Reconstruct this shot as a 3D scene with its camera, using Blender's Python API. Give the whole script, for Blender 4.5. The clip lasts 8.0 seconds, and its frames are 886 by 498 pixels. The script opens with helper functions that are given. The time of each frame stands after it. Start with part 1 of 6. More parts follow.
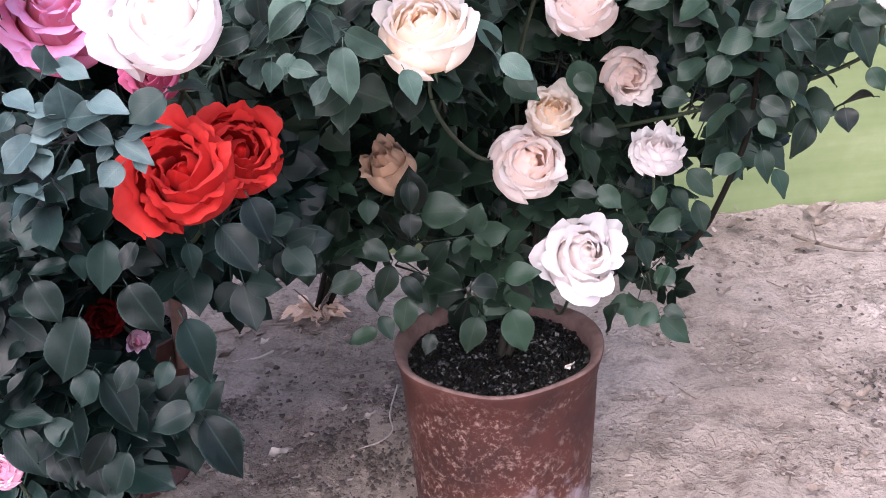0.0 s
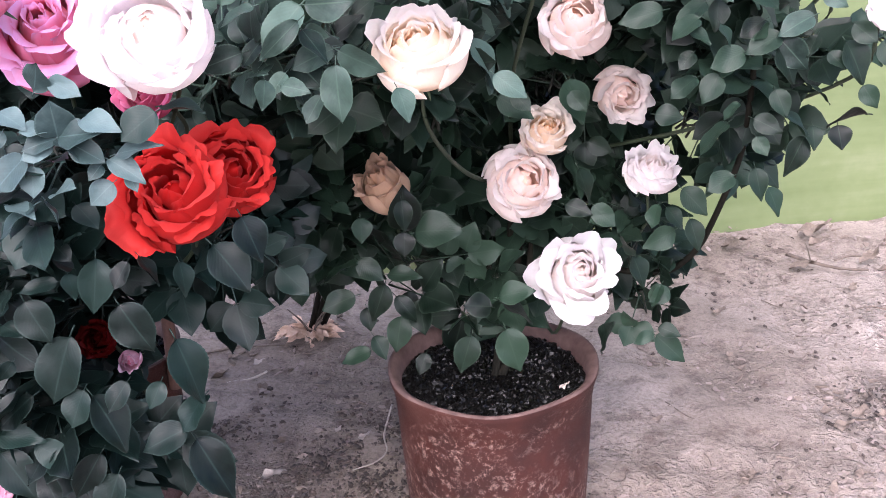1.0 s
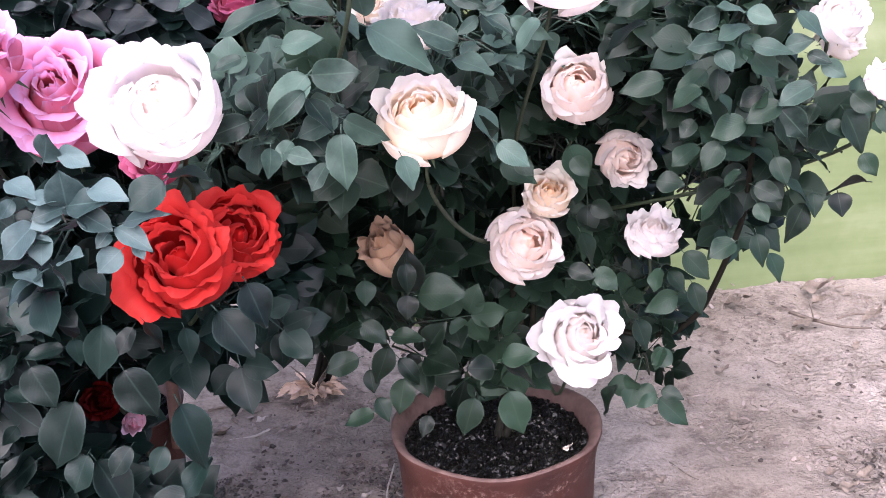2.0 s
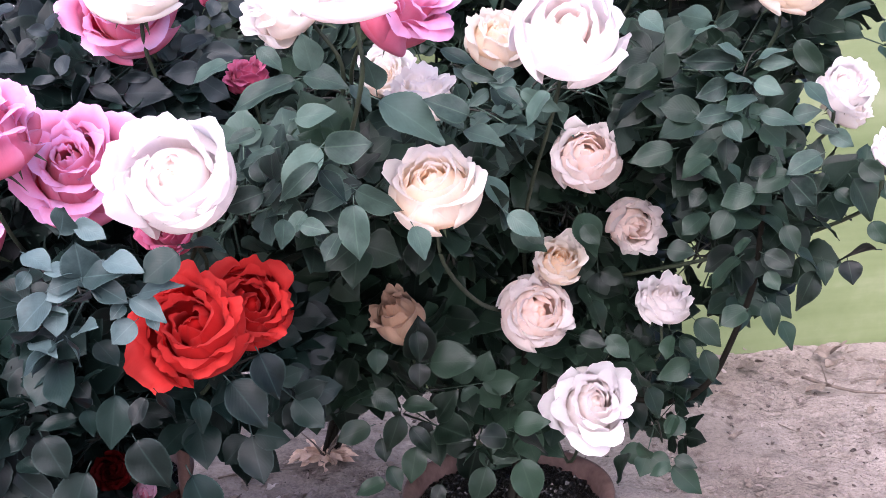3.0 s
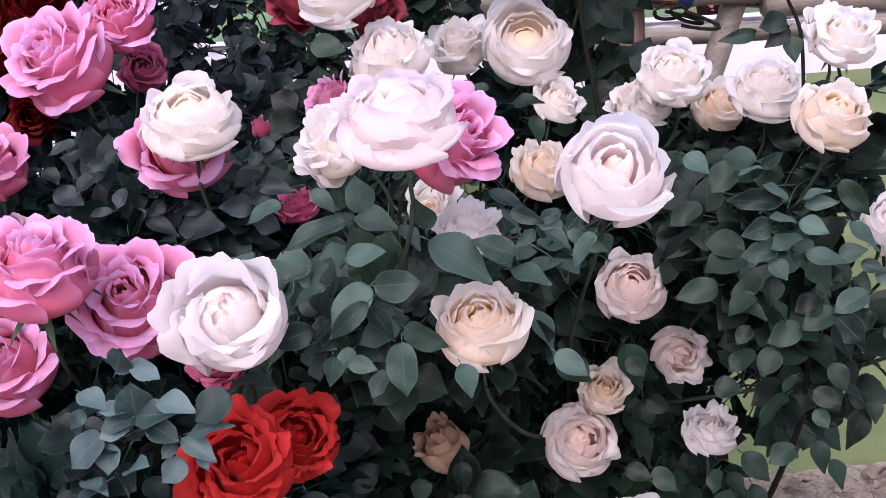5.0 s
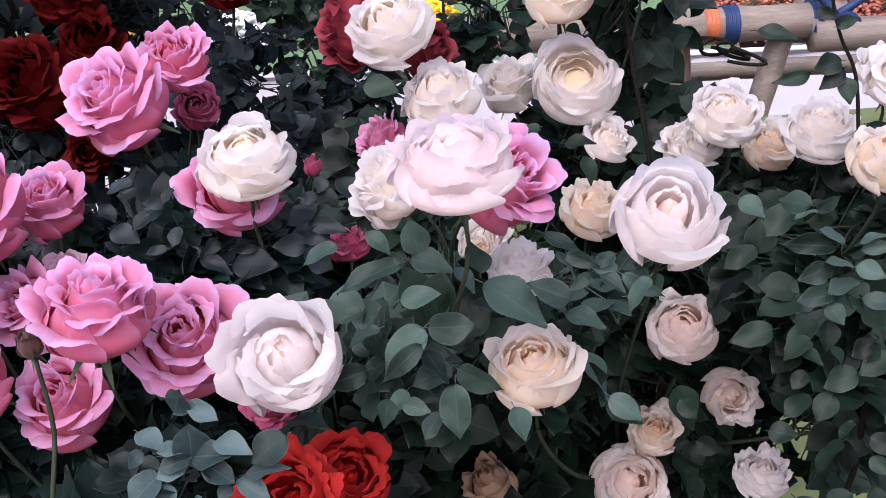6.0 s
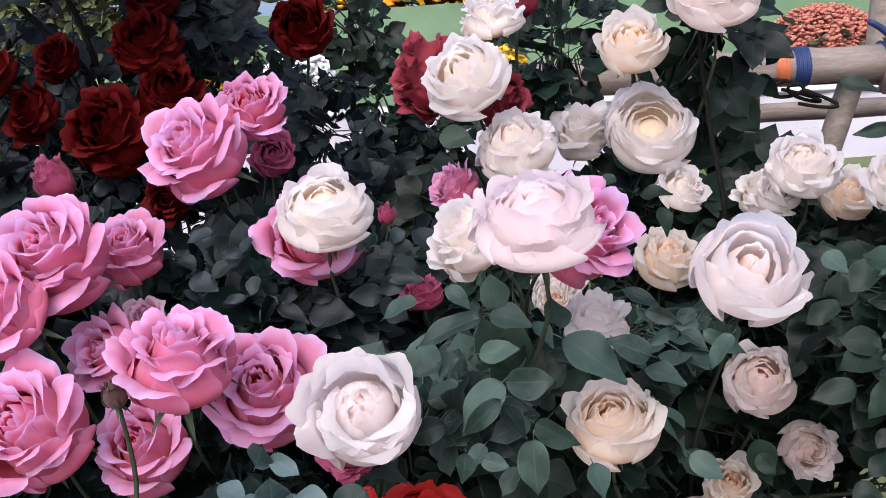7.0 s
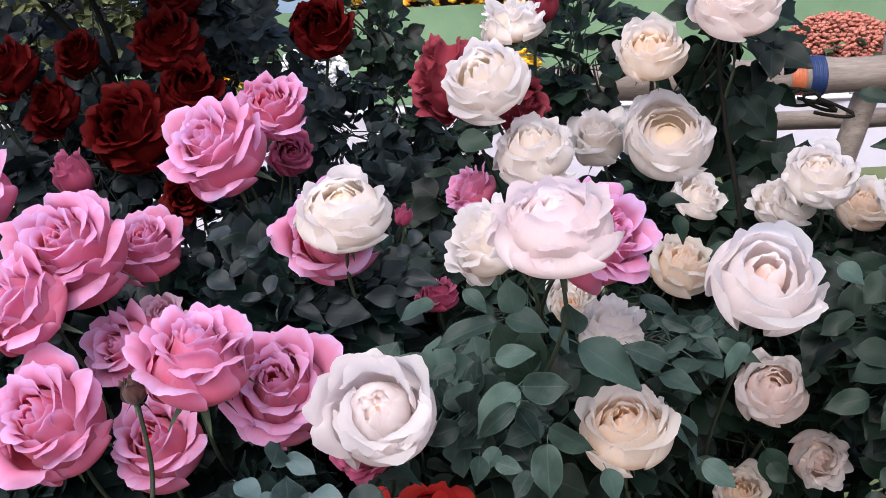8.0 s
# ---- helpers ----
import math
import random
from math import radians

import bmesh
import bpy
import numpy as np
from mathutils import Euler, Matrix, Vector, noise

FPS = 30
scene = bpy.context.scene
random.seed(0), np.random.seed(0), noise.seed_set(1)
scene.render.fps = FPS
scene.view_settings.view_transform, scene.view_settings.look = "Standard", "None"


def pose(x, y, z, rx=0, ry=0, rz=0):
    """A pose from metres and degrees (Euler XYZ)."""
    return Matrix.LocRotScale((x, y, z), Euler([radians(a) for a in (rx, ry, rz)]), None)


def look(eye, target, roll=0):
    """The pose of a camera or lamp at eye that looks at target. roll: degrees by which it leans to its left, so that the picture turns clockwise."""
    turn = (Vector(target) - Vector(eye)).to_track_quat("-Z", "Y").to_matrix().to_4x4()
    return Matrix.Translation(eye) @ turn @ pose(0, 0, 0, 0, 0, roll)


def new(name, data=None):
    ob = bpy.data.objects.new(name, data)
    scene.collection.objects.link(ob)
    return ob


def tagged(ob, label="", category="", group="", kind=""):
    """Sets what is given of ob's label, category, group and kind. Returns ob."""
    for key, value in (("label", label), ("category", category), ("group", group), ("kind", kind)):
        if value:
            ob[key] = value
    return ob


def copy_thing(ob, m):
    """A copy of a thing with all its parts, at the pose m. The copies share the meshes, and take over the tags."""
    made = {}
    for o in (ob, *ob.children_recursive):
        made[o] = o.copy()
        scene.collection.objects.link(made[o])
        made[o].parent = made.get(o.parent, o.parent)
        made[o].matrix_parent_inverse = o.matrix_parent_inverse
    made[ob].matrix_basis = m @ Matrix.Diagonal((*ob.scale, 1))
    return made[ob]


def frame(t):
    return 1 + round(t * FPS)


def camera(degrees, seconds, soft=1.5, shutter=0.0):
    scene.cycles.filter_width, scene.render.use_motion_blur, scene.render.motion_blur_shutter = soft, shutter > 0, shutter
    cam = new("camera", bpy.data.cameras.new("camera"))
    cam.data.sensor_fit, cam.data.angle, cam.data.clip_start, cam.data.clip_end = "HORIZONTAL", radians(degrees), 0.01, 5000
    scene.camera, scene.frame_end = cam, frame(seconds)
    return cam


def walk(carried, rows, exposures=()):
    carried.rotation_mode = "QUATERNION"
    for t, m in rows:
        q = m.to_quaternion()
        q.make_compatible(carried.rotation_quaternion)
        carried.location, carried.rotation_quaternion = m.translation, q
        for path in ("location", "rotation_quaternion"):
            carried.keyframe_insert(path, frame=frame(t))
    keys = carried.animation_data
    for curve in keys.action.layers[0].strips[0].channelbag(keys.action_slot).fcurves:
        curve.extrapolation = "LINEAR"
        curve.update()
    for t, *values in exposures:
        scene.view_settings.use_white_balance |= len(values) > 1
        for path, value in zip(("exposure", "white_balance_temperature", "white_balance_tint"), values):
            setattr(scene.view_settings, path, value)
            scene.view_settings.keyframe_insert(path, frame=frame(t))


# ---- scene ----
# ---- camera and its way ----
cam = camera(44.0, 8.0, 0.55)
PATH = [
    (0, (0.019, 0.125, 0.982), (-0.04, 1.956, 0.178), -3.1),
    (0.5, (0.022, 0.126, 0.979), (-0.025, 1.95, 0.161), -3.1),
    (1, (0.02, 0.128, 0.978), (-0.028, 1.974, 0.209), -3.1),
    (1.5, (0.02, 0.127, 0.985), (-0.023, 1.987, 0.253), -2.9),
    (2.8, (0.023, 0.124, 1.004), (-0.043, 2.033, 0.409), -3.1),
    (3, (0.02, 0.123, 1.004), (-0.044, 2.037, 0.427), -3.2),
    (3.5, (0.018, 0.122, 1.011), (-0.055, 2.051, 0.488), -3.5),
    (4, (0.015, 0.121, 1.023), (-0.07, 2.062, 0.55), -3.3),
    (4.5, (0.014, 0.122, 1.031), (-0.083, 2.072, 0.593), -3.2),
    (5.8, (0.001, 0.119, 1.059), (-0.175, 2.078, 0.7), -3.1),
    (6, (-0.004, 0.12, 1.059), (-0.19, 2.08, 0.708), -3.1),
    (6.5, (-0.012, 0.119, 1.073), (-0.229, 2.084, 0.768), -3.4),
    (7, (-0.024, 0.119, 1.081), (-0.309, 2.077, 0.792), -3.2),
    (7.5, (-0.039, 0.113, 1.091), (-0.396, 2.064, 0.833), -2.9),
    (8, (-0.032, 0.111, 1.086), (-0.332, 2.067, 0.797), -2.1),
]
walk(cam, [(t, look(eye, target, roll)) for t, eye, target, roll in PATH], [(0, 1.70, 5750, 20), (1.5, 1.84, 5750, 20), (3, 1.58, 5700, 24), (5, 0.85, 5700, 22), (8, 0.66, 5800, 12)])

# ---- daylight: an overcast sky and a broad, weak sun ----
SUN_UP, SUN_ROUND = 46.0, 190.0
world = bpy.data.worlds.new("overcast_sky")
scene.world = world
world.use_nodes = True
sky = world.node_tree.nodes.new("ShaderNodeTexSky")
sky.sky_type, sky.sun_disc = "NISHITA", False
sky.sun_elevation, sky.sun_rotation = radians(SUN_UP), radians(SUN_ROUND)
sky.air_density, sky.dust_density, sky.ozone_density = 0.6, 5.0, 0.5
back = world.node_tree.nodes["Background"]
back.inputs["Strength"].default_value = 0.172
world.node_tree.links.new(sky.outputs[0], back.inputs["Color"])
sun = new("sun", bpy.data.lights.new("sun", "SUN"))
sun.data.energy, sun.data.angle, sun.data.color = 1.68, radians(100), (1.0, 0.945, 0.885)
sun.matrix_world = look((0, 0, 0), (0.17 * math.cos(radians(SUN_UP)), 0.98 * math.cos(radians(SUN_UP)), -math.sin(radians(SUN_UP))))


# ---- materials ----
def material(name):
    m = bpy.data.materials.new(name)
    m.use_nodes = True
    t = m.node_tree
    return m, t, t.nodes["Principled BSDF"]


def node(t, kind, **given):
    n = t.nodes.new(kind)
    for key, value in given.items():
        n.inputs[key.replace("_", " ")].default_value = value
    return n


def ramp(t, source, stops):
    n = t.nodes.new("ShaderNodeValToRGB")
    e = n.color_ramp.elements
    while len(e) < len(stops):
        e.new(0.5)
    for el, (place, c) in zip(e, stops):
        el.position, el.color = place, (*c, 1) if len(c) == 3 else c
    t.links.new(source, n.inputs[0])
    return n.outputs[0]


def mixed(t, factor, a, b, blend="MIX"):
    n = t.nodes.new("ShaderNodeMix")
    n.data_type, n.blend_type = "RGBA", blend
    for slot, v in ((0, factor), (6, a), (7, b)):
        if isinstance(v, (int, float)):
            n.inputs[slot].default_value = v
        elif isinstance(v, tuple):
            n.inputs[slot].default_value = (*v, 1)
        else:
            t.links.new(v, n.inputs[slot])
    return n.outputs[2]


def sums(t, op, a, b=0.0):
    n = t.nodes.new("ShaderNodeMath")
    n.operation = op
    for slot, v in ((0, a), (1, b)):
        if isinstance(v, (int, float)):
            n.inputs[slot].default_value = v
        else:
            t.links.new(v, n.inputs[slot])
    return n.outputs[0]


def grain(t, scale, detail=4.0, rough=0.55, space="Object", stretch=None):
    c = t.nodes.new("ShaderNodeTexCoord").outputs[space]
    if stretch:
        mp = t.nodes.new("ShaderNodeMapping")
        mp.inputs["Scale"].default_value = stretch
        t.links.new(c, mp.inputs[0])
        c = mp.outputs[0]
    n = node(t, "ShaderNodeTexNoise", Scale=scale, Detail=detail, Roughness=rough)
    t.links.new(c, n.inputs["Vector"])
    return n.outputs["Fac"]


def bump(t, bsdf, height, strength, distance):
    n = node(t, "ShaderNodeBump", Strength=strength, Distance=distance)
    t.links.new(height, n.inputs["Height"])
    t.links.new(n.outputs[0], bsdf.inputs["Normal"])


def shine_through(t, bsdf, colour, share, pale=0.0):
    """Lets part of the light pass through a thin petal or leaf."""
    tr = t.nodes.new("ShaderNodeBsdfTranslucent")
    t.links.new(mixed(t, pale, colour, (1.0, 0.98, 0.96)) if pale else colour, tr.inputs["Color"])
    mx = t.nodes.new("ShaderNodeMixShader")
    mx.inputs[0].default_value = share
    t.links.new(bsdf.outputs[0], mx.inputs[1])
    t.links.new(tr.outputs[0], mx.inputs[2])
    t.links.new(mx.outputs[0], t.nodes["Material Output"].inputs["Surface"])


def speckled(name, dark, light, scale, roughness=0.8, metal=0.0, depth=0.002, fine=6.0, stretch=None, gloss=0.35):
    m, t, b = material(name)
    big = grain(t, scale, 5, 0.6, stretch=stretch)
    small = grain(t, scale * fine, 3, 0.6, stretch=stretch)
    f = sums(t, "ADD", sums(t, "MULTIPLY", big, 0.65), sums(t, "MULTIPLY", small, 0.35))
    t.links.new(ramp(t, f, [(0.3, dark), (0.7, light)]), b.inputs["Base Color"])
    b.inputs["Roughness"].default_value, b.inputs["Metallic"].default_value = roughness, metal
    b.inputs["Specular IOR Level"].default_value = gloss
    bump(t, b, f, 0.6, depth)
    return m


def petal_material(name, heart, body, edge, through_share=0.56, sheen=0.15, gloss=0.25, pales=(0.32, 1.14)):
    """heart: colour of the inmost petals and the petal bases; edge: tint of the outer rims."""
    m, t, b = material(name)
    uv = t.nodes.new("ShaderNodeUVMap")
    uv.uv_map = "blade"
    lay = t.nodes.new("ShaderNodeUVMap")
    lay.uv_map = "layer"
    s1, s2 = t.nodes.new("ShaderNodeSeparateXYZ"), t.nodes.new("ShaderNodeSeparateXYZ")
    t.links.new(uv.outputs[0], s1.inputs[0])
    t.links.new(lay.outputs[0], s2.inputs[0])
    inner = sums(t, "ADD", sums(t, "MULTIPLY", s1.outputs[1], 0.62), sums(t, "MULTIPLY", s2.outputs[0], 0.60))
    col = mixed(t, ramp(t, inner, [(pales[0], (0, 0, 0)), (pales[1], (1, 1, 1))]), heart, body)
    rim = sums(t, "MULTIPLY", ramp(t, s1.outputs[1], [(0.50, (0, 0, 0)), (0.86, (0.34, 0.34, 0.34)), (0.99, (1, 1, 1))]), 1.0)
    blotch = ramp(t, grain(t, 2.2, 3), [(0.35, (0.5, 0.5, 0.5)), (0.65, (1, 1, 1))])
    col = mixed(t, sums(t, "MULTIPLY", sums(t, "ADD", rim, sums(t, "ADD", sums(t, "MULTIPLY", s2.outputs[1], 0.12), sums(t, "MULTIPLY", s2.outputs[0], 0.10))), blotch), col, edge)
    mp = t.nodes.new("ShaderNodeMapping")
    mp.inputs["Scale"].default_value = (26, 1.6, 1)
    t.links.new(uv.outputs[0], mp.inputs[0])
    veins = node(t, "ShaderNodeTexNoise", Scale=2.0, Detail=3.0, Roughness=0.6)
    t.links.new(mp.outputs[0], veins.inputs["Vector"])
    col = mixed(t, 0.09, col, ramp(t, veins.outputs["Fac"], [(0.3, (0.45, 0.42, 0.42)), (0.75, (1, 1, 1))]), "MULTIPLY")
    t.links.new(col, b.inputs["Base Color"])
    b.inputs["Roughness"].default_value = 0.55
    b.inputs["Specular IOR Level"].default_value = gloss
    b.inputs["Sheen Weight"].default_value = sheen
    bump(t, b, veins.outputs["Fac"], 0.12, 0.01)
    shine_through(t, b, col, through_share, 0.28 if through_share > 0.65 else 0.0)
    return m


def leaf_material(name, dark, light, rib, joined):
    m, t, b = material(name)
    uv = t.nodes.new("ShaderNodeUVMap")
    uv.uv_map = "blade"
    s1 = t.nodes.new("ShaderNodeSeparateXYZ")
    t.links.new(uv.outputs[0], s1.inputs[0])
    if joined:
        pick = t.nodes.new("ShaderNodeNewGeometry").outputs["Random Per Island"]
    else:
        pick = t.nodes.new("ShaderNodeObjectInfo").outputs["Random"]
    mottle = grain(t, 18.0 if joined else 5.0, 4)
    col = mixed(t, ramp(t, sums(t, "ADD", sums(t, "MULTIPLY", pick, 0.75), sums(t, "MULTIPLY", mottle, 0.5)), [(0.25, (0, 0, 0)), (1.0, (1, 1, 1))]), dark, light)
    off = sums(t, "ABSOLUTE", sums(t, "SUBTRACT", s1.outputs[0], 0.5))
    mid = ramp(t, off, [(0.0, (1, 1, 1)), (0.035, (0, 0, 0))])
    col = mixed(t, sums(t, "MULTIPLY", mid, 0.35), col, rib)
    col = mixed(t, sums(t, "MULTIPLY", ramp(t, off, [(0.44, (0, 0, 0)), (0.5, (1, 1, 1))]), 0.45), col, rib)
    wave = t.nodes.new("ShaderNodeTexWave")
    wave.inputs["Scale"].default_value = 3.2
    wave.inputs["Distortion"].default_value = 0.6
    slant = t.nodes.new("ShaderNodeCombineXYZ")
    t.links.new(sums(t, "SUBTRACT", s1.outputs[1], sums(t, "MULTIPLY", off, 0.9)), slant.inputs[0])
    t.links.new(slant.outputs[0], wave.inputs["Vector"])
    col = mixed(t, 0.02, col, wave.outputs["Color"], "OVERLAY")
    t.links.new(col, b.inputs["Base Color"])
    t.links.new(ramp(t, mottle, [(0.3, (0.36, 0.36, 0.36)), (0.7, (0.58, 0.58, 0.58))]), b.inputs["Roughness"])
    b.inputs["Specular IOR Level"].default_value = 0.2
    bump(t, b, sums(t, "ADD", sums(t, "MULTIPLY", wave.outputs["Fac"], 0.10), mottle), 0.12, 0.003)
    shine_through(t, b, col, 0.12)
    return m


PETALS = {
    # White to blush hearts: own warm tint plus the glow between petals, painted in.
    "white": petal_material("petal_white", (0.940, 0.804, 0.610), (0.871, 0.848, 0.828), (0.871, 0.814, 0.819), 0.70),
    "cupped": petal_material("petal_white_over_peach", (0.930, 0.690, 0.560), (0.890, 0.838, 0.830), (0.890, 0.855, 0.855), 0.74, pales=(0.10, 0.66)),
    "flushed": petal_material("petal_flushed_white", (0.906, 0.791, 0.742), (0.867, 0.805, 0.800), (0.867, 0.719, 0.761), 0.70),
    "cream": petal_material("petal_cream", (0.941, 0.640, 0.320), (0.858, 0.800, 0.713), (0.854, 0.786, 0.747), 0.70),
    "blush": petal_material("petal_blush", (0.896, 0.791, 0.732), (0.848, 0.825, 0.814), (0.848, 0.791, 0.814), 0.70),
    "blushpink": petal_material("petal_blush_pink", (0.935, 0.713, 0.589), (0.888, 0.834, 0.800), (0.877, 0.795, 0.786), 0.70),
    "peach": petal_material("petal_apricot", (0.66, 0.40, 0.22), (0.62, 0.43, 0.29), (0.52, 0.34, 0.24)),
    "pink": petal_material("petal_pink", (0.78, 0.040, 0.052), (0.73, 0.158, 0.275), (0.81, 0.58, 0.90), 0.55),
    "lightpink": petal_material("petal_light_pink", (0.80, 0.30, 0.42), (0.82, 0.50, 0.62), (0.82, 0.62, 0.76)),
    "deeppink": petal_material("petal_deep_pink", (0.50, 0.05, 0.10), (0.55, 0.08, 0.18), (0.52, 0.16, 0.30)),
    "brown": petal_material("petal_withered", (0.05, 0.022, 0.018), (0.07, 0.03, 0.025), (0.09, 0.05, 0.045), 0.1),
    "red": petal_material("petal_scarlet", (0.60, 0.017, 0.014), (0.64, 0.030, 0.024), (0.66, 0.052, 0.044), 0.58, 0.05, 0.15),
    "crimson": petal_material("petal_crimson", (0.17, 0.010, 0.016), (0.22, 0.022, 0.036), (0.28, 0.055, 0.075), 0.25, 0.0, 0.1),
    # darkred: own dark red, with the shade round it put into the colour.
    "darkred": petal_material("petal_dark_red", (0.034, 0.0012, 0.0012), (0.064, 0.0024, 0.0024), (0.082, 0.004, 0.004), 0.25, 0.0, 0.06),
}
LEAF_HUES = {
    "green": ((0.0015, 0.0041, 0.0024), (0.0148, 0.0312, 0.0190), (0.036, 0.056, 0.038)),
    # blue: bluish leaf colour that also holds the top-lit sheen of upper leaves.
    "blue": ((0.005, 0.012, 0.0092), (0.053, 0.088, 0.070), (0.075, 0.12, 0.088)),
    # pale: lighter copy that paints a sheen of sky on the foremost leaves.
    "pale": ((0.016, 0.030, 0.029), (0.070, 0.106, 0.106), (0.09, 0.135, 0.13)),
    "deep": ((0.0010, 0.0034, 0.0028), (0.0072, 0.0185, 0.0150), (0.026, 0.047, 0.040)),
    "olive": ((0.035, 0.045, 0.018), (0.15, 0.165, 0.07), (0.22, 0.24, 0.12)),
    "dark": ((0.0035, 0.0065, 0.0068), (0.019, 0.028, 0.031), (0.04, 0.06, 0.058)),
}
LEAVES = {k: (leaf_material("leaf_" + k, *v, False), leaf_material("leaf_mass_" + k, *v, True)) for k, v in LEAF_HUES.items()}
STEM = speckled("stem_green", (0.013, 0.020, 0.010), (0.034, 0.046, 0.025), 40, 0.6)
BARK = speckled("stem_bark", (0.004, 0.0042, 0.003), (0.013, 0.0115, 0.008), 60, 0.85, gloss=0.1)
CALYX = speckled("calyx_green", (0.022, 0.036, 0.016), (0.055, 0.080, 0.036), 8, 0.6)
LITTER = speckled("dry_litter", (0.075, 0.056, 0.045), (0.20, 0.158, 0.128), 60, 0.9)
TWIG_GREEN = speckled("twig_green", (0.006, 0.007, 0.005), (0.018, 0.019, 0.012), 60, 0.7)
TWIG = speckled("dead_twig", (0.05, 0.038, 0.03), (0.15, 0.118, 0.095), 60, 0.85)
CHIP = speckled("pale_chip", (0.22, 0.185, 0.16), (0.40, 0.35, 0.31), 40, 0.7)
SOIL = speckled("potting_soil", (0.0005, 0.0005, 0.0005), (0.0016, 0.0014, 0.0013), 60, 0.8, 0, 0.004, gloss=0.05)
GRANULE = speckled("soil_granule", (0.0003, 0.0003, 0.0003), (0.006, 0.0056, 0.005), 60, 0.3, gloss=0.2)
BAMBOO = speckled("weathered_bamboo", (0.085, 0.066, 0.053), (0.26, 0.215, 0.18), 9, 0.6, 0, 0.001, 5.0, (1, 8, 8))
POST_WOOD = speckled("dark_post_wood", (0.05, 0.028, 0.022), (0.16, 0.10, 0.08), 12, 0.75, 0, 0.002, 5.0, (8, 8, 0.6))
TAPE_BLUE = speckled("blue_tape", (0.005, 0.014, 0.055), (0.014, 0.036, 0.12), 40, 0.6)
TAPE_ORANGE = speckled("orange_tape", (0.28, 0.06, 0.02), (0.45, 0.13, 0.05), 40, 0.45)
CLOTH_WHITE = speckled("white_sheet", (0.42, 0.40, 0.44), (0.50, 0.48, 0.52), 2, 0.75)
CLOTH_GREEN = speckled("green_cloth", (0.085, 0.15, 0.075), (0.14, 0.22, 0.12), 1.6, 0.8)


def board_material():
    m, t, b = material("green_board")
    streak = grain(t, 3.0, 4, 0.55, stretch=(0.6, 1, 5))
    f = sums(t, "ADD", sums(t, "MULTIPLY", streak, 0.8), sums(t, "MULTIPLY", grain(t, 30, 3), 0.2))
    t.links.new(ramp(t, f, [(0.32, (0.085, 0.115, 0.042)), (0.55, (0.125, 0.155, 0.068)), (0.72, (0.17, 0.195, 0.105))]), b.inputs["Base Color"])
    b.inputs["Roughness"].default_value = 0.45
    bump(t, b, streak, 0.2, 0.004)
    return m


def ground_material():
    m, t, b = material("dusty_earth")
    wide = grain(t, 1.6, 5, 0.55)
    mid = grain(t, 26, 8, 0.68)
    fine = grain(t, 150, 6, 0.72)
    area = ramp(t, grain(t, 3.6, 5, 0.62), [(0.40, (0.03, 0.03, 0.03)), (0.62, (1, 1, 1))])
    base = ramp(t, wide, [(0.34, (0.165, 0.132, 0.108)), (0.50, (0.25, 0.207, 0.178)), (0.66, (0.325, 0.277, 0.247))])
    damp = ramp(t, grain(t, 7.0, 6, 0.65), [(0.50, (0, 0, 0)), (0.68, (1, 1, 1))])
    base = mixed(t, sums(t, "MULTIPLY", damp, 0.42), base, (0.105, 0.088, 0.076))
    # Shade painted in: hollows multiplied darker, clod tops paler, on the bump's own noise.
    clod = sums(t, "MULTIPLY", ramp(t, grain(t, 72, 2, 0.5), [(0.50, (0, 0, 0)), (0.58, (1, 1, 1))]), area)
    base = mixed(t, sums(t, "MULTIPLY", clod, 0.16), base, (0.36, 0.31, 0.28))
    pits = ramp(t, mid, [(0.36, (0.45, 0.42, 0.40)), (0.50, (1, 1, 1))])
    base = mixed(t, 0.75, base, pits, "MULTIPLY")
    base = mixed(t, 0.60, base, ramp(t, fine, [(0.32, (0.40, 0.38, 0.36)), (0.58, (1, 1, 1))]), "MULTIPLY")
    t.links.new(base, b.inputs["Base Color"])
    b.inputs["Roughness"].default_value = 0.9
    b.inputs["Specular IOR Level"].default_value = 0.2
    h = sums(t, "ADD", sums(t, "ADD", sums(t, "MULTIPLY", sums(t, "MULTIPLY", mid, area), 0.55), sums(t, "MULTIPLY", clod, 0.34)), sums(t, "MULTIPLY", fine, 0.25))
    bump(t, b, h, 0.9, 0.013)
    return m


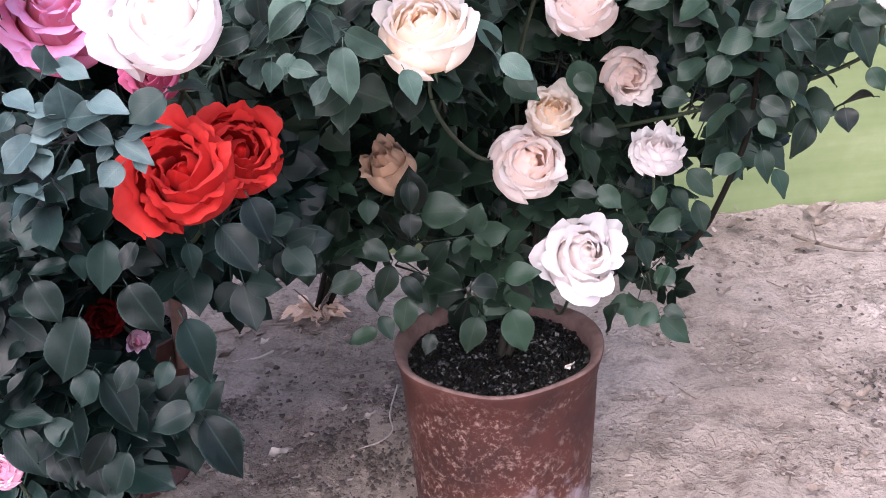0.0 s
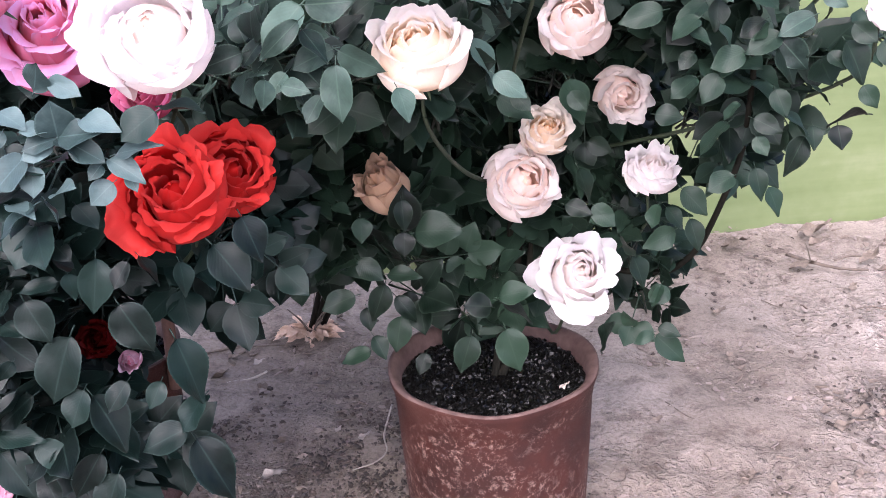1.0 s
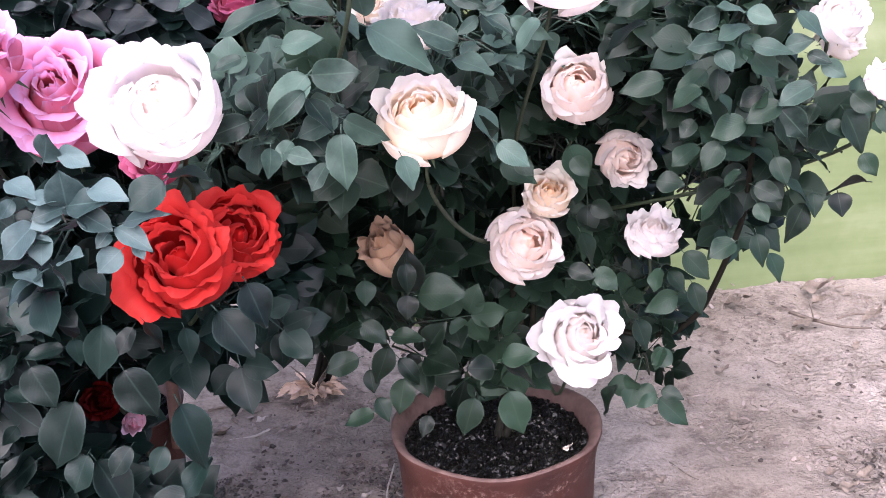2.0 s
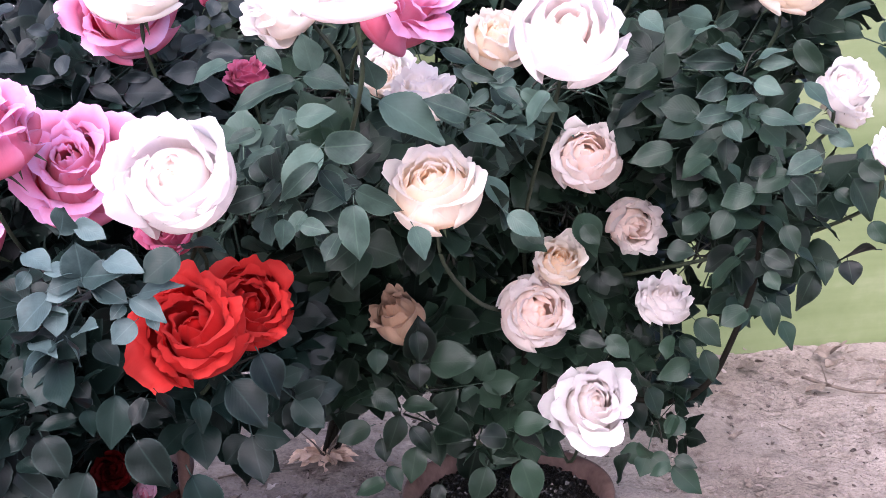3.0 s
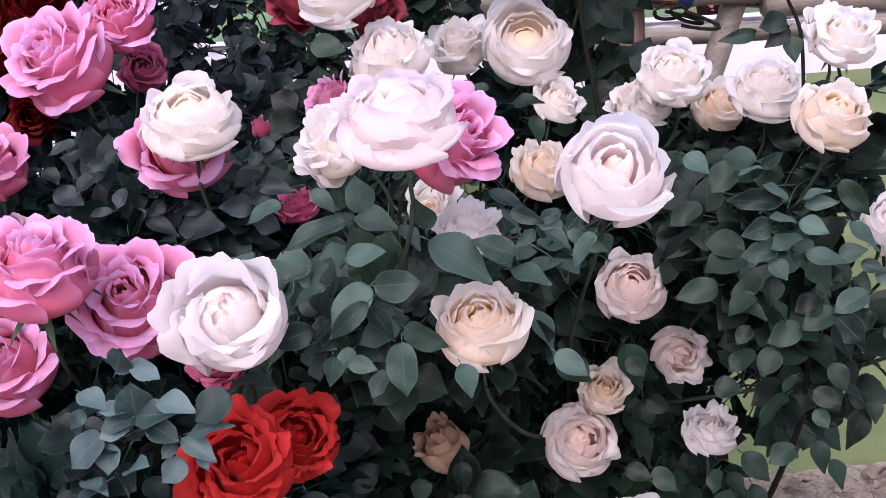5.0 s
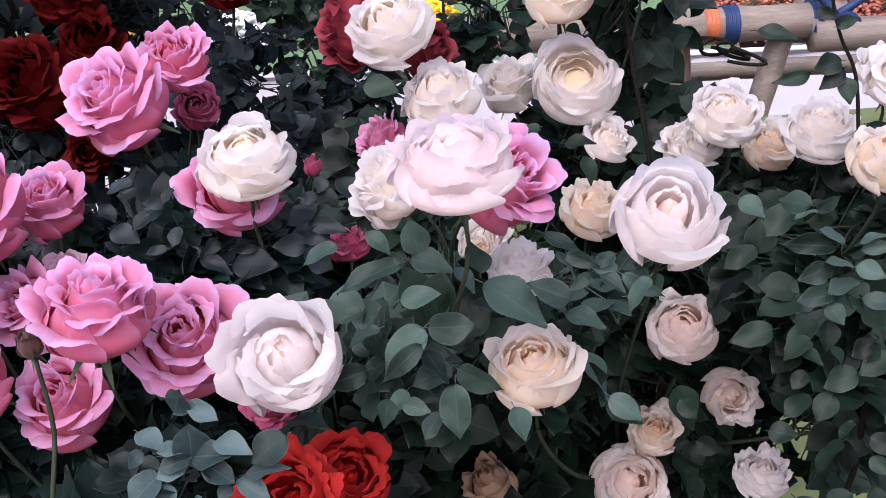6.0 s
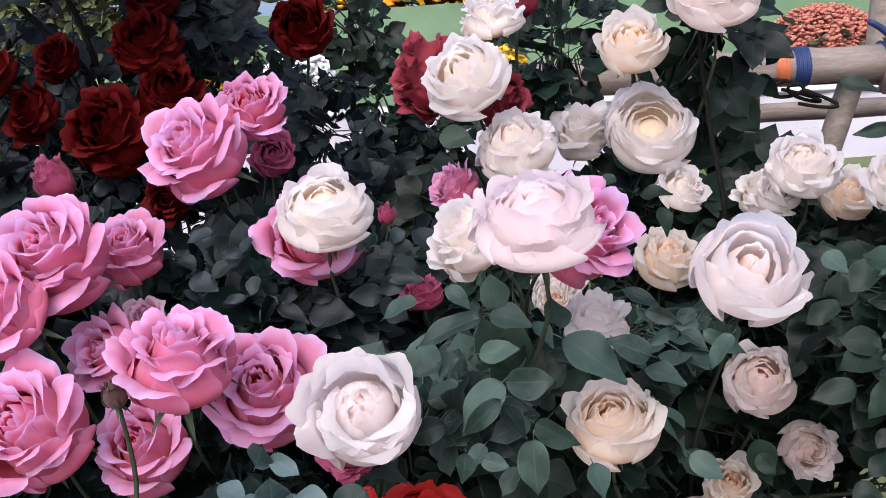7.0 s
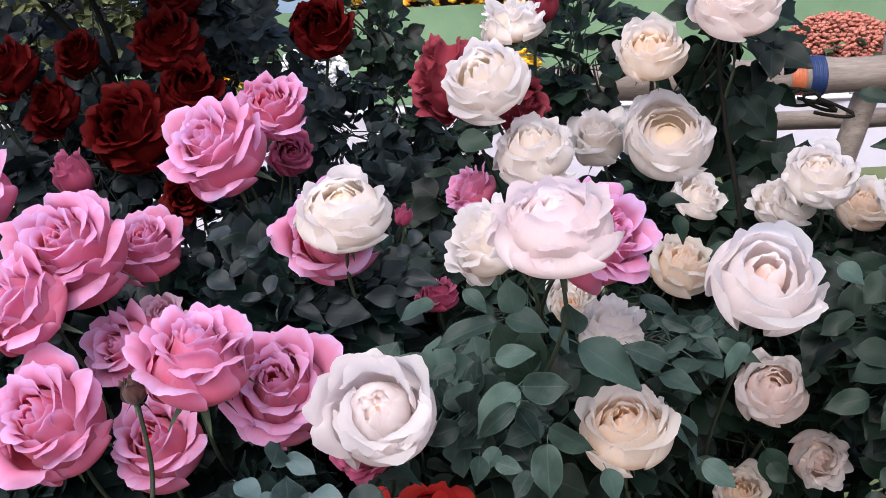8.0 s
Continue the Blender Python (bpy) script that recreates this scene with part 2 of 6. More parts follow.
def pot_material(name, salty):
    m, t, b = material(name)
    wide = grain(t, 7, 5, 0.6)
    clay = ramp(t, wide, [(0.3, (0.013, 0.0045, 0.004)), (0.52, (0.040, 0.0112, 0.008)), (0.70, (0.066, 0.026, 0.020))])
    fleck = grain(t, 90, 10, 0.86)
    patch = grain(t, 9, 5, 0.65)
    c = t.nodes.new("ShaderNodeTexCoord")
    s = t.nodes.new("ShaderNodeSeparateXYZ")
    t.links.new(c.outputs["Object"], s.inputs[0])
    low = sums(t, "SUBTRACT", 0.24, s.outputs[2])
    where = ramp(t, sums(t, "ADD", patch, sums(t, "MULTIPLY", low, 1.1)), [(0.47, (0, 0, 0)), (0.64, (1, 1, 1))])
    salt = sums(t, "MULTIPLY", where, ramp(t, fleck, [(0.53, (0, 0, 0)), (0.575, (1, 1, 1))]))
    col = mixed(t, sums(t, "MULTIPLY", salt, 0.7 * salty), clay, (0.24, 0.16, 0.135))
    crust = ramp(t, sums(t, "ADD", grain(t, 9, 7, 0.68), sums(t, "MULTIPLY", low, 0.9)), [(0.68, (0, 0, 0)), (0.77, (1, 1, 1))])
    col = mixed(t, sums(t, "MULTIPLY", crust, 0.6 * salty), col, (0.24, 0.20, 0.215))
    t.links.new(col, b.inputs["Base Color"])
    b.inputs["Roughness"].default_value = 0.7
    b.inputs["Specular IOR Level"].default_value = 0.25
    bump(t, b, sums(t, "ADD", sums(t, "MULTIPLY", fleck, 0.6), sums(t, "ADD", salt, crust)), 0.5, 0.002)
    return m


RIM_CLAY = speckled("rim_clay", (0.04, 0.020, 0.017), (0.135, 0.088, 0.078), 14, 0.75, 0, 0.001, gloss=0.25)
BOARD, EARTH = board_material(), ground_material()
TERRACOTTA, OLD_CLAY = pot_material("terracotta", 1.0), pot_material("old_terracotta", 0.25)


# ---- builders ----
def mesh_of(name, verts, faces, mat=None, uv=None, layer=None, smooth=True):
    me = bpy.data.meshes.new(name)
    me.from_pydata([tuple(v) for v in np.asarray(verts, float).tolist()], [], [tuple(f) for f in faces])
    for key, values in (("blade", uv), ("layer", layer)):
        if values is not None:
            idx = np.empty(len(me.loops), np.int32)
            me.loops.foreach_get("vertex_index", idx)
            me.uv_layers.new(name=key).data.foreach_set("uv", np.asarray(values, np.float32)[idx].ravel())
    if smooth:
        me.polygons.foreach_set("use_smooth", np.ones(len(me.polygons), bool))
    if mat:
        me.materials.append(mat)
    me.update()
    return me


def under(ob, parent):
    ob.parent = parent
    ob.matrix_parent_inverse = Matrix.Translation(-parent.location)
    return ob


def part(name, data, mat, parent, label=""):
    """One mesh object under a thing or a part, in world coordinates."""
    if isinstance(data, bmesh.types.BMesh):
        me = bpy.data.meshes.new(name)
        data.to_mesh(me)
        data.free()
        me.polygons.foreach_set("use_smooth", np.ones(len(me.polygons), bool))
        data = me
    if mat and not data.materials:
        data.materials.append(mat)
    ob = under(new(name, data), parent)
    return tagged(ob, label)


def thing(name, place, label, category, group="", kind=""):
    ob = new(name)
    ob.location = place
    ob.empty_display_size = 0.05
    return tagged(ob, label, category, group, kind)


def grid_faces(nu, nv):
    i, j = np.meshgrid(np.arange(nu - 1), np.arange(nv - 1), indexing="ij")
    a = (i * nv + j).ravel()
    return np.stack([a, a + nv, a + nv + 1, a + 1], 1)


def joined(pieces):
    """Verts and faces of several (verts, faces) as one."""
    vs, fs, n = [], [], 0
    for v, f in pieces:
        vs.append(np.asarray(v, float))
        fs += (np.asarray(f) + n).tolist() if not isinstance(f, list) else [[i + n for i in q] for q in f]
        n += len(v)
    return np.concatenate(vs), fs


def smooth_line(points, steps=5):
    p = [np.array(q, float) for q in points]
    p = [2 * p[0] - p[1]] + p + [2 * p[-1] - p[-2]]
    out = []
    for k in range(1, len(p) - 2):
        for s in range(steps):
            u = s / steps
            out.append(0.5 * (2 * p[k] + (p[k + 1] - p[k - 1]) * u + (2 * p[k - 1] - 5 * p[k] + 4 * p[k + 1] - p[k + 2]) * u * u
                              + (3 * p[k] - p[k - 1] - 3 * p[k + 1] + p[k + 2]) * u ** 3))
    return np.array(out + [p[-2]])


def tube(line, r0, r1, sides=6):
    line = np.asarray(line)
    n = len(line)
    d = np.gradient(line, axis=0)
    d /= np.linalg.norm(d, axis=1)[:, None] + 1e-9
    ref = np.where(np.abs(d[:, 2:3]) > 0.9, np.array([[1.0, 0, 0]]), np.array([[0, 0, 1.0]]))
    a = np.cross(d, ref)
    a /= np.linalg.norm(a, axis=1)[:, None] + 1e-9
    b = np.cross(d, a)
    r = np.linspace(r0, r1, n)[:, None]
    ring = [line + r * (a * math.cos(w) + b * math.sin(w)) for w in np.linspace(0, 2 * math.pi, sides, endpoint=False)]
    v = np.stack(ring, 1).reshape(-1, 3)
    f = [[i * sides + k, i * sides + (k + 1) % sides, (i + 1) * sides + (k + 1) % sides, (i + 1) * sides + k] for i in range(n - 1) for k in range(sides)]
    f += [list(range(sides))[::-1], [(n - 1) * sides + k for k in range(sides)]]
    return v, f


def lathe(profile, sides=48):
    prof = np.array(profile, float)
    ang = np.linspace(0, 2 * math.pi, sides, endpoint=False)
    v = np.stack([prof[:, 0:1] * np.cos(ang), prof[:, 0:1] * np.sin(ang), np.repeat(prof[:, 1:2], sides, 1)], 2).reshape(-1, 3)
    f = [[i * sides + k, i * sides + (k + 1) % sides, (i + 1) * sides + (k + 1) % sides, (i + 1) * sides + k] for i in range(len(prof) - 1) for k in range(sides)]
    return v, f


# ---- roses ----
rng = np.random.default_rng(7)


def ease(a, b, x):
    x = np.clip((x - a) / (b - a), 0, 1)
    return x * x * (3 - 2 * x)


# from the heart (0) to the outmost petal (1): rim radius, rim height, belly radius, lip length, lip angle from upright, half width in degrees
STEPS = (0.0, 0.2, 0.4, 0.6, 0.8, 1.0)
STYLES = {
    "classic": ((0.04, 0.13, 0.25, 0.38, 0.52, 0.58), (0.80, 0.80, 0.74, 0.62, 0.44, 0.28), (0.16, 0.25, 0.36, 0.46, 0.55, 0.56),
                (0.04, 0.12, 0.22, 0.34, 0.46, 0.52), (10, 30, 55, 74, 86, 98), (140, 98, 72, 58, 50, 46)),
    "full": ((0.05, 0.17, 0.31, 0.45, 0.58, 0.64), (0.66, 0.67, 0.63, 0.54, 0.40, 0.26), (0.17, 0.28, 0.40, 0.52, 0.61, 0.62),
             (0.06, 0.13, 0.21, 0.30, 0.39, 0.44), (10, 34, 56, 74, 86, 100), (104, 76, 60, 50, 45, 42)),
    "cup": ((0.01, 0.15, 0.30, 0.44, 0.56, 0.66), (0.64, 0.63, 0.53, 0.50, 0.44, 0.30), (0.28, 0.36, 0.42, 0.50, 0.60, 0.64),
            (0.03, 0.08, 0.10, 0.36, 0.44, 0.50), (-50, -25, 5, 62, 78, 94), (130, 90, 72, 62, 54, 50)),
    "hollow": ((0.16, 0.30, 0.42, 0.52, 0.60, 0.66), (0.40, 0.47, 0.57, 0.60, 0.52, 0.40), (0.30, 0.42, 0.52, 0.60, 0.67, 0.70),
               (0.04, 0.07, 0.14, 0.22, 0.27, 0.31), (-40, -20, 25, 62, 86, 106), (110, 92, 76, 66, 58, 54)),
    "dome": ((0.01, 0.18, 0.38, 0.52, 0.62, 0.66), (0.64, 0.65, 0.61, 0.50, 0.34, 0.16), (0.24, 0.40, 0.54, 0.66, 0.72, 0.72),
             (0.03, 0.08, 0.13, 0.22, 0.34, 0.42), (-45, -20, 6, 40, 76, 98), (135, 96, 74, 60, 52, 48)),
    "globe": ((0.04, 0.18, 0.34, 0.48, 0.60, 0.66), (0.74, 0.74, 0.68, 0.57, 0.40, 0.20), (0.21, 0.34, 0.48, 0.60, 0.68, 0.70),
              (0.04, 0.10, 0.17, 0.26, 0.34, 0.40), (-8, 16, 42, 68, 90, 108), (112, 82, 64, 54, 48, 44)),
    "ruffled": ((0.06, 0.20, 0.34, 0.48, 0.58, 0.64), (0.62, 0.62, 0.57, 0.48, 0.36, 0.24), (0.18, 0.30, 0.42, 0.54, 0.62, 0.64),
                (0.08, 0.16, 0.24, 0.32, 0.38, 0.42), (5, 26, 48, 66, 82, 98), (84, 66, 54, 47, 43, 40)),
    "open": ((0.03, 0.15, 0.31, 0.48, 0.61, 0.69), (0.78, 0.78, 0.74, 0.66, 0.54, 0.42), (0.17, 0.29, 0.43, 0.57, 0.67, 0.71),
             (0.04, 0.09, 0.16, 0.25, 0.33, 0.37), (5, 18, 36, 54, 74, 90), (130, 98, 80, 68, 58, 54)),
    "bud": ((0.03, 0.09, 0.16, 0.24, 0.31, 0.36), (0.86, 0.85, 0.82, 0.76, 0.68, 0.58), (0.15, 0.21, 0.27, 0.33, 0.38, 0.41),
            (0.02, 0.05, 0.09, 0.14, 0.19, 0.24), (5, 20, 36, 52, 66, 80), (140, 110, 88, 74, 64, 58)),
}
NS, NV = 17, 13


def petal_shape(u, style, rng):
    """One petal's points: u is 0 at the heart and 1 outside; the bloom opens along +z."""
    rim, high, belly, lip, turn, half = [float(np.interp(u, STEPS, row)) for row in STYLES[style]]
    jit = lambda k: 1 + k * rng.normal()
    wavy = 2.0 if style == "ruffled" else 1.5
    rim, high, belly = rim * jit(0.03 + 0.03 * u), high + rng.normal() * (0.02 + 0.035 * u), belly * jit(0.03)
    lip, turn, half = lip * jit(0.13), turn + rng.normal() * (4 + 9 * u), radians(half * jit(0.10))
    s = np.linspace(-1, 1, NS)[:, None]
    v = (np.linspace(0, 1, NV) ** 0.8)[None, :]
    # the side view: a bellied wall up to the rim, then a lip that rolls outward, more so at its corners
    n1, n2 = 30, 12
    q = np.linspace(0, 1, n1)
    r0, z0, zc = 0.05 + 0.05 * u, -0.04 - 0.10 * u, high * (0.28 - 0.10 * u)
    wr = (1 - q) ** 2 * r0 + 2 * q * (1 - q) * (2 * belly - 0.5 * (r0 + rim)) * 0.94 + q * q * rim
    wz = (1 - q) ** 2 * z0 + 2 * q * (1 - q) * zc + q * q * high
    first = math.degrees(math.atan2(wr[-1] - wr[-2], wz[-1] - wz[-2]))
    pointed = 1.0 if style in ("classic", "full", "ruffled", "cup") else 0.6
    corner = np.abs(s) ** 1.8 * (22 + 62 * u) * pointed * rng.uniform(0.6, 1.25)
    corner = corner + s * rng.normal() * (8 + 16 * u)
    bend = np.radians(first + (turn + corner - first) * ease(0, 1, np.linspace(0.08, 1, n2))[None, :])
    lr = wr[-1] + np.cumsum(np.sin(bend), 1) * lip / n2
    lz = wz[-1] + np.cumsum(np.cos(bend), 1) * lip / n2
    side_r = np.concatenate([np.repeat(wr[None, :], NS, 0), lr], 1)
    side_z = np.concatenate([np.repeat(wz[None, :], NS, 0), lz], 1)
    skew, tip = 0.14 * rng.normal(), rng.uniform(0.0, 0.10) * (0.25 + 0.75 * u) * pointed
    top = 1 - (0.10 + 0.16 * u) * np.abs(s + 0.6 * skew) ** 2.2 - tip * (1 - np.maximum(0, 1 - 2.4 * np.abs(s - skew)))
    if rng.uniform() < 0.35 * u:
        top = top - 0.05 * np.exp(-((s - 2 * skew) / 0.10) ** 2)
    wall = np.hypot(np.diff(wr), np.diff(wz)).sum()
    at = v * top
    split = wall / (wall + lip)
    pos = np.where(at < split, at / split * (n1 - 1), n1 - 1 + (at - split) / max(1e-6, 1 - split) * n2)
    i = np.clip(np.floor(pos).astype(int), 0, n1 + n2 - 2)
    f = pos - i
    row = np.repeat(np.arange(NS)[:, None], NV, 1)
    rho = side_r[row, i] * (1 - f) + side_r[row, i + 1] * f
    h = side_z[row, i] * (1 - f) + side_z[row, i + 1] * f
    wide = (0.62 + 0.38 * np.sin(np.minimum(1, v / 0.6) * math.pi / 2)) * (1 - 0.16 * ease(0.78, 1.0, v))
    rho = np.maximum(rho, 0.012) * (1 + ((0.20 if pointed == 1.0 and style != "cup" else 0.09) * (1 - u) + 0.07 * u) * s)
    ph, ph2, ph3 = rng.uniform(0, 6.28, 3)
    a = s * half * wide + 0.05 * np.sin(3 * v + ph3) * v
    ruffle = wavy * (0.010 + 0.024 * u) * (np.sin(3.6 * s + ph) + 0.6 * np.sin(7.5 * s + ph2) + 0.25 * np.sin(14 * s + ph3)) * v ** 2.2
    ruffle = ruffle + wavy * 0.0055 * (0.3 + 0.7 * u) * (np.sin(17 * s + 2 * ph) + 0.8 * np.sin(27 * s + 3 * ph2)) * v ** 7
    crease = -0.02 * np.exp(-((s - skew) / 0.2) ** 2) * v ** 2 + 0.008 * np.sin(5 * s + 4 * v + ph) * v + 0.016 * np.sin(2.6 * s + 5 * v + ph2) * v
    h = h + ruffle - 0.07 * u * np.abs(s) ** 2.5 * v ** 1.5
    rho = rho + 0.6 * ruffle + crease
    verts = np.stack([rho * np.cos(a), rho * np.sin(a), h + 0 * a], 2).reshape(-1, 3)
    uv = np.stack([np.repeat((s + 1) / 2, NV, 1), np.repeat(v, NS, 0)], 2).reshape(-1, 2)
    return verts, uv, np.tile([[u, rng.uniform()]], (len(verts), 1))


PETAL_FACES = grid_faces(NS, NV).tolist()


def calyx():
    v, f = lathe([(0.001, -0.22), (0.055, -0.21), (0.105, -0.15), (0.125, -0.07), (0.10, -0.01), (0.04, -0.02)], 10)
    out = [(v, f)]
    for k in range(5):
        w = k * 2 * math.pi / 5
        x = np.linspace(0, 1, 6)
        mid = np.stack([0.10 + 0.36 * x, 0 * x, -0.04 - 0.12 * x - 0.25 * x * x], 1)
        wid = 0.075 * (1 - x) ** 0.8 + 0.004
        sv = np.concatenate([mid + np.stack([0 * x, wid, 0 * x], 1), mid - np.stack([0 * x, wid, 0 * x], 1)])
        sv = sv @ np.array([[math.cos(w), math.sin(w), 0], [-math.sin(w), math.cos(w), 0], [0, 0, 1]])
        out.append((sv, [[i, i + 1, i + 7, i + 6] for i in range(5)]))
    v, f = joined(out)
    return mesh_of("rose", v, f, CALYX)


CALYX_MESH = calyx()
HEARTS = {}
for hue in PETALS:
    v, f = lathe([(0.001, -0.05), (0.08, 0.0), (0.155, 0.16), (0.15, 0.32), (0.085, 0.45), (0.03, 0.50), (0.001, 0.50)], 14)
    HEARTS[hue] = mesh_of("heart", v, f, PETALS[hue])
WAYS, BLOOMS = {}, []


def rose(bush, colour, middle, wide, az, el, style, count, label):
    """A bloom of that width round its middle; az, el: where it faces, in degrees from -y and from level."""
    a, e = radians(az), radians(el)
    axis = Vector((math.sin(a) * math.cos(e), -math.cos(a) * math.cos(e), math.sin(e)))
    own = np.random.default_rng(1000 + len(BLOOMS))
    angle, petals = own.uniform(0, 6.28), []
    for k in range(count):
        u = (k / (count - 1)) ** 0.74
        if style == "cup":
            u = 0.72 * u if u < 0.5 else 0.58 + 0.84 * (u - 0.5)
        angle += radians(137.5 + own.normal() * 10)
        lean = own.normal() * 0.05 * (0.2 + u)
        m = Matrix.Rotation(angle, 4, "Z") @ Matrix.Rotation(lean, 4, "Y")
        petals.append((m, *petal_shape(u, style, own)))
    reached = np.concatenate([p[1] @ np.array(p[0])[:3, :3].T for p in petals])
    size = 0.90 * wide / 2 / np.percentile(np.hypot(reached[:, 0], reached[:, 1]), 97)
    middle_h = np.percentile(reached[:, 2], 60)
    base = Vector(middle) - axis * float(middle_h * size)
    turn = axis.to_track_quat("Z", "Y").to_matrix().to_4x4()
    BLOOMS.append((np.array(middle), wide / 2))
    head = part("rose", CALYX_MESH, None, bush, label)
    head.matrix_basis = Matrix.Translation(base) @ turn @ Matrix.Scale(size, 4)
    core = new("heart", HEARTS[colour])
    core.parent = head
    core.matrix_basis = Matrix.Diagonal((1.7, 1.7, 0.86, 1) if style == "hollow" else (1.6, 1.6, 1.84 * STYLES[style][1][0], 1) if style == "dome" else (1.0, 1.0, 1.72 * STYLES[style][1][0], 1))
    for m, verts, uv, layer in petals:
        p = new("petal", mesh_of("petal", verts, PETAL_FACES, PETALS[colour], uv, layer))
        p.parent = head
        p.matrix_basis = m
    crown = WAYS[bush.name]["crown"]
    b = np.array(base - axis * 0.2 * size)
    p1 = b - np.array(axis) * 0.04 - np.array([0, 0, 0.035])
    p2 = p1 * 0.65 + np.array(crown) * 0.35 + np.array([0, 0.04, 0]) + rng.normal(size=3) * 0.012
    p2[2] = p1[2] - min(0.16, max(0.06, (p1[2] - crown[2]) * 0.6))
    if colour == "brown":
        p2 = p1 + np.array([-0.012, 0.015, -0.12])
    WAYS[bush.name]["stems"].append((b, p1, p2, len(BLOOMS) - 1, colour == "brown"))
    return head


# ---- leaves ----
def leaflet(length, width, fold, droop, twist, ny=14):
    nx = 5
    y = np.linspace(0, 1, ny)[:, None]
    x = np.linspace(-1, 1, nx)[None, :]
    prof = np.sin(math.pi * y ** 0.78) ** 0.72 * (1.08 - 0.10 * y) * (1 - 0.36 * ease(0.66, 0.98, y))
    teeth = 1 + 0.018 * ((np.arange(ny) % 2) * 2 - 1)[:, None] * (np.abs(x) > 0.9)
    w = width * prof * teeth
    px = x * w + 0 * y
    pz = fold * np.abs(x) * w - droop * length * y ** 2 + twist * x * w * y + 0.04 * length * np.sin(9 * y + 2 * x) * np.abs(x)
    py = length * y + 0 * x
    v = np.stack([px, py, pz], 2).reshape(-1, 3)
    uv = np.stack([(x + 1) / 2 + 0 * y, y + 0 * x], 2).reshape(-1, 2)
    return v, uv, grid_faces(ny, nx)


def compound_leaf(seed, pairs=2):
    g = np.random.default_rng(seed)
    vs, uvs, fs, n = [], [], [], 0
    places = [(0.60, 0.0, 1.0)] + [(0.56 - 0.27 * k, sd * radians(62 + 8 * g.normal()), 0.92 - 0.16 * k) for k in range(pairs) for sd in (-1, 1)]
    for y0, ang, sc in places:
        v, uv, f = leaflet(0.46 * sc * (1 + 0.08 * g.normal()), 0.172 * sc * (1 + 0.10 * g.normal()), 0.10 + 0.14 * g.uniform(), 0.04 + 0.18 * g.uniform(), 0.25 * g.normal())
        tilt = 0.25 * g.normal()
        c, s = math.cos(ang), math.sin(ang)
        v = v @ np.array([[math.cos(tilt), 0, math.sin(tilt)], [0, 1, 0], [-math.sin(tilt), 0, math.cos(tilt)]])
        v = v + np.array([0, 0.05 if ang else 0.0, 0])
        v = v @ np.array([[c, -s, 0], [s, c, 0], [0, 0, 1]]) + np.array([0, y0, -0.10 * y0 ** 2])
        vs.append(v), uvs.append(uv), fs.append(f + n)
        n += len(v)
    yy = np.linspace(0, 0.62, 7)
    v, f = tube(np.stack([0 * yy, yy, -0.10 * yy ** 2 - 0.006], 1), 0.013, 0.008, 4)
    vs.append(v), uvs.append(np.tile([[0.5, 0.5]], (len(v), 1)))
    faces = np.concatenate(fs).tolist() + [[i + n for i in q] for q in f]
    return np.concatenate(vs), np.concatenate(uvs), faces


LEAF_KINDS = [compound_leaf(k, 2 if k % 3 else 1) for k in range(9)]
LEAF_MESHES = {h: [mesh_of("leaf", v, f, LEAVES[h][0], uv) for v, uv, f in LEAF_KINDS] for h in LEAVES}
LEAF_OBJECTS = 250
# About the camera's place: leaves and stems keep its view of blooms clear.
VIEWPOINT = np.array([0.0, 0.1, 1.05])


def bush_of(foot, crown, hue, label):
    ob = thing("rose_bush", foot, label, "rose bush", "rose bushes")
    WAYS[ob.name] = {"foot": foot, "crown": crown, "hue": hue, "leaves": [], "twigs": [], "stems": []}
    return ob


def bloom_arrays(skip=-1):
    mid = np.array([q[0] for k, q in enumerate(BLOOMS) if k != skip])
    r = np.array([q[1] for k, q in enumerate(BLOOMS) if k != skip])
    way = VIEWPOINT - mid
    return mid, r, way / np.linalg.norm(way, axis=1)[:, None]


ALL_BLOOMS = []


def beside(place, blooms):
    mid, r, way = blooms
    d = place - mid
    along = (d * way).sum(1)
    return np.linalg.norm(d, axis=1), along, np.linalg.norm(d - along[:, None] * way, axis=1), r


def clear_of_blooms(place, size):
    """Whether a leaf here leaves the blooms open to the camera's view."""
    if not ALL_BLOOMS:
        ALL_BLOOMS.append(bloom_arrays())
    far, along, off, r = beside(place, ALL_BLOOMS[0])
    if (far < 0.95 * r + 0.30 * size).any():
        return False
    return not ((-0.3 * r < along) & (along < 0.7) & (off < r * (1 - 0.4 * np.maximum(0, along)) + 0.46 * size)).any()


def blocks_bloom(place, blooms):
    """Whether a thin stem here would stand inside one of these blooms or hide it from the camera."""
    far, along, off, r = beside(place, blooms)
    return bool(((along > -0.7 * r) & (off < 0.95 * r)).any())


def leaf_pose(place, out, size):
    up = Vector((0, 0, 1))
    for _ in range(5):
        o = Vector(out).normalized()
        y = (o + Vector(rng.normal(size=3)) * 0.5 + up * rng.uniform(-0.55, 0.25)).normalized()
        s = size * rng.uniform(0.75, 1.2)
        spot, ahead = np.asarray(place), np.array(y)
        if clear_of_blooms(spot + ahead * 0.55 * s, s) and not blocks_bloom(spot + ahead * 0.1 * s, ALL_BLOOMS[0]) and not blocks_bloom(spot + ahead * 1.0 * s, ALL_BLOOMS[0]):
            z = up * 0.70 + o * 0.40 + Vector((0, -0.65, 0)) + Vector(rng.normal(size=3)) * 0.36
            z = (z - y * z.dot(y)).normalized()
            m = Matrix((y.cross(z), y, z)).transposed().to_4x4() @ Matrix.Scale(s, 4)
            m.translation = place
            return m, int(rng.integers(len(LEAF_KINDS)))


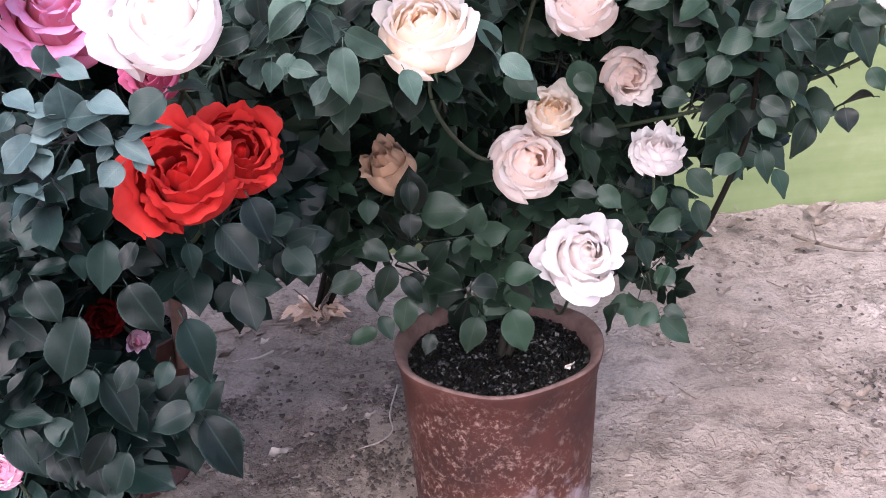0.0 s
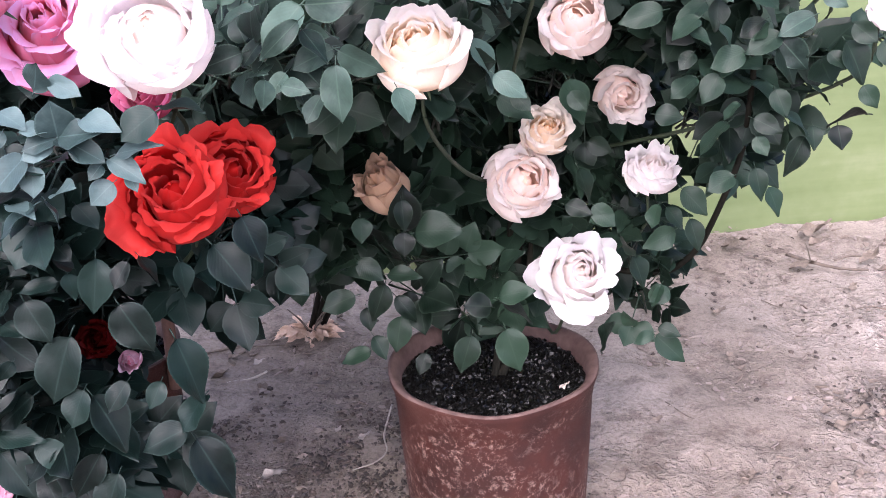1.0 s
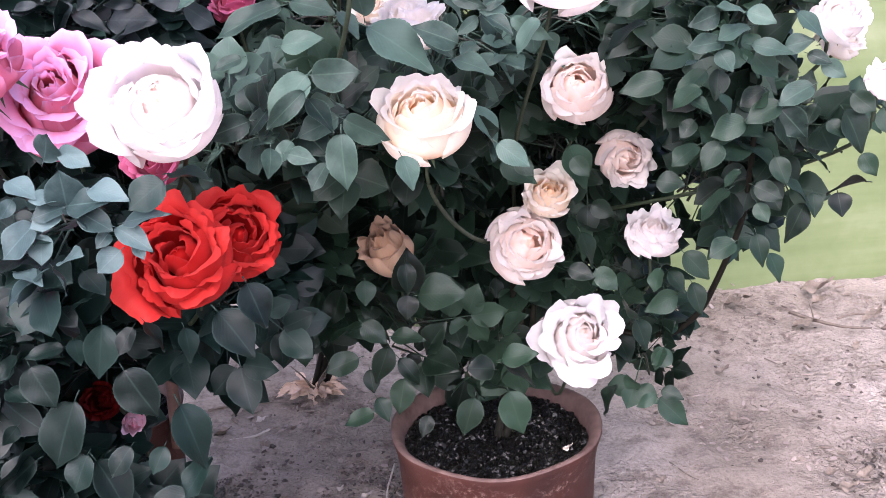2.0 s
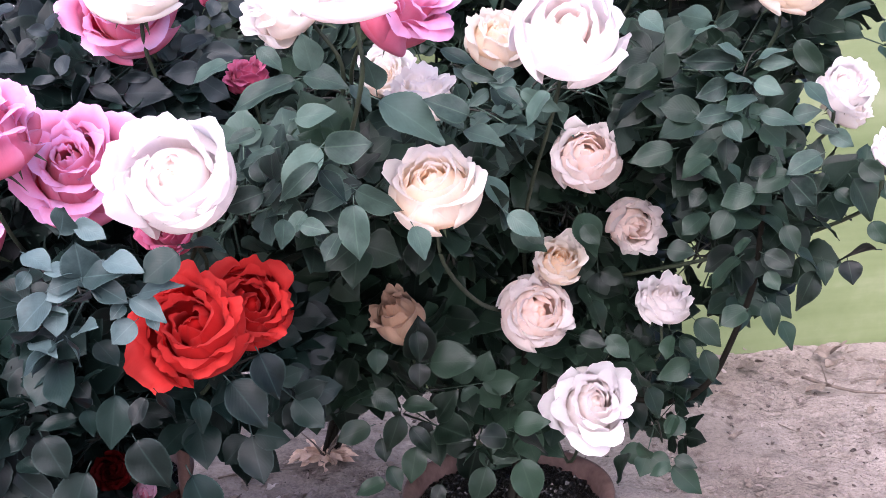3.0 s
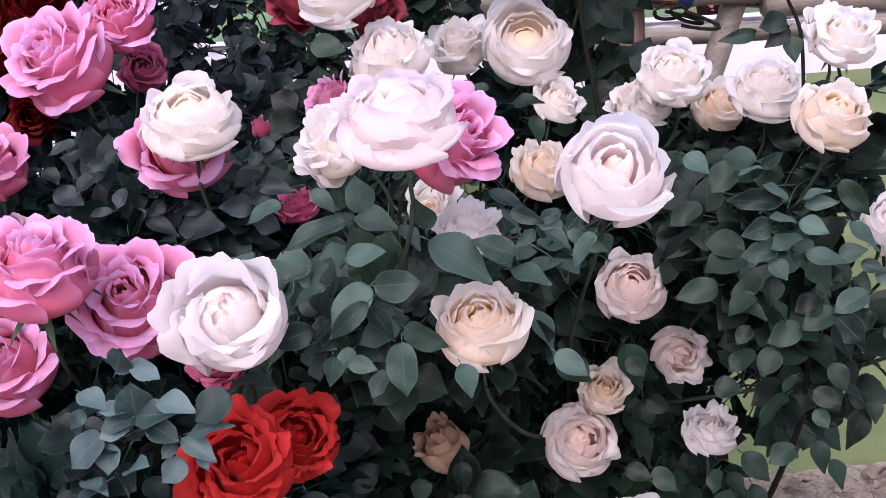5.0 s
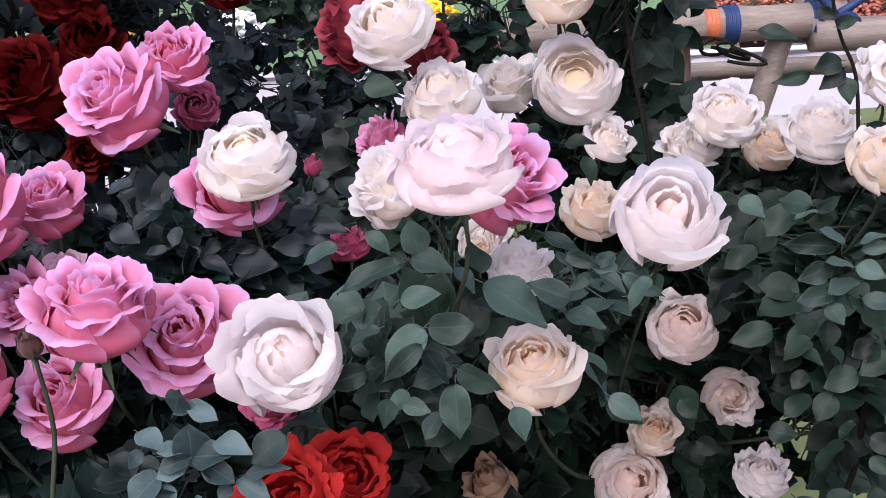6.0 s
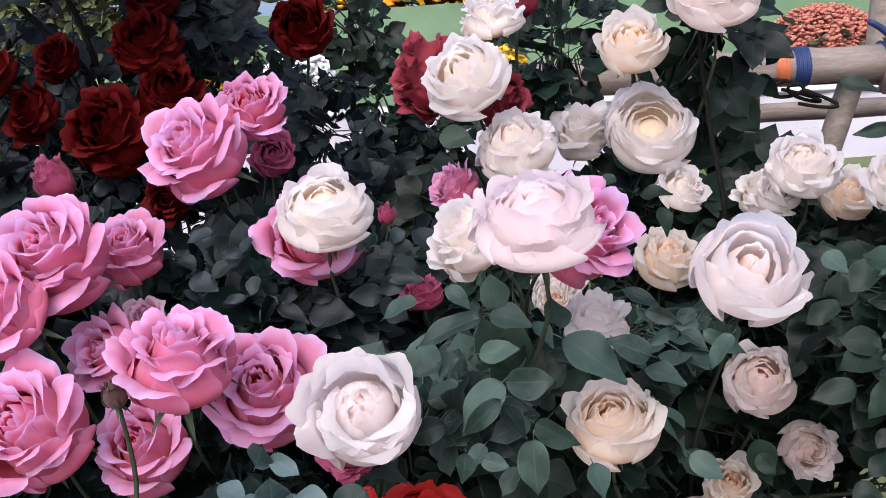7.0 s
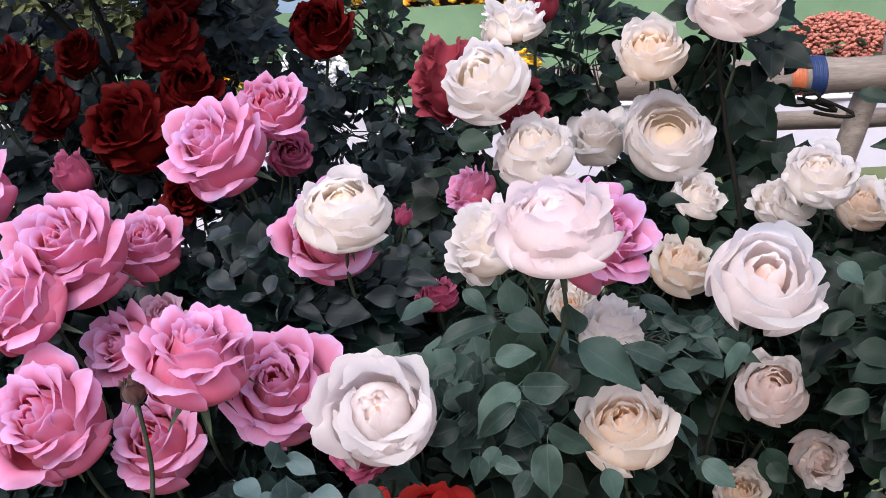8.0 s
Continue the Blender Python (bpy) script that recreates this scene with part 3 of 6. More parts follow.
def clump(bush, middle, reach, twigs, size):
    """Leafy twigs that spread through a rounded region of the bush."""
    way = WAYS[bush.name]
    mid, reach, crown = np.array(middle), np.array(reach), np.array(way["crown"])
    # Twigs that would hide a bloom from the camera are moved back.
    rearward = mid - VIEWPOINT
    rearward /= np.linalg.norm(rearward)
    for _ in range(twigs):
        d = rng.normal(size=3)
        d /= np.linalg.norm(d)
        for back in (0.0, 0.07, 0.14, 0.22):
            end = mid + d * reach * rng.uniform(0.55, 1.0) + back * rearward
            reach_in = np.maximum(reach - 0.03, 0.4 * reach)
            end = mid + (end - mid - back * rearward) * reach_in / reach + back * rearward
            root = mid * 0.85 + crown * 0.15 + rng.normal(size=3) * 0.3 * reach + back * rearward
            bend = (end + root) / 2 + np.array([0, 0, 0.015]) + rng.normal(size=3) * 0.010
            line = smooth_line([root, bend, end], 4)
            grown = []
            for k in (2, 4, 6, 7, 8):
                p = line[k]
                away = (p - mid) / (reach + 1e-6)
                away = away / (np.linalg.norm(away) + 1e-6) * 0.6 + rng.normal(size=3) * 0.45
                away[2] += 0.15
                grown.append(leaf_pose(p, away, 0.115 * size))
            grown = [q for q in grown if q]
            if len(grown) >= 4:
                bare = [k for k in range(1, 9) if blocks_bloom(line[k], ALL_BLOOMS[0])]
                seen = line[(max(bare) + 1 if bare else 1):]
                if len(seen) > 2:
                    way["twigs"].append(tube(seen, 0.0018, 0.0010, 4))
                way["leaves"] += grown
                break


BLADES = {h: [] for h in LEAVES}
for k in range(6):
    g = np.random.default_rng(50 + k)
    v, uv, f = leaflet(1.0, 0.31 + 0.06 * g.uniform(), 0.10 + 0.16 * g.uniform(), 0.05 + 0.22 * g.uniform(), 0.3 * g.normal(), 31)
    tv, tf = tube(np.array([(0, -0.16, -0.03), (0, -0.08, -0.01), (0, 0.02, 0.0)]), 0.016, 0.012, 4)
    bv = np.concatenate([v, tv])
    bf = f.tolist() + [[i + len(v) for i in q] for q in tf]
    for h in LEAVES:
        BLADES[h].append(mesh_of("leaf", bv, bf, LEAVES[h][0], np.concatenate([uv, np.tile([[0.5, 0.5]], (len(tv), 1))])))


def blade(bush, base, tip, hue="", wide=1.0):
    """One large leaflet from its stalk to its tip, its face turned up and to the camera."""
    base, y = Vector(base), Vector(tip) - Vector(base)
    length = y.length
    for along in (-0.16, 0.0, 0.3, 0.6, 0.9, 1.0):
        spot = np.array(base + y * along)
        if any(np.linalg.norm(spot - mid) < 0.92 * r for mid, r in BLOOMS):
            return
    y.normalize()
    z = (Vector(VIEWPOINT) - base).normalized() * 0.75 + Vector((0, 0, 0.5)) + Vector(rng.normal(size=3)) * 0.42
    z = (z - y * z.dot(y)).normalized()
    ob = under(new("leaf", BLADES[hue or WAYS[bush.name]["hue"]][int(rng.integers(6))]), bush)
    m = Matrix((y.cross(z) * wide, y, z)).transposed().to_4x4() @ Matrix.Scale(length, 4)
    m.translation = base
    ob.matrix_basis = m


def finish_bush(bush):
    """The leaves that hang foremost become parts, those behind them one mass of foliage."""
    way = WAYS[bush.name]
    # Stems are bent, or cut short, where they would cross blooms in view.
    for b, p1, p2, own, free in way["stems"]:
        others = bloom_arrays(own)
        best = None
        for k in range(20):
            bend = p2 + rng.normal(size=3) * np.array([0.035, 0.02, 0.02]) * min(1, k / 4) + np.array([0, 0.010 * k, 0])
            first = p1 + np.array([0, 0.003 * k, 0])
            line = smooth_line([b, first, bend, np.array(way["crown"]) + rng.normal(size=3) * 0.03 + np.array([0, 0.06 + 0.008 * k, -0.04])], 6)
            blocked = [i for i in range(2, len(line)) if blocks_bloom(line[i], others)]
            if best is None or len(blocked) < best[0]:
                best = (len(blocked), line, blocked)
            if not blocked or free:
                break
        if best[2] and not free and best[2][0] > 3:
            best = (0, best[1][:best[2][0]])
        v, f = tube(best[1], 0.0020, 0.0030, 6)
        part("stem", mesh_of("stem", v, f, STEM), None, bush)
    leaves = sorted(way["leaves"], key=lambda q: q[0].translation[1])
    for m, k in leaves[:LEAF_OBJECTS]:
        ob = under(new("leaf", LEAF_MESHES[way["hue"]][k]), bush)
        ob.matrix_basis = m
    rest = leaves[LEAF_OBJECTS:]
    if rest:
        vs, uvs, fs, n = [], [], [], 0
        for m, k in rest:
            v, uv, f = LEAF_KINDS[k]
            mm = np.array(m)
            vs.append(v @ mm[:3, :3].T + mm[:3, 3])
            uvs.append(uv)
            fs += [[i + n for i in q] for q in f]
            n += len(v)
        ob = part("foliage", mesh_of("foliage", np.concatenate(vs), fs, LEAVES[way["hue"]][1], np.concatenate(uvs)), None, bush)
        tagged(ob, kind="stuff")
    v, f = joined(way["twigs"])
    tagged(part("twig_growth", mesh_of("twig_growth", v, f, TWIG_GREEN), None, bush), kind="stuff")


def cane(bush, points, r0, r1):
    v, f = tube(smooth_line(points, 7), r0, r1, 8)
    part("cane", mesh_of("cane", v, f, BARK), None, bush, "brown woody cane")


# ---- ground ----
def earth():
    near = np.arange(-2.4, 3.2, 0.022)
    far = np.array([0.2, 0.6, 1.5, 4, 10, 30, 100, 400, 1500])
    xs = np.concatenate([near[0] - far[::-1], near, near[-1] + far])
    near = np.arange(0.6, 3.4, 0.022)
    ys = np.concatenate([near[0] - far[::-1], near, near[-1] + far])
    gx, gy = np.meshgrid(xs, ys, indexing="ij")
    z = np.zeros_like(gx)
    for k, (wave, high) in enumerate(((1.1, 0.010), (0.35, 0.006), (0.12, 0.005), (0.05, 0.003))):
        for _ in range(5):
            w = rng.uniform(0, 6.28)
            z += high / 2.5 * np.sin((gx * math.cos(w) + gy * math.sin(w)) * 6.28 / wave * rng.uniform(0.7, 1.4) + rng.uniform(0, 6.28))
    z *= np.exp(-np.maximum(0, np.hypot(gx - 0.3, gy - 2) - 2.5))
    z += 0.03 * np.clip((gy - 1.9) / 0.6, 0, 1) * np.clip(1 - np.maximum(0, gy - 3) / 3, 0, 1)
    ob = new("ground", mesh_of("ground", np.stack([gx, gy, z], 2).reshape(-1, 3), grid_faces(len(xs), len(ys)).tolist(), EARTH))
    tagged(ob, "dusty pinkish-grey bare earth with footprints and litter", "ground", kind="structure")


earth()


# ---- pots ----
def flower_pot(place, wide, high, label, clay):
    x, y, z = place
    r = wide / 2
    pot = thing("flower_pot", place, label, "flower pot", "terracotta pots")
    prof = [(0.001, 0.0), (0.84 * r, 0.0), (0.855 * r, 0.008), (0.88 * r, 0.25 * high), (0.913 * r, 0.55 * high), (0.935 * r, 0.80 * high),
            (0.94 * r, 0.86 * high), (0.948 * r, 0.868 * high), (0.96 * r, 0.91 * high), (0.988 * r, 0.96 * high), (1.0 * r, 0.982 * high), (0.997 * r, 0.992 * high),
            (0.985 * r, high), (0.955 * r, 0.998 * high), (0.915 * r, 0.985 * high), (0.885 * r, 0.96 * high), (0.865 * r, 0.90 * high), (0.86 * r, 0.80 * high), (0.001, 0.79 * high)]
    for name, piece in (("pot_body", prof[:12]), ("rim", prof[11:])):
        v, f = lathe(piece, 72)
        w = np.arctan2(v[:, 1], v[:, 0])
        v[:, :2] *= (1 + 0.006 * np.sin(3 * w + 1) + 0.004 * np.sin(7 * w))[:, None]
        v[:, 2] += 0.0015 * np.sin(5 * w)
        ob = under(new(name, mesh_of(name, v, f, clay if name == "pot_body" else RIM_CLAY)), pot)
        ob.matrix_basis = Matrix.Translation(place)
    return pot


def pot_soil(place, wide, high, grains, label):
    """Dark gritty soil with loose granules, a little below the rim."""
    x, y, z = place
    r = 0.435 * wide
    top = z + 0.90 * high
    soil = thing("potting_soil", (x, y, top), label, "soil")
    ang = np.linspace(0, 2 * math.pi, 49)[:-1]
    rad = np.linspace(0, 1, 15)
    verts, faces = [(x, y, top + 0.008)], []
    for q in rad[1:]:
        for w in ang:
            verts.append((x + r * q * math.cos(w), y + r * q * math.sin(w), top + 0.006 * math.sin(9 * q + 3 * w) * (1 - q) + rng.normal() * 0.0018))
    for i in range(48):
        faces.append([0, 1 + i, 1 + (i + 1) % 48])
    for k in range(13):
        for i in range(48):
            faces.append([1 + k * 48 + i, 1 + (k + 1) * 48 + i, 1 + (k + 1) * 48 + (i + 1) % 48, 1 + k * 48 + (i + 1) % 48])
    part("soil_surface", mesh_of("soil_surface", verts, faces, SOIL), None, soil)
    pebbles = []
    cube = np.array([(-1, -1, -1), (1, -1, -1), (1, 1, -1), (-1, 1, -1), (-1, -1, 1), (1, -1, 1), (1, 1, 1), (-1, 1, 1)], float)
    quads = [[0, 3, 2, 1], [4, 5, 6, 7], [0, 1, 5, 4], [1, 2, 6, 5], [2, 3, 7, 6], [3, 0, 4, 7]]
    for _ in range(grains):
        q, w = r * math.sqrt(rng.uniform()) * 0.985, rng.uniform(0, 6.28)
        s = rng.uniform(0.0012, 0.0034)
        shape = cube * s * rng.uniform(0.55, 1.1, (8, 3))
        rot = np.array(Euler(rng.uniform(0, 6.28, 3)).to_matrix())
        pebbles.append((shape @ rot.T + np.array([x + q * math.cos(w), y + q * math.sin(w), top + rng.uniform(0.0, 0.006)]), quads))
    v, f = joined(pebbles)
    tagged(part("grit", mesh_of("grit", v, f, GRANULE, smooth=False), None, soil), kind="stuff")


POT = (0.044, 1.42, 0.0)
flower_pot(POT, 0.282, 0.275, "terracotta pot with white salt stains, standing on bare earth", TERRACOTTA)
pot_soil(POT, 0.282, 0.275, 5200, "black gritty potting soil in a terracotta pot")
NEAR_POT = (-0.50, 1.14, 0.0)
flower_pot(NEAR_POT, 0.26, 0.25, "weathered terracotta pot half hidden under rose leaves", OLD_CLAY)
pot_soil(NEAR_POT, 0.26, 0.25, 1500, "black gritty potting soil under rose leaves")
REAR_POT = (-0.535, 1.56, 0.0)
flower_pot(REAR_POT, 0.24, 0.25, "chipped terracotta pot behind the pink rose bush", OLD_CLAY)
pot_soil(REAR_POT, 0.24, 0.25, 300, "dark potting soil in a chipped pot")
DARK_POT = (-0.93, 1.92, 0.0)
flower_pot(DARK_POT, 0.28, 0.28, "terracotta pot in the deep shade of a rose bush", OLD_CLAY)
pot_soil(DARK_POT, 0.28, 0.28, 200, "dark potting soil in a shaded pot")


# ---- stake in the rear pot ----
STAKE_WOOD = speckled("stake_wood", (0.07, 0.035, 0.026), (0.17, 0.095, 0.075), 20, 0.8)
stake = thing("garden_stake", (-0.415, 1.52, 0.22), "reddish-brown wooden stake in a chipped pot", "stake")
part("pole", mesh_of("pole", *tube(smooth_line([(-0.415, 1.52, 0.20), (-0.408, 1.515, 0.38), (-0.404, 1.51, 0.56)], 6), 0.0095, 0.0085, 9), STAKE_WOOD), None, stake)

# ---- litter on the ground ----
def ground_z(x, y):
    return 0.03 * min(1, max(0, (y - 1.9) / 0.6)) + 0.006


CUBE = np.array([(-1, -1, -1), (1, -1, -1), (1, 1, -1), (-1, 1, -1), (-1, -1, 1), (1, -1, 1), (1, 1, 1), (-1, 1, 1)], float)
QUADS = [[0, 3, 2, 1], [4, 5, 6, 7], [0, 1, 5, 4], [1, 2, 6, 5], [2, 3, 7, 6], [3, 0, 4, 7]]


def crumbs(name, count, spots, small, large, mat, label):
    """Crumbs of earth scattered thickly round a few spots and thinly elsewhere."""
    out = []
    for _ in range(count):
        if rng.uniform() < 0.75:
            cx, cy, spread = spots[int(rng.integers(len(spots)))]
            x, y = cx + rng.normal() * spread, cy + rng.normal() * spread * 0.8
        else:
            x, y = rng.uniform(-0.9, 1.4), rng.uniform(1.1, 2.4)
        if math.hypot(x - POT[0], y - POT[1]) < 0.125:
            continue
        s = small + (large - small) * rng.uniform() ** 4
        shape = CUBE * s * rng.uniform(0.35, 1.25, (8, 3)) * np.array([1.2, 1, 0.45])
        rot = np.array(Euler((rng.normal() * 0.3, rng.normal() * 0.3, rng.uniform(0, 6.28))).to_matrix())
        out.append((shape @ rot.T + np.array([x, y, ground_z(x, y) + 0.2 * s]), QUADS))
    v, f = joined(out)
    tagged(new(name, mesh_of(name, v, f, mat)), label, "earth", kind="stuff")


DARK_EARTH = speckled("dark_crumbs", (0.045, 0.034, 0.028), (0.12, 0.09, 0.078), 40, 0.95)
CLOD = speckled("dark_clods", (0.022, 0.017, 0.014), (0.085, 0.066, 0.057), 50, 0.95)
PALE_EARTH = speckled("pale_crumbs", (0.15, 0.118, 0.105), (0.25, 0.205, 0.185), 40, 0.95)
SPOTS = [(-0.38, 1.74, 0.05), (-0.15, 1.62, 0.06), (-0.12, 1.72, 0.05), (-0.30, 1.55, 0.07), (-0.2, 1.45, 0.08), (-0.06, 1.56, 0.05), (0.25, 1.45, 0.06), (0.24, 1.38, 0.05), (-0.05, 1.80, 0.08)]
crumbs("earth_crumbs", 2400, SPOTS, 0.0008, 0.0042, DARK_EARTH, "loose dark crumbs of earth on dusty ground")
crumbs("earth_crumbs", 2000, SPOTS + [(0.7, 1.9, 0.3), (0.5, 1.7, 0.25), (0.9, 1.6, 0.2), (0.6, 2.1, 0.25), (-0.35, 2.0, 0.2)], 0.0008, 0.0035, PALE_EARTH, "loose pale crumbs of dry earth")
crumbs("earth_crumbs", 2600, [(-0.40, 1.70, 0.022), (-0.235, 1.60, 0.03), (-0.16, 1.56, 0.035), (-0.15, 1.66, 0.03), (-0.28, 1.50, 0.03), (0.21, 1.40, 0.025), (0.68, 1.72, 0.04), (0.62, 1.60, 0.05), (0.6, 1.8, 0.35), (0.35, 1.55, 0.15), (0.5, 2.1, 0.3), (-0.25, 1.75, 0.15), (-0.13, 1.5, 0.05), (-0.17, 1.62, 0.06), (-0.13, 1.42, 0.05), (0.22, 1.36, 0.04)], 0.0008, 0.0048, CLOD, "small dark clods scattered on dusty ground")


def flakes(name, count, large, mat, label):
    """Thin flakes of dried crust lying slightly tilted all over the bare earth."""
    disc = np.array([(math.cos(k), math.sin(k), 0) for k in np.linspace(0, 6.28, 7)[:-1]])
    out = []
    for _ in range(count):
        x, y = rng.uniform(-0.75, 1.35), rng.uniform(1.25, 2.45)
        if math.hypot(x - POT[0], y - POT[1]) < 0.13 or noise.noise((x * 3.1, y * 3.1, 0.3)) < -0.12 + rng.normal() * 0.2:
            continue
        s = 0.0012 + large * rng.uniform() ** 3
        shape = disc * s * rng.uniform(0.5, 1.3, (6, 1)) * np.array([1.5, 0.8, 1])
        shape = np.concatenate([shape, shape * 0.9 - np.array([0, 0, 0.3 * s])])
        rot = np.array(Euler((rng.normal() * 0.35, rng.normal() * 0.35, rng.normal() * 0.8)).to_matrix())
        f = [[0, 1, 2, 3, 4, 5], [11, 10, 9, 8, 7, 6]] + [[k, k + 6, (k + 1) % 6 + 6, (k + 1) % 6] for k in range(6)]
        out.append((shape @ rot.T + np.array([x, y, ground_z(x, y) + 0.25 * s]), f))
    v, f = joined(out)
    tagged(new(name, mesh_of(name, v, f, mat, smooth=False)), label, "earth", kind="stuff")


flakes("crust_flakes", 8000, 0.0055, PALE_EARTH, "thin flakes of dry crust on dusty earth")
flakes("leaf_scraps", 2600, 0.0075, LITTER, "small brown scraps of dead leaf on dusty earth")


def fallen_leaf(x, y, length, turn, mat, label, curl=0.5, lift=0.0):
    v, uv, f = leaflet(length, 0.27 * length, 0.35, -curl * 0.3, 0.6 * curl)
    ragged = 1 + 0.30 * np.sin(v[:, 1:2] / length * 11 + 40 * x) * np.array([[1, 0, 0]])
    v = v * ragged
    v[:, 2] += 0.10 * length * np.sin(v[:, 1] / length * 8 + 50 * y) * np.cos(v[:, 0] / length * 9)
    v[:, 2] -= v[:, 2].min()
    rot = np.array(Euler((0.04, 0.10 * curl, radians(turn))).to_matrix())
    ob = new("fallen_leaf", mesh_of("fallen_leaf", v @ rot.T, f.tolist(), mat, uv))
    ob.location = (x, y, ground_z(x, y) + 0.003 + lift)
    tagged(ob, label, "leaf", "fallen leaves")


def ground_twig(points, r0, r1, label, mat=None):
    line = smooth_line([(x, y, ground_z(x, y) + 0.004 + h) for x, y, h in points], 6)
    v, f = tube(line, r0, r1, 6)
    v += rng.normal(size=v.shape) * r1 * 0.15
    tagged(new("twig", mesh_of("twig", v, f, mat or TWIG)), label, "twig", "fallen twigs")


fallen_leaf(-0.317, 1.557, 0.040, -70, CHIP, "pale dry leaf lying on dusty earth", 0.5)
fallen_leaf(0.482, 1.870, 0.024, 10, LITTER, "pale dry leaf lying on dusty earth", 0.5)
fallen_leaf(0.588, 1.637, 0.036, -80, LITTER, "dry curled leaf lying on dusty earth", 0.5)
fallen_leaf(0.632, 1.662, 0.035, -40, LITTER, "dry curled leaf lying on dusty earth", 1.0)
fallen_leaf(0.579, 1.683, 0.033, -100, LITTER, "dry curled leaf lying on dusty earth", 1.0)
fallen_leaf(0.755, 2.328, 0.049, -75, LITTER, "dry curled leaf lying on dusty earth", 1.0)
fallen_leaf(0.749, 2.393, 0.076, -85, LITTER, "dry curled leaf lying on dusty earth", 0.8)
fallen_leaf(0.778, 2.116, 0.029, -20, LITTER, "dry curled leaf lying on dusty earth", 0.5)
fallen_leaf(0.682, 2.220, 0.059, -90, LITTER, "dry curled leaf lying on dusty earth", 0.9)
fallen_leaf(0.833, 2.233, 0.047, -60, LITTER, "dry curled leaf lying on dusty earth", 1.0)
fallen_leaf(0.855, 2.196, 0.042, -100, TWIG, "dry curled leaf lying on dusty earth", 1.0)
fallen_leaf(0.860, 2.260, 0.036, -50, TWIG, "dry curled leaf lying on dusty earth", 1.0)
fallen_leaf(0.921, 2.331, 0.049, -70, LITTER, "dry curled leaf lying on dusty earth", 0.9)
fallen_leaf(0.568, 2.339, 0.062, -90, TWIG, "dry curled leaf lying on dusty earth", 1.0)
fallen_leaf(0.477, 1.423, 0.032, -80, LITTER, "dry curled leaf lying on dusty earth", 0.5)
fallen_leaf(0.486, 2.042, 0.033, -60, LITTER, "dry curled leaf lying on dusty earth", 1.0)
fallen_leaf(0.406, 1.498, 0.022, -70, LITTER, "dry curled leaf lying on dusty earth", 0.5)
fallen_leaf(0.484, 2.198, 0.023, -60, LITTER, "dry curled leaf lying on dusty earth", 0.5)
fallen_leaf(0.419, 1.519, 0.026, -90, LITTER, "dry curled leaf lying on dusty earth", 0.5)
fallen_leaf(0.577, 1.508, 0.025, -90, LITTER, "dry curled leaf lying on dusty earth", 0.5)
fallen_leaf(0.309, 1.672, 0.024, -40, LITTER, "dry curled leaf lying on dusty earth", 0.5)
fallen_leaf(-0.391, 1.924, 0.027, -50, CHIP, "pale dry chip on dusty earth", 0.5)
fallen_leaf(-0.175, 1.660, 0.024, -60, CHIP, "pale crumpled leaf on dusty earth", 1.0)
fallen_leaf(-0.214, 1.684, 0.017, -30, CHIP, "pale crumpled leaf on dusty earth", 1.0)
fallen_leaf(-0.333, 1.893, 0.031, -80, TWIG, "dark curled seed pod on dusty earth", 1.0)
fallen_leaf(-0.474, 1.888, 0.052, -100, TWIG, "dark curled leaf on dusty earth", 1.0)
fallen_leaf(-0.444, 1.955, 0.028, -70, LITTER, "dry curled leaf lying on dusty earth", 0.5)
fallen_leaf(-0.436, 1.655, 0.046, -60, TWIG, "dry curled leaf lying on dusty earth", 0.8)
fallen_leaf(-0.315, 1.658, 0.037, -90, LITTER, "dry curled leaf lying on dusty earth", 0.8)
fallen_leaf(0.669, 1.662, 0.031, -60, LITTER, "dry curled leaf lying on dusty earth", 0.9)
fallen_leaf(0.265, 1.758, 0.019, -60, LITTER, "dry curled leaf lying on dusty earth", 0.5)
ground_twig([(-0.429, 1.864, 0.0), (-0.388, 1.877, 0.0), (-0.360, 1.896, 0.004)], 0.003, 0.0018, "pale dry stick with a knobbed end", CHIP)
ground_twig([(-0.492, 1.977, 0.0), (-0.441, 1.996, 0.0), (-0.397, 1.997, 0.0), (-0.342, 1.996, 0.0)], 0.0022, 0.0013, "thin dark twig on dusty earth")
ground_twig([(-0.505, 2.098, 0.0), (-0.460, 2.104, 0.0), (-0.388, 2.082, 0.0)], 0.0016, 0.0010, "thin dark twig on dusty earth")
ground_twig([(0.694, 2.284, 0.004), (0.738, 2.249, 0.0), (0.786, 2.215, 0.0), (0.840, 2.203, 0.0)], 0.0042, 0.0025, "grey fallen twig on dusty earth")
ground_twig([(0.734, 2.244, 0.004), (0.736, 2.268, 0.012), (0.738, 2.298, 0.02)], 0.002, 0.0012, "side shoot of a fallen twig")
ground_twig([(0.786, 2.253, 0.0), (0.823, 2.258, 0.006), (0.882, 2.257, 0.0)], 0.0025, 0.0015, "grey fallen twig on dusty earth")
ground_twig([(0.339, 1.739, 0.0), (0.371, 1.685, 0.0), (0.409, 1.665, 0.0), (0.442, 1.652, 0.0)], 0.0012, 0.0007, "hair-thin dry root on dusty earth")
ground_twig([(0.609, 1.749, 0.0), (0.629, 1.723, 0.0), (0.639, 1.696, 0.0)], 0.0012, 0.0007, "hair-thin dry root on dusty earth")
ground_twig([(0.592, 2.095, 0.0), (0.613, 2.067, 0.0), (0.628, 2.061, 0.0)], 0.0014, 0.0008, "thin dry twig on dusty earth")
ground_twig([(0.458, 1.445, 0.0), (0.470, 1.472, 0.0), (0.486, 1.485, 0.0)], 0.0015, 0.0009, "thin dry twig on dusty earth")
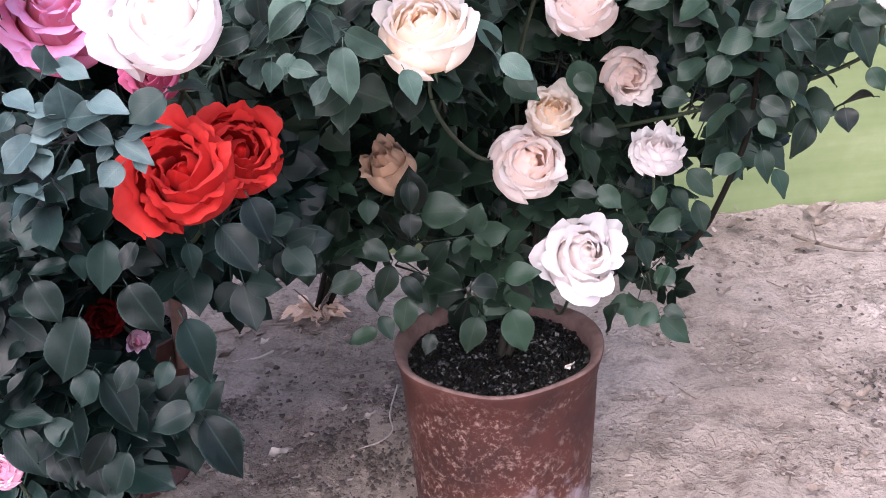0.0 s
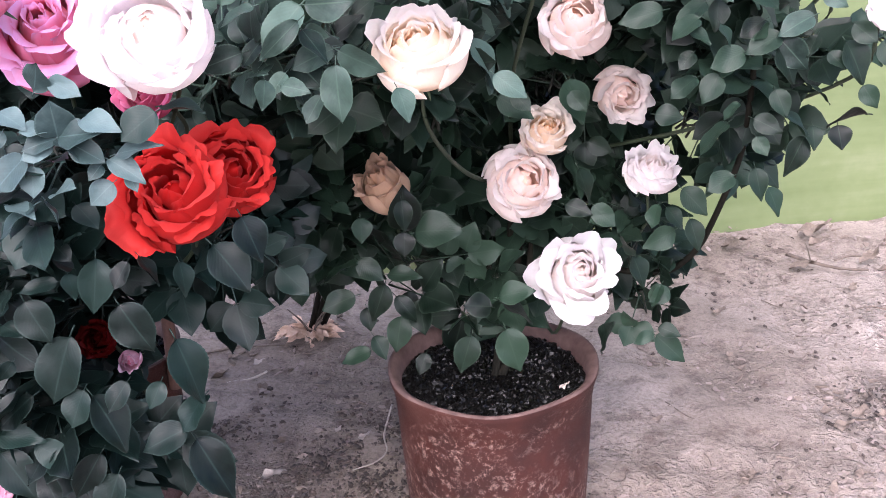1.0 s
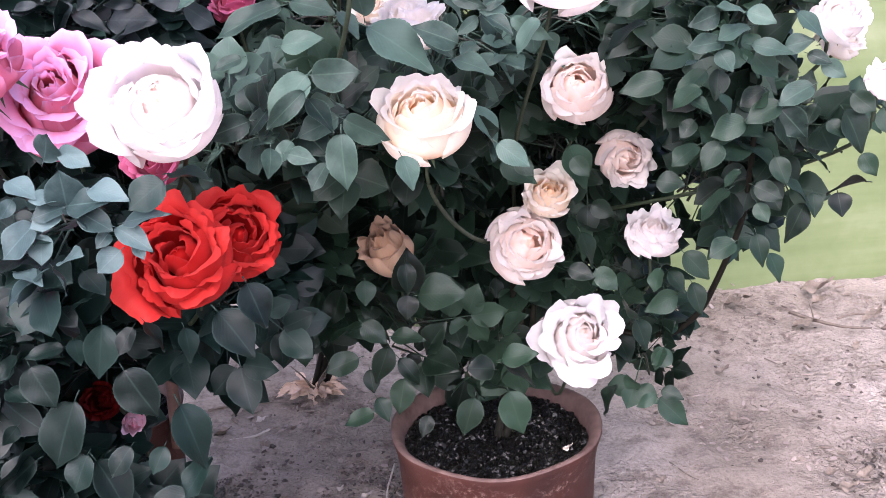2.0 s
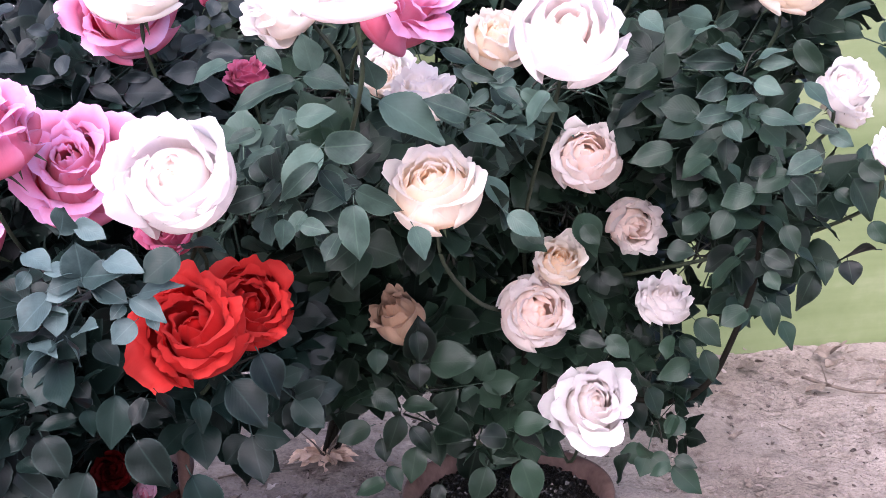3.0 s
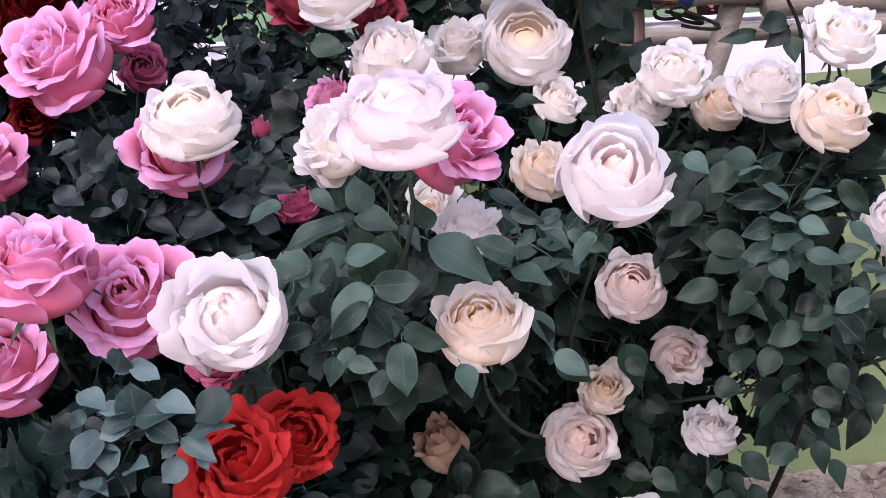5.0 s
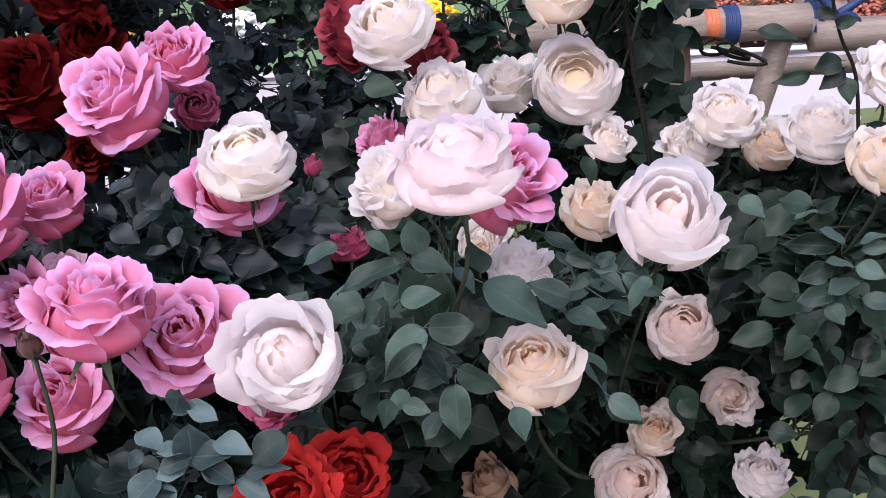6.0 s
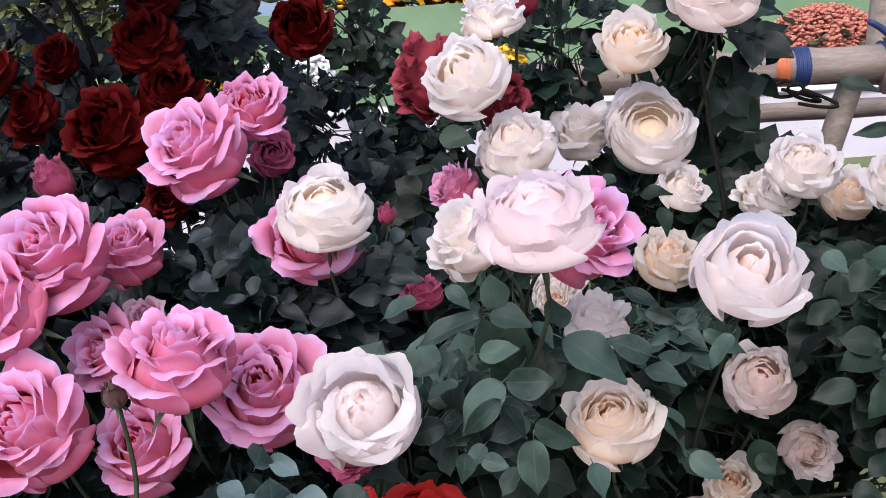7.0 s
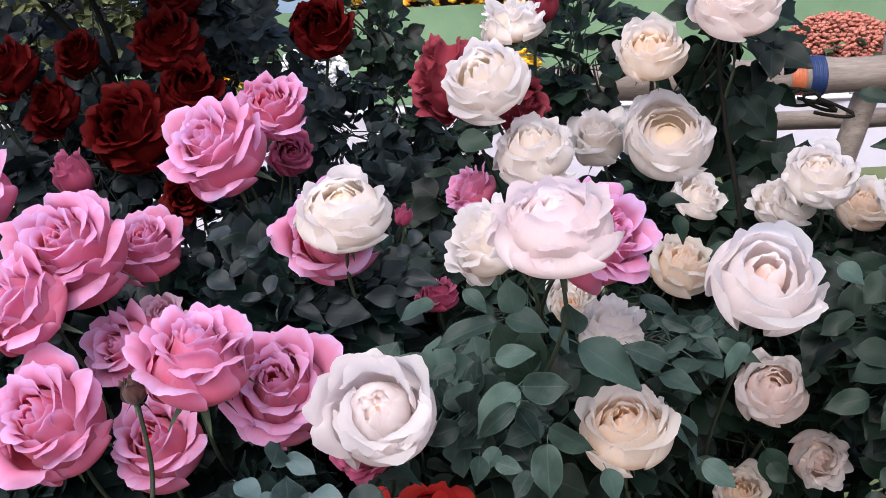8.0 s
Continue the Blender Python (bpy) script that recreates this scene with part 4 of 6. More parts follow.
ground_twig([(0.816, 2.035, 0.0), (0.789, 2.050, 0.0), (0.752, 2.038, 0.0)], 0.0016, 0.0010, "thin dry twig on dusty earth")
ground_twig([(0.365, 1.585, 0.0), (0.374, 1.568, 0.0), (0.374, 1.545, 0.0)], 0.0014, 0.0008, "thin dry twig on dusty earth")
ground_twig([(-0.122, 1.732, 0.02), (-0.133, 1.671, 0.0), (-0.126, 1.623, 0.0), (-0.143, 1.592, 0.0), (-0.177, 1.572, 0.0)], 0.0016, 0.0010, "loop of pale string beside the pot", CHIP)
fallen_leaf(0.129, 1.372, 0.016, -60, CHIP, "torn white petal on black potting soil", 0.8, 0.247)

HUSK = speckled("papery_husk", (0.36, 0.23, 0.16), (0.62, 0.46, 0.36), 30, 0.8)


def dried_husk(place):
    """Pale papery bracts spread on the ground round the foot of a bush, with a few dead shoots."""
    ob = thing("dried_husk", place, "pale papery dry husk round the foot of a rose bush", "dry plant")
    for k in range(64):
        v, uv, f = leaflet(0.034 * rng.uniform(0.6, 1.2), 0.0075, 0.6, 0.12, 0.6)
        w = rng.uniform(0, 6.28)
        rot = np.array(Euler((rng.uniform(-0.05, 0.45), rng.normal() * 0.5, w)).to_matrix())
        p = np.array(place) + np.array([-math.sin(w), 0.8 * math.cos(w), 0]) * rng.uniform(0.0, 0.042) + np.array([0, 0, rng.uniform(0.004, 0.020)])
        part("bract", mesh_of("bract", v @ rot.T + p, f.tolist(), HUSK, uv), None, ob)
    for k in range(9):
        d = rng.normal(size=2) * 0.02
        line = smooth_line([np.array(place), np.array(place) + np.array([d[0], d[1], 0.04]), np.array(place) + np.array([d[0] * 2.4, d[1] * 2.4, 0.075])], 4)
        v, f = tube(line, 0.003, 0.001, 5)
        part("shoot", mesh_of("shoot", v, f, TWIG), None, ob)


dried_husk((-0.292, 2.03, 0.012))

# ---- fence with green board ----
FENCE_TURN = 8.4
FENCE = Matrix.Translation((0.6, 2.46, 0)) @ Matrix.Rotation(radians(FENCE_TURN), 4, "Z")


def boxed(x0, x1, y0, y1, z0, z1, bevel=0.0):
    bm = bmesh.new()
    bmesh.ops.create_cube(bm, size=1)
    bmesh.ops.transform(bm, matrix=Matrix.Translation(((x0 + x1) / 2, (y0 + y1) / 2, (z0 + z1) / 2)) @ Matrix.Diagonal((x1 - x0, y1 - y0, z1 - z0, 1)), verts=bm.verts)
    if bevel:
        bmesh.ops.bevel(bm, geom=bm.edges[:], offset=bevel, segments=2, affect="EDGES")
    return bm


def pole(a, b, r, nodes=0, sides=14, wobble=0.02):
    """A round pole with a slightly uneven skin and, for bamboo, swollen joints."""
    n = 40
    line = np.linspace(np.array(a, float), np.array(b, float), n)
    v, f = tube(line, r, r, sides)
    ring = np.repeat(np.arange(n), sides)
    k = 1 + wobble * np.sin(ring * 0.9 + 1.3) * np.cos(ring * 0.37) + wobble * 0.8 * np.sin(np.tile(np.arange(sides), n) * 1.7 + ring * 0.2)
    for j in range(nodes):
        k += 0.10 * np.exp(-((ring - (j + 0.6) * n / nodes) / 0.7) ** 2)
    c = np.repeat(line, sides, 0)
    return c + (v - c) * k[:, None], f


def build_fence():
    fence = thing("bamboo_fence", (0.6, 2.46, 0), "weathered pole fence bound with blue and orange tape", "fence")
    fence.matrix_basis = FENCE

    def piece(name, vf, mat, label=""):
        me = mesh_of(name, vf[0], vf[1], mat)
        ob = new(name, me)
        ob.parent = fence
        return tagged(ob, label)

    piece("top_rail", pole((-0.86, 0, 1.085), (0.02, 0, 1.085), 0.036, 5), BAMBOO, "weathered grey-brown pole")
    piece("top_rail", pole((-0.06, -0.03, 1.055), (2.4, -0.03, 1.02), 0.034, 4), BAMBOO, "weathered grey-brown pole")
    piece("lower_rail", pole((-0.55, 0.30, 0.985), (2.4, 0.30, 0.985), 0.022, 9), BAMBOO, "pale bamboo rail")
    for x, y in ((-0.325, 0.04), (1.1, 0.04)):
        piece("post", pole((x, y, -0.05), (x + 0.004, y, 1.12), 0.032, 0, 14, 0.05), POST_WOOD, "dark rough wooden post")
    piece("post", pole((-0.385, 0.07, -0.05), (-0.38, 0.07, 1.08), 0.022, 0, 12, 0.05), BAMBOO, "pale wooden post")
    piece("brace", pole((-0.45, 0.075, 0.02), (-0.09, 0.045, 1.07), 0.026, 2), BAMBOO, "slanting pale pole")
    piece("upright", pole((-0.045, 0.05, 1.04), (0.03, 0.06, 1.65), 0.030, 1), BAMBOO, "upright pale pole")
    for x, w, r, mat, lab in ((-0.262, 0.028, 0.0385, TAPE_ORANGE, "orange tape binding"), (-0.222, 0.030, 0.040, TAPE_BLUE, "blue tape binding"),
                              (-0.035, 0.045, 0.043, TAPE_BLUE, "blue tape binding")):
        piece("tape", pole((x - w / 2, 0, 1.085), (x + w / 2, 0, 1.085), r, 0, 18, 0.012), mat, lab)
    for k in range(3):
        a = np.linspace(0, 5.6, 18)
        line = np.stack([-0.30 + 0.03 * k + 0.05 * np.sin(a) + 0.012 * a, -0.045 - 0.01 * k + 0.012 * np.cos(2 * a), 1.045 + 0.018 * np.cos(a + k) - 0.012 * k], 1)
        piece("wire", tube(line, 0.004, 0.004, 6), BARK, "loop of dark binding wire")
    for k in range(5):
        a = np.linspace(0, 1, 8)
        line = np.stack([-0.02 + 0.05 * k * a * (1 if k % 2 else -0.4), -0.05 + 0 * a, 1.09 + 0.03 * k * a - 0.045 * (k % 3) * a ** 2], 1)
        piece("tape", tube(line, 0.010, 0.006, 5), TAPE_BLUE, "loose end of blue tape")

    xs, zs = np.linspace(-0.80, 2.6, 90), np.linspace(0.0, 0.90, 16)
    gx, gz = np.meshgrid(xs, zs, indexing="ij")
    gy = 0.006 * np.sin(gx * 3.1 + 1) + 0.004 * np.sin(gx * 9 + gz * 4) - 0.02
    gz2 = gz + 0.010 * np.sin(gx * 2.3) * gz / 0.9
    front = np.stack([gx, gy, gz2], 2).reshape(-1, 3)
    rear = front + np.array([0, 0.008, 0])
    fs = grid_faces(90, 16).tolist()
    v, f = joined([(front, fs), (rear, [q[::-1] for q in fs])])
    sheet = new("board", mesh_of("board", v, f, BOARD))
    sheet.matrix_basis = FENCE
    tagged(sheet, "pale green plastic sheet along the foot of the fence", "fence panel")


build_fence()


# ---- display stands behind the fence ----
def stand(name, x0, x1, y0, y1, z1, mat, label, lip=0.0):
    ob = thing(name, ((x0 + x1) / 2, (y0 + y1) / 2, 0), label, "display stand", "flower stands")
    n = 120
    x = np.linspace(x0, x1, n)
    z = np.linspace(0, z1, 10)
    gx, gz = np.meshgrid(x, z, indexing="ij")
    gy = y0 + 0.025 * np.sin(gx * 14 + np.sin(gx * 5)) * (1 - gz / z1) + 0.008 * np.sin(gx * 31)
    part("cloth_front", mesh_of("cloth_front", np.stack([gx, gy, gz], 2).reshape(-1, 3), grid_faces(n, 10).tolist(), mat), None, ob)
    for name, box in (("cloth_side", (x0, x0 + 0.01, y0 + 0.03, y1, 0, z1)), ("cloth_side", (x1 - 0.01, x1, y0 + 0.03, y1, 0, z1)), ("cloth_back", (x0 + 0.01, x1 - 0.01, y1 - 0.01, y1, 0, z1))):
        part(name, boxed(*box), mat, ob)
    part("cloth_top", boxed(x0, x1, y0 + 0.05 if lip else y0 - 0.015, y1, z1 - lip, z1 - lip + 0.02, 0.006), mat, ob)


stand("white_stand", -4.0, 5.0, 3.9, 5.0, 1.00, CLOTH_WHITE, "low display stand draped with a white sheet")
stand("green_stand", -4.0, 5.0, 5.02, 5.8, 1.45, CLOTH_GREEN, "taller display stand draped with green cloth", 0.10)


def potted_mound(place, wide, high, mat, heads_n, head_r, label, category, group):
    """A far potted plant: a small pot, a leafy base and a dome of many flower heads."""
    x, y, z = place
    ob = thing("potted_flowers", place, label, category, group)
    v, f = lathe([(0.001, 0), (0.055, 0), (0.075, 0.11), (0.08, 0.115), (0.07, 0.115), (0.06, 0.09), (0.001, 0.09)], 14)
    part("pot", mesh_of("pot", v + np.array(place), f, TERRACOTTA), None, ob)
    ball, bf = lathe([(0.02, -0.6), (0.8, -0.35), (1.0, 0.05), (0.72, 0.45), (0.30, 0.62), (0.02, 0.66)], 7)
    heads, greens = [], []
    for k in range(heads_n):
        d = rng.normal(size=3)
        d[2] = abs(d[2]) * 1.1 - 0.45
        d /= np.linalg.norm(d)
        c = np.array([x, y, z + 0.14]) + d * np.array([wide / 2, wide / 2, high]) * rng.uniform(0.85, 1.0)
        s = head_r * rng.uniform(0.8, 1.25)
        wob = 1 + 0.18 * np.sin(np.arange(len(ball)) * 2.4 + k)
        heads.append((ball * s * wob[:, None] + c, bf))
    for k in range(26):
        w = rng.uniform(0, 6.28)
        c = np.array([x + 0.42 * wide * math.cos(w), y + 0.42 * wide * math.sin(w), z + rng.uniform(0.10, 0.22)])
        v, uv, f = leaflet(0.09, 0.022, 0.1, 0.3, 0.1)
        rot = np.array(Euler((rng.uniform(-0.5, 0.8), rng.normal() * 0.4, w - 1.57)).to_matrix())
        greens.append((v @ rot.T + c, f.tolist()))
    v, f = joined(heads)
    tagged(part("bloom_mass", mesh_of("bloom_mass", v, f, mat), None, ob), kind="stuff")
    v, f = joined(greens)
    tagged(part("foliage", mesh_of("foliage", v, f, CALYX), None, ob), kind="stuff")
    return ob


MARIGOLD = speckled("marigold_yellow", (0.75, 0.36, 0.01), (0.85, 0.55, 0.03), 30, 0.8)
MARIGOLD_DEEP = speckled("marigold_orange", (0.70, 0.22, 0.01), (0.80, 0.36, 0.02), 30, 0.8)
MUM = speckled("chrysanthemum_coral", (0.26, 0.075, 0.05), (0.52, 0.20, 0.14), 60, 0.8)
WHITE_BLOOM = speckled("white_flowers", (0.70, 0.70, 0.68), (0.85, 0.84, 0.80), 40, 0.8)
first = {}
for k in range(24):
    hue, mat, lab, cat = (("yellow", MARIGOLD, "pot of yellow marigolds on a draped stand", "marigolds"), ("orange", MARIGOLD_DEEP, "pot of orange marigolds on a draped stand", "marigolds"))[k % 3 == 1]
    place = (-1.15 + 0.22 * k + rng.normal() * 0.02, 5.17 + 0.02 * rng.normal(), 1.37)
    if hue not in first:
        first[hue] = potted_mound(place, 0.26, 0.15, mat, 150, 0.017, lab, cat, "marigold pots")
    else:
        copy_thing(first[hue], Matrix.Translation(place) @ Matrix.Rotation(rng.uniform(0, 6.28), 4, "Z"))
for x, y, mat, lab, cat, hue in ((0.80, 4.35, MUM, "pot of coral chrysanthemums on the white stand", "chrysanthemums", "coral"), (1.12, 4.40, MUM, "", "", "coral"), (1.42, 4.35, MUM, "", "", "coral"),
                                 (-0.42, 4.3, MARIGOLD, "pot of yellow flowers on the white stand", "marigolds", "low"), (-1.15, 4.25, WHITE_BLOOM, "pot of white flowers on the white stand", "white flowers", "pale"),
                                 (-1.55, 4.3, MARIGOLD, "", "", "low")):
    place = (x, y, 1.02)
    if hue not in first:
        first[hue] = potted_mound(place, 0.42 if hue == "coral" else 0.28, 0.15 if hue == "coral" else 0.10, mat, 2400 if hue == "coral" else 420, 0.0085 if hue == "coral" else 0.0125, lab, cat, "pots on the white stand")
    else:
        copy_thing(first[hue], Matrix.Translation(place) @ Matrix.Rotation(rng.uniform(0, 6.28), 4, "Z"))

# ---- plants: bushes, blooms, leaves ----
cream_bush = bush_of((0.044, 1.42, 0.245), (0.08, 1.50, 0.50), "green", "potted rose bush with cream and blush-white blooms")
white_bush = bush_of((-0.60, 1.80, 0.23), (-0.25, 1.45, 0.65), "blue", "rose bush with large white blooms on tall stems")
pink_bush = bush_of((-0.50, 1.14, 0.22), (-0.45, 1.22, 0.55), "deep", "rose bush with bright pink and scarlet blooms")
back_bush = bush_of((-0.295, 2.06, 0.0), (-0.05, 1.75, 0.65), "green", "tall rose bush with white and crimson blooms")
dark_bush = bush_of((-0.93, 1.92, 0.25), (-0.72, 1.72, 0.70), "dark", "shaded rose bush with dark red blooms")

far_bush = bush_of((-1.05, 2.7, 0.0), (-1.05, 2.6, 0.8), "olive", "pale olive-green shrub behind the dark red roses")
rose(cream_bush, "blush", (0.151, 1.360, 0.425), 0.108, 5, 32, "classic", 26, "pale lilac-white rose, fully open, above the pot rim")
rose(cream_bush, "blushpink", (0.088, 1.390, 0.536), 0.103, 10, 24, "globe", 28, "pale blush-pink rose, fully open")
rose(cream_bush, "cream", (0.118, 1.400, 0.596), 0.068, 10, 42, "full", 27, "small cream rose, half open")
rose(cream_bush, "blush", (0.246, 1.400, 0.539), 0.072, 10, 60, "ruffled", 27, "small white rose with loose ruffled petals")
rose(cream_bush, "blushpink", (0.214, 1.440, 0.627), 0.077, 15, -2, "full", 29, "faded blush rose nodding forward")
rose(cream_bush, "peach", (-0.079, 1.350, 0.552), 0.066, -20, 48, "bud", 18, "withered apricot rose in the shade")
rose(cream_bush, "blushpink", (0.152, 1.380, 0.729), 0.093, 0, 32, "globe", 26, "pale pink rose with a peach heart")
rose(cream_bush, "cream", (-0.020, 1.140, 0.758), 0.101, -5, 48, "open", 24, "cream rose with an apricot heart, half open")
rose(cream_bush, "cupped", (0.114, 1.165, 0.898), 0.124, 6, 34, "open", 15, "large white rose with a blush edge, wide open")
rose(white_bush, "flushed", (-0.077, 1.030, 0.968), 0.118, -5, 60, "dome", 24, "very large white rose flushed with pink")
rose(white_bush, "white", (-0.148, 1.160, 0.938), 0.093, -50, 37, "full", 26, "white rose with ragged outer petals")
rose(white_bush, "pink", (-0.043, 1.200, 0.932), 0.109, 50, 27, "classic", 27, "deep pink rose seen from its side")
rose(white_bush, "white", (-0.309, 1.230, 0.962), 0.112, 5, 52, "dome", 26, "white rose on a bare stem, fully open")
rose(white_bush, "pink", (-0.340, 1.300, 0.931), 0.125, -10, 30, "full", 26, "pink rose with broad outer petals")
rose(white_bush, "white", (-0.118, 1.400, 1.010), 0.105, 0, 47, "globe", 24, "white rose with a tight heart")
rose(back_bush, "white", (-0.171, 1.380, 1.094), 0.112, -15, 34, "globe", 28, "white rose, fully open")
rose(back_bush, "crimson", (-0.228, 1.470, 1.098), 0.112, -60, 20, "full", 29, "crimson rose, seen from its side")
rose(back_bush, "crimson", (-0.138, 1.480, 1.063), 0.085, 60, 0, "full", 24, "crimson rose, half hidden")
rose(back_bush, "white", (-0.149, 1.500, 1.163), 0.088, -20, 72, "ruffled", 26, "blush rose, half open, upright")
rose(back_bush, "crimson", (-0.111, 1.560, 1.189), 0.044, 20, 52, "bud", 16, "small dark red rose")
rose(back_bush, "white", (0.043, 1.520, 1.014), 0.122, 0, 34, "hollow", 24, "white rose with a peach cup")
rose(back_bush, "white", (-0.044, 1.620, 1.011), 0.086, -20, 52, "classic", 28, "cream-white rose, half open")
rose(back_bush, "cream", (0.023, 1.490, 1.121), 0.095, 0, 42, "open", 22, "cream rose, half open")
rose(back_bush, "blushpink", (0.117, 1.450, 1.173), 0.113, 0, 46, "open", 22, "cream rose with a peach heart")
rose(back_bush, "white", (0.078, 1.500, 0.941), 0.070, 30, 47, "full", 26, "white rose, half hidden")
rose(back_bush, "cream", (0.055, 1.475, 0.860), 0.087, 20, 52, "full", 26, "faded cream rose")
rose(back_bush, "white", (-0.075, 1.370, 0.840), 0.066, 20, 42, "full", 27, "faded cream rose in the shade")
rose(white_bush, "white", (-0.032, 1.260, 0.827), 0.078, 0, 75, "full", 29, "white rose, low among the leaves")
rose(cream_bush, "white", (0.212, 1.440, 0.969), 0.092, -5, 45, "globe", 34, "creamy white rose, fully open")
rose(cream_bush, "white", (0.172, 1.500, 0.934), 0.066, -40, 52, "full", 27, "white rose behind its neighbour")
rose(cream_bush, "cream", (0.288, 1.560, 0.920), 0.076, 10, 42, "full", 27, "cream rose among white ones")
rose(cream_bush, "white", (0.316, 1.420, 0.949), 0.090, 0, 49, "globe", 34, "white rose with a blush heart, fully open")
rose(cream_bush, "cream", (0.360, 1.310, 0.925), 0.090, 10, 42, "globe", 32, "creamy white rose on a straight stem")
rose(cream_bush, "white", (0.396, 1.400, 1.006), 0.084, 0, 48, "full", 26, "white rose with wide outer petals")
rose(cream_bush, "white", (0.410, 1.500, 1.014), 0.068, 0, 52, "full", 29, "white rose by the fence")
rose(cream_bush, "blush", (0.427, 1.320, 0.807), 0.065, 15, 43, "full", 26, "white rose at the edge of the bush")
rose(cream_bush, "white", (0.457, 1.400, 0.769), 0.059, 15, 43, "full", 29, "white rose half hidden by leaves")
rose(cream_bush, "blush", (0.438, 1.200, 0.760), 0.050, 25, 47, "full", 29, "white rose leaning outward")
rose(cream_bush, "white", (0.190, 1.480, 0.931), 0.062, 0, 60, "full", 27, "white rose, half hidden")
rose(cream_bush, "cream", (-0.077, 1.330, 0.839), 0.044, 0, 43, "full", 24, "faded white rose, low among the leaves")
rose(pink_bush, "cupped", (-0.239, 1.045, 0.802), 0.114, 6, 28, "cup", 24, "large white rose with a blush heart, wide open")
rose(pink_bush, "pink", (-0.493, 1.370, 1.022), 0.125, -20, 35, "classic", 34, "bright pink rose with pointed petals")
rose(pink_bush, "pink", (-0.458, 1.470, 1.069), 0.101, 15, 42, "ruffled", 29, "bright pink rose with frilled petals")
rose(pink_bush, "deeppink", (-0.455, 1.550, 1.005), 0.067, 20, 27, "full", 27, "deep pink rose in the shade")
rose(pink_bush, "pink", (-0.623, 1.240, 0.923), 0.135, -5, 35, "classic", 33, "large bright pink rose, fully open")
rose(pink_bush, "pink", (-0.588, 1.360, 0.907), 0.093, 5, 52, "classic", 28, "pink rose with a tight heart")
rose(pink_bush, "pink", (-0.643, 1.160, 0.873), 0.107, -30, 32, "classic", 29, "bright pink rose, fully open")
rose(pink_bush, "pink", (-0.590, 1.100, 0.768), 0.131, -5, 35, "classic", 28, "bright pink rose with a spiral heart")
rose(pink_bush, "pink", (-0.575, 1.270, 0.802), 0.104, -20, 27, "classic", 29, "pink rose, crowded by its neighbours")
rose(pink_bush, "pink", (-0.411, 1.050, 0.846), 0.112, 20, 70, "classic", 26, "bright pink rose tipped to one side")
rose(pink_bush, "pink", (-0.369, 1.160, 0.787), 0.118, 10, 37, "classic", 34, "pink rose with many folded petals")
rose(pink_bush, "pink", (-0.511, 1.180, 0.720), 0.106, 0, 42, "classic", 25, "pink rose with a coral heart, half open")
rose(pink_bush, "lightpink", (-0.563, 1.340, 0.828), 0.061, 20, 43, "full", 24, "pale pink rose behind brighter ones")
rose(dark_bush, "pink", (-0.852, 1.450, 1.118), 0.082, -20, 32, "full", 27, "pink rose at the end of a long stem")
rose(pink_bush, "deeppink", (-0.747, 1.500, 0.988), 0.057, -20, 52, "bud", 14, "deep pink rosebud in the shade")
rose(pink_bush, "pink", (-0.203, 1.480, 0.956), 0.071, -50, 37, "full", 30, "deep pink rose, half hidden")
rose(pink_bush, "deeppink", (-0.235, 1.380, 0.841), 0.054, -10, 70, "full", 27, "magenta rose, low among the leaves")
rose(pink_bush, "deeppink", (-0.279, 1.140, 0.730), 0.062, -20, 22, "full", 27, "magenta rose, half hidden under a white one")
rose(pink_bush, "pink", (-0.405, 1.100, 0.837), 0.078, -20, 52, "full", 28, "bright pink rose, fully open")
rose(pink_bush, "red", (-0.772, 1.250, 0.741), 0.079, -20, 37, "ruffled", 28, "red rose, half hidden")
rose(pink_bush, "red", (-0.247, 1.075, 0.652), 0.113, 5, 34, "ruffled", 28, "large scarlet rose, fully open")
rose(pink_bush, "red", (-0.209, 1.150, 0.645), 0.098, 25, 26, "ruffled", 24, "scarlet rose beside a larger one")
rose(pink_bush, "darkred", (-0.391, 1.200, 0.443), 0.047, -10, 25, "full", 24, "small dark red rose in the shade")
rose(pink_bush, "lightpink", (-0.452, 1.020, 0.369), 0.039, -20, 47, "full", 24, "pink rose low over the pot")
rose(pink_bush, "lightpink", (-0.361, 1.200, 0.414), 0.028, 10, 10, "bud", 10, "pale pink rosebud among dark leaves")
rose(pink_bush, "brown", (-0.459, 1.020, 0.827), 0.025, -10, 70, "bud", 12, "withered brown rosebud")
rose(dark_bush, "pink", (-0.895, 1.550, 1.216), 0.033, 10, 75, "bud", 12, "pink rosebud on a long stem")
rose(back_bush, "deeppink", (-0.287, 1.450, 0.931), 0.025, 0, 60, "bud", 8, "tiny pink rosebud in the shade")
rose(dark_bush, "darkred", (-0.632, 1.580, 1.166), 0.105, 0, 35, "ruffled", 28, "dark red rose in the shade")
rose(dark_bush, "darkred", (-0.597, 1.560, 1.100), 0.093, 20, 30, "ruffled", 26, "dark red rose in the shade")
rose(dark_bush, "darkred", (-0.667, 1.520, 1.048), 0.137, -10, 25, "ruffled", 30, "large dark red rose in the shade")
rose(dark_bush, "darkred", (-0.833, 1.720, 1.157), 0.082, -10, 30, "full", 27, "dark red rose in the shade")
rose(dark_bush, "darkred", (-0.883, 1.600, 1.135), 0.098, -20, 30, "full", 29, "dark red rose in the shade")
rose(dark_bush, "darkred", (-0.829, 1.620, 1.080), 0.090, -20, 20, "full", 27, "dark red rose in the shade")
rose(dark_bush, "darkred", (-0.632, 1.620, 1.231), 0.088, 0, 30, "full", 27, "dark red rose in the shade")
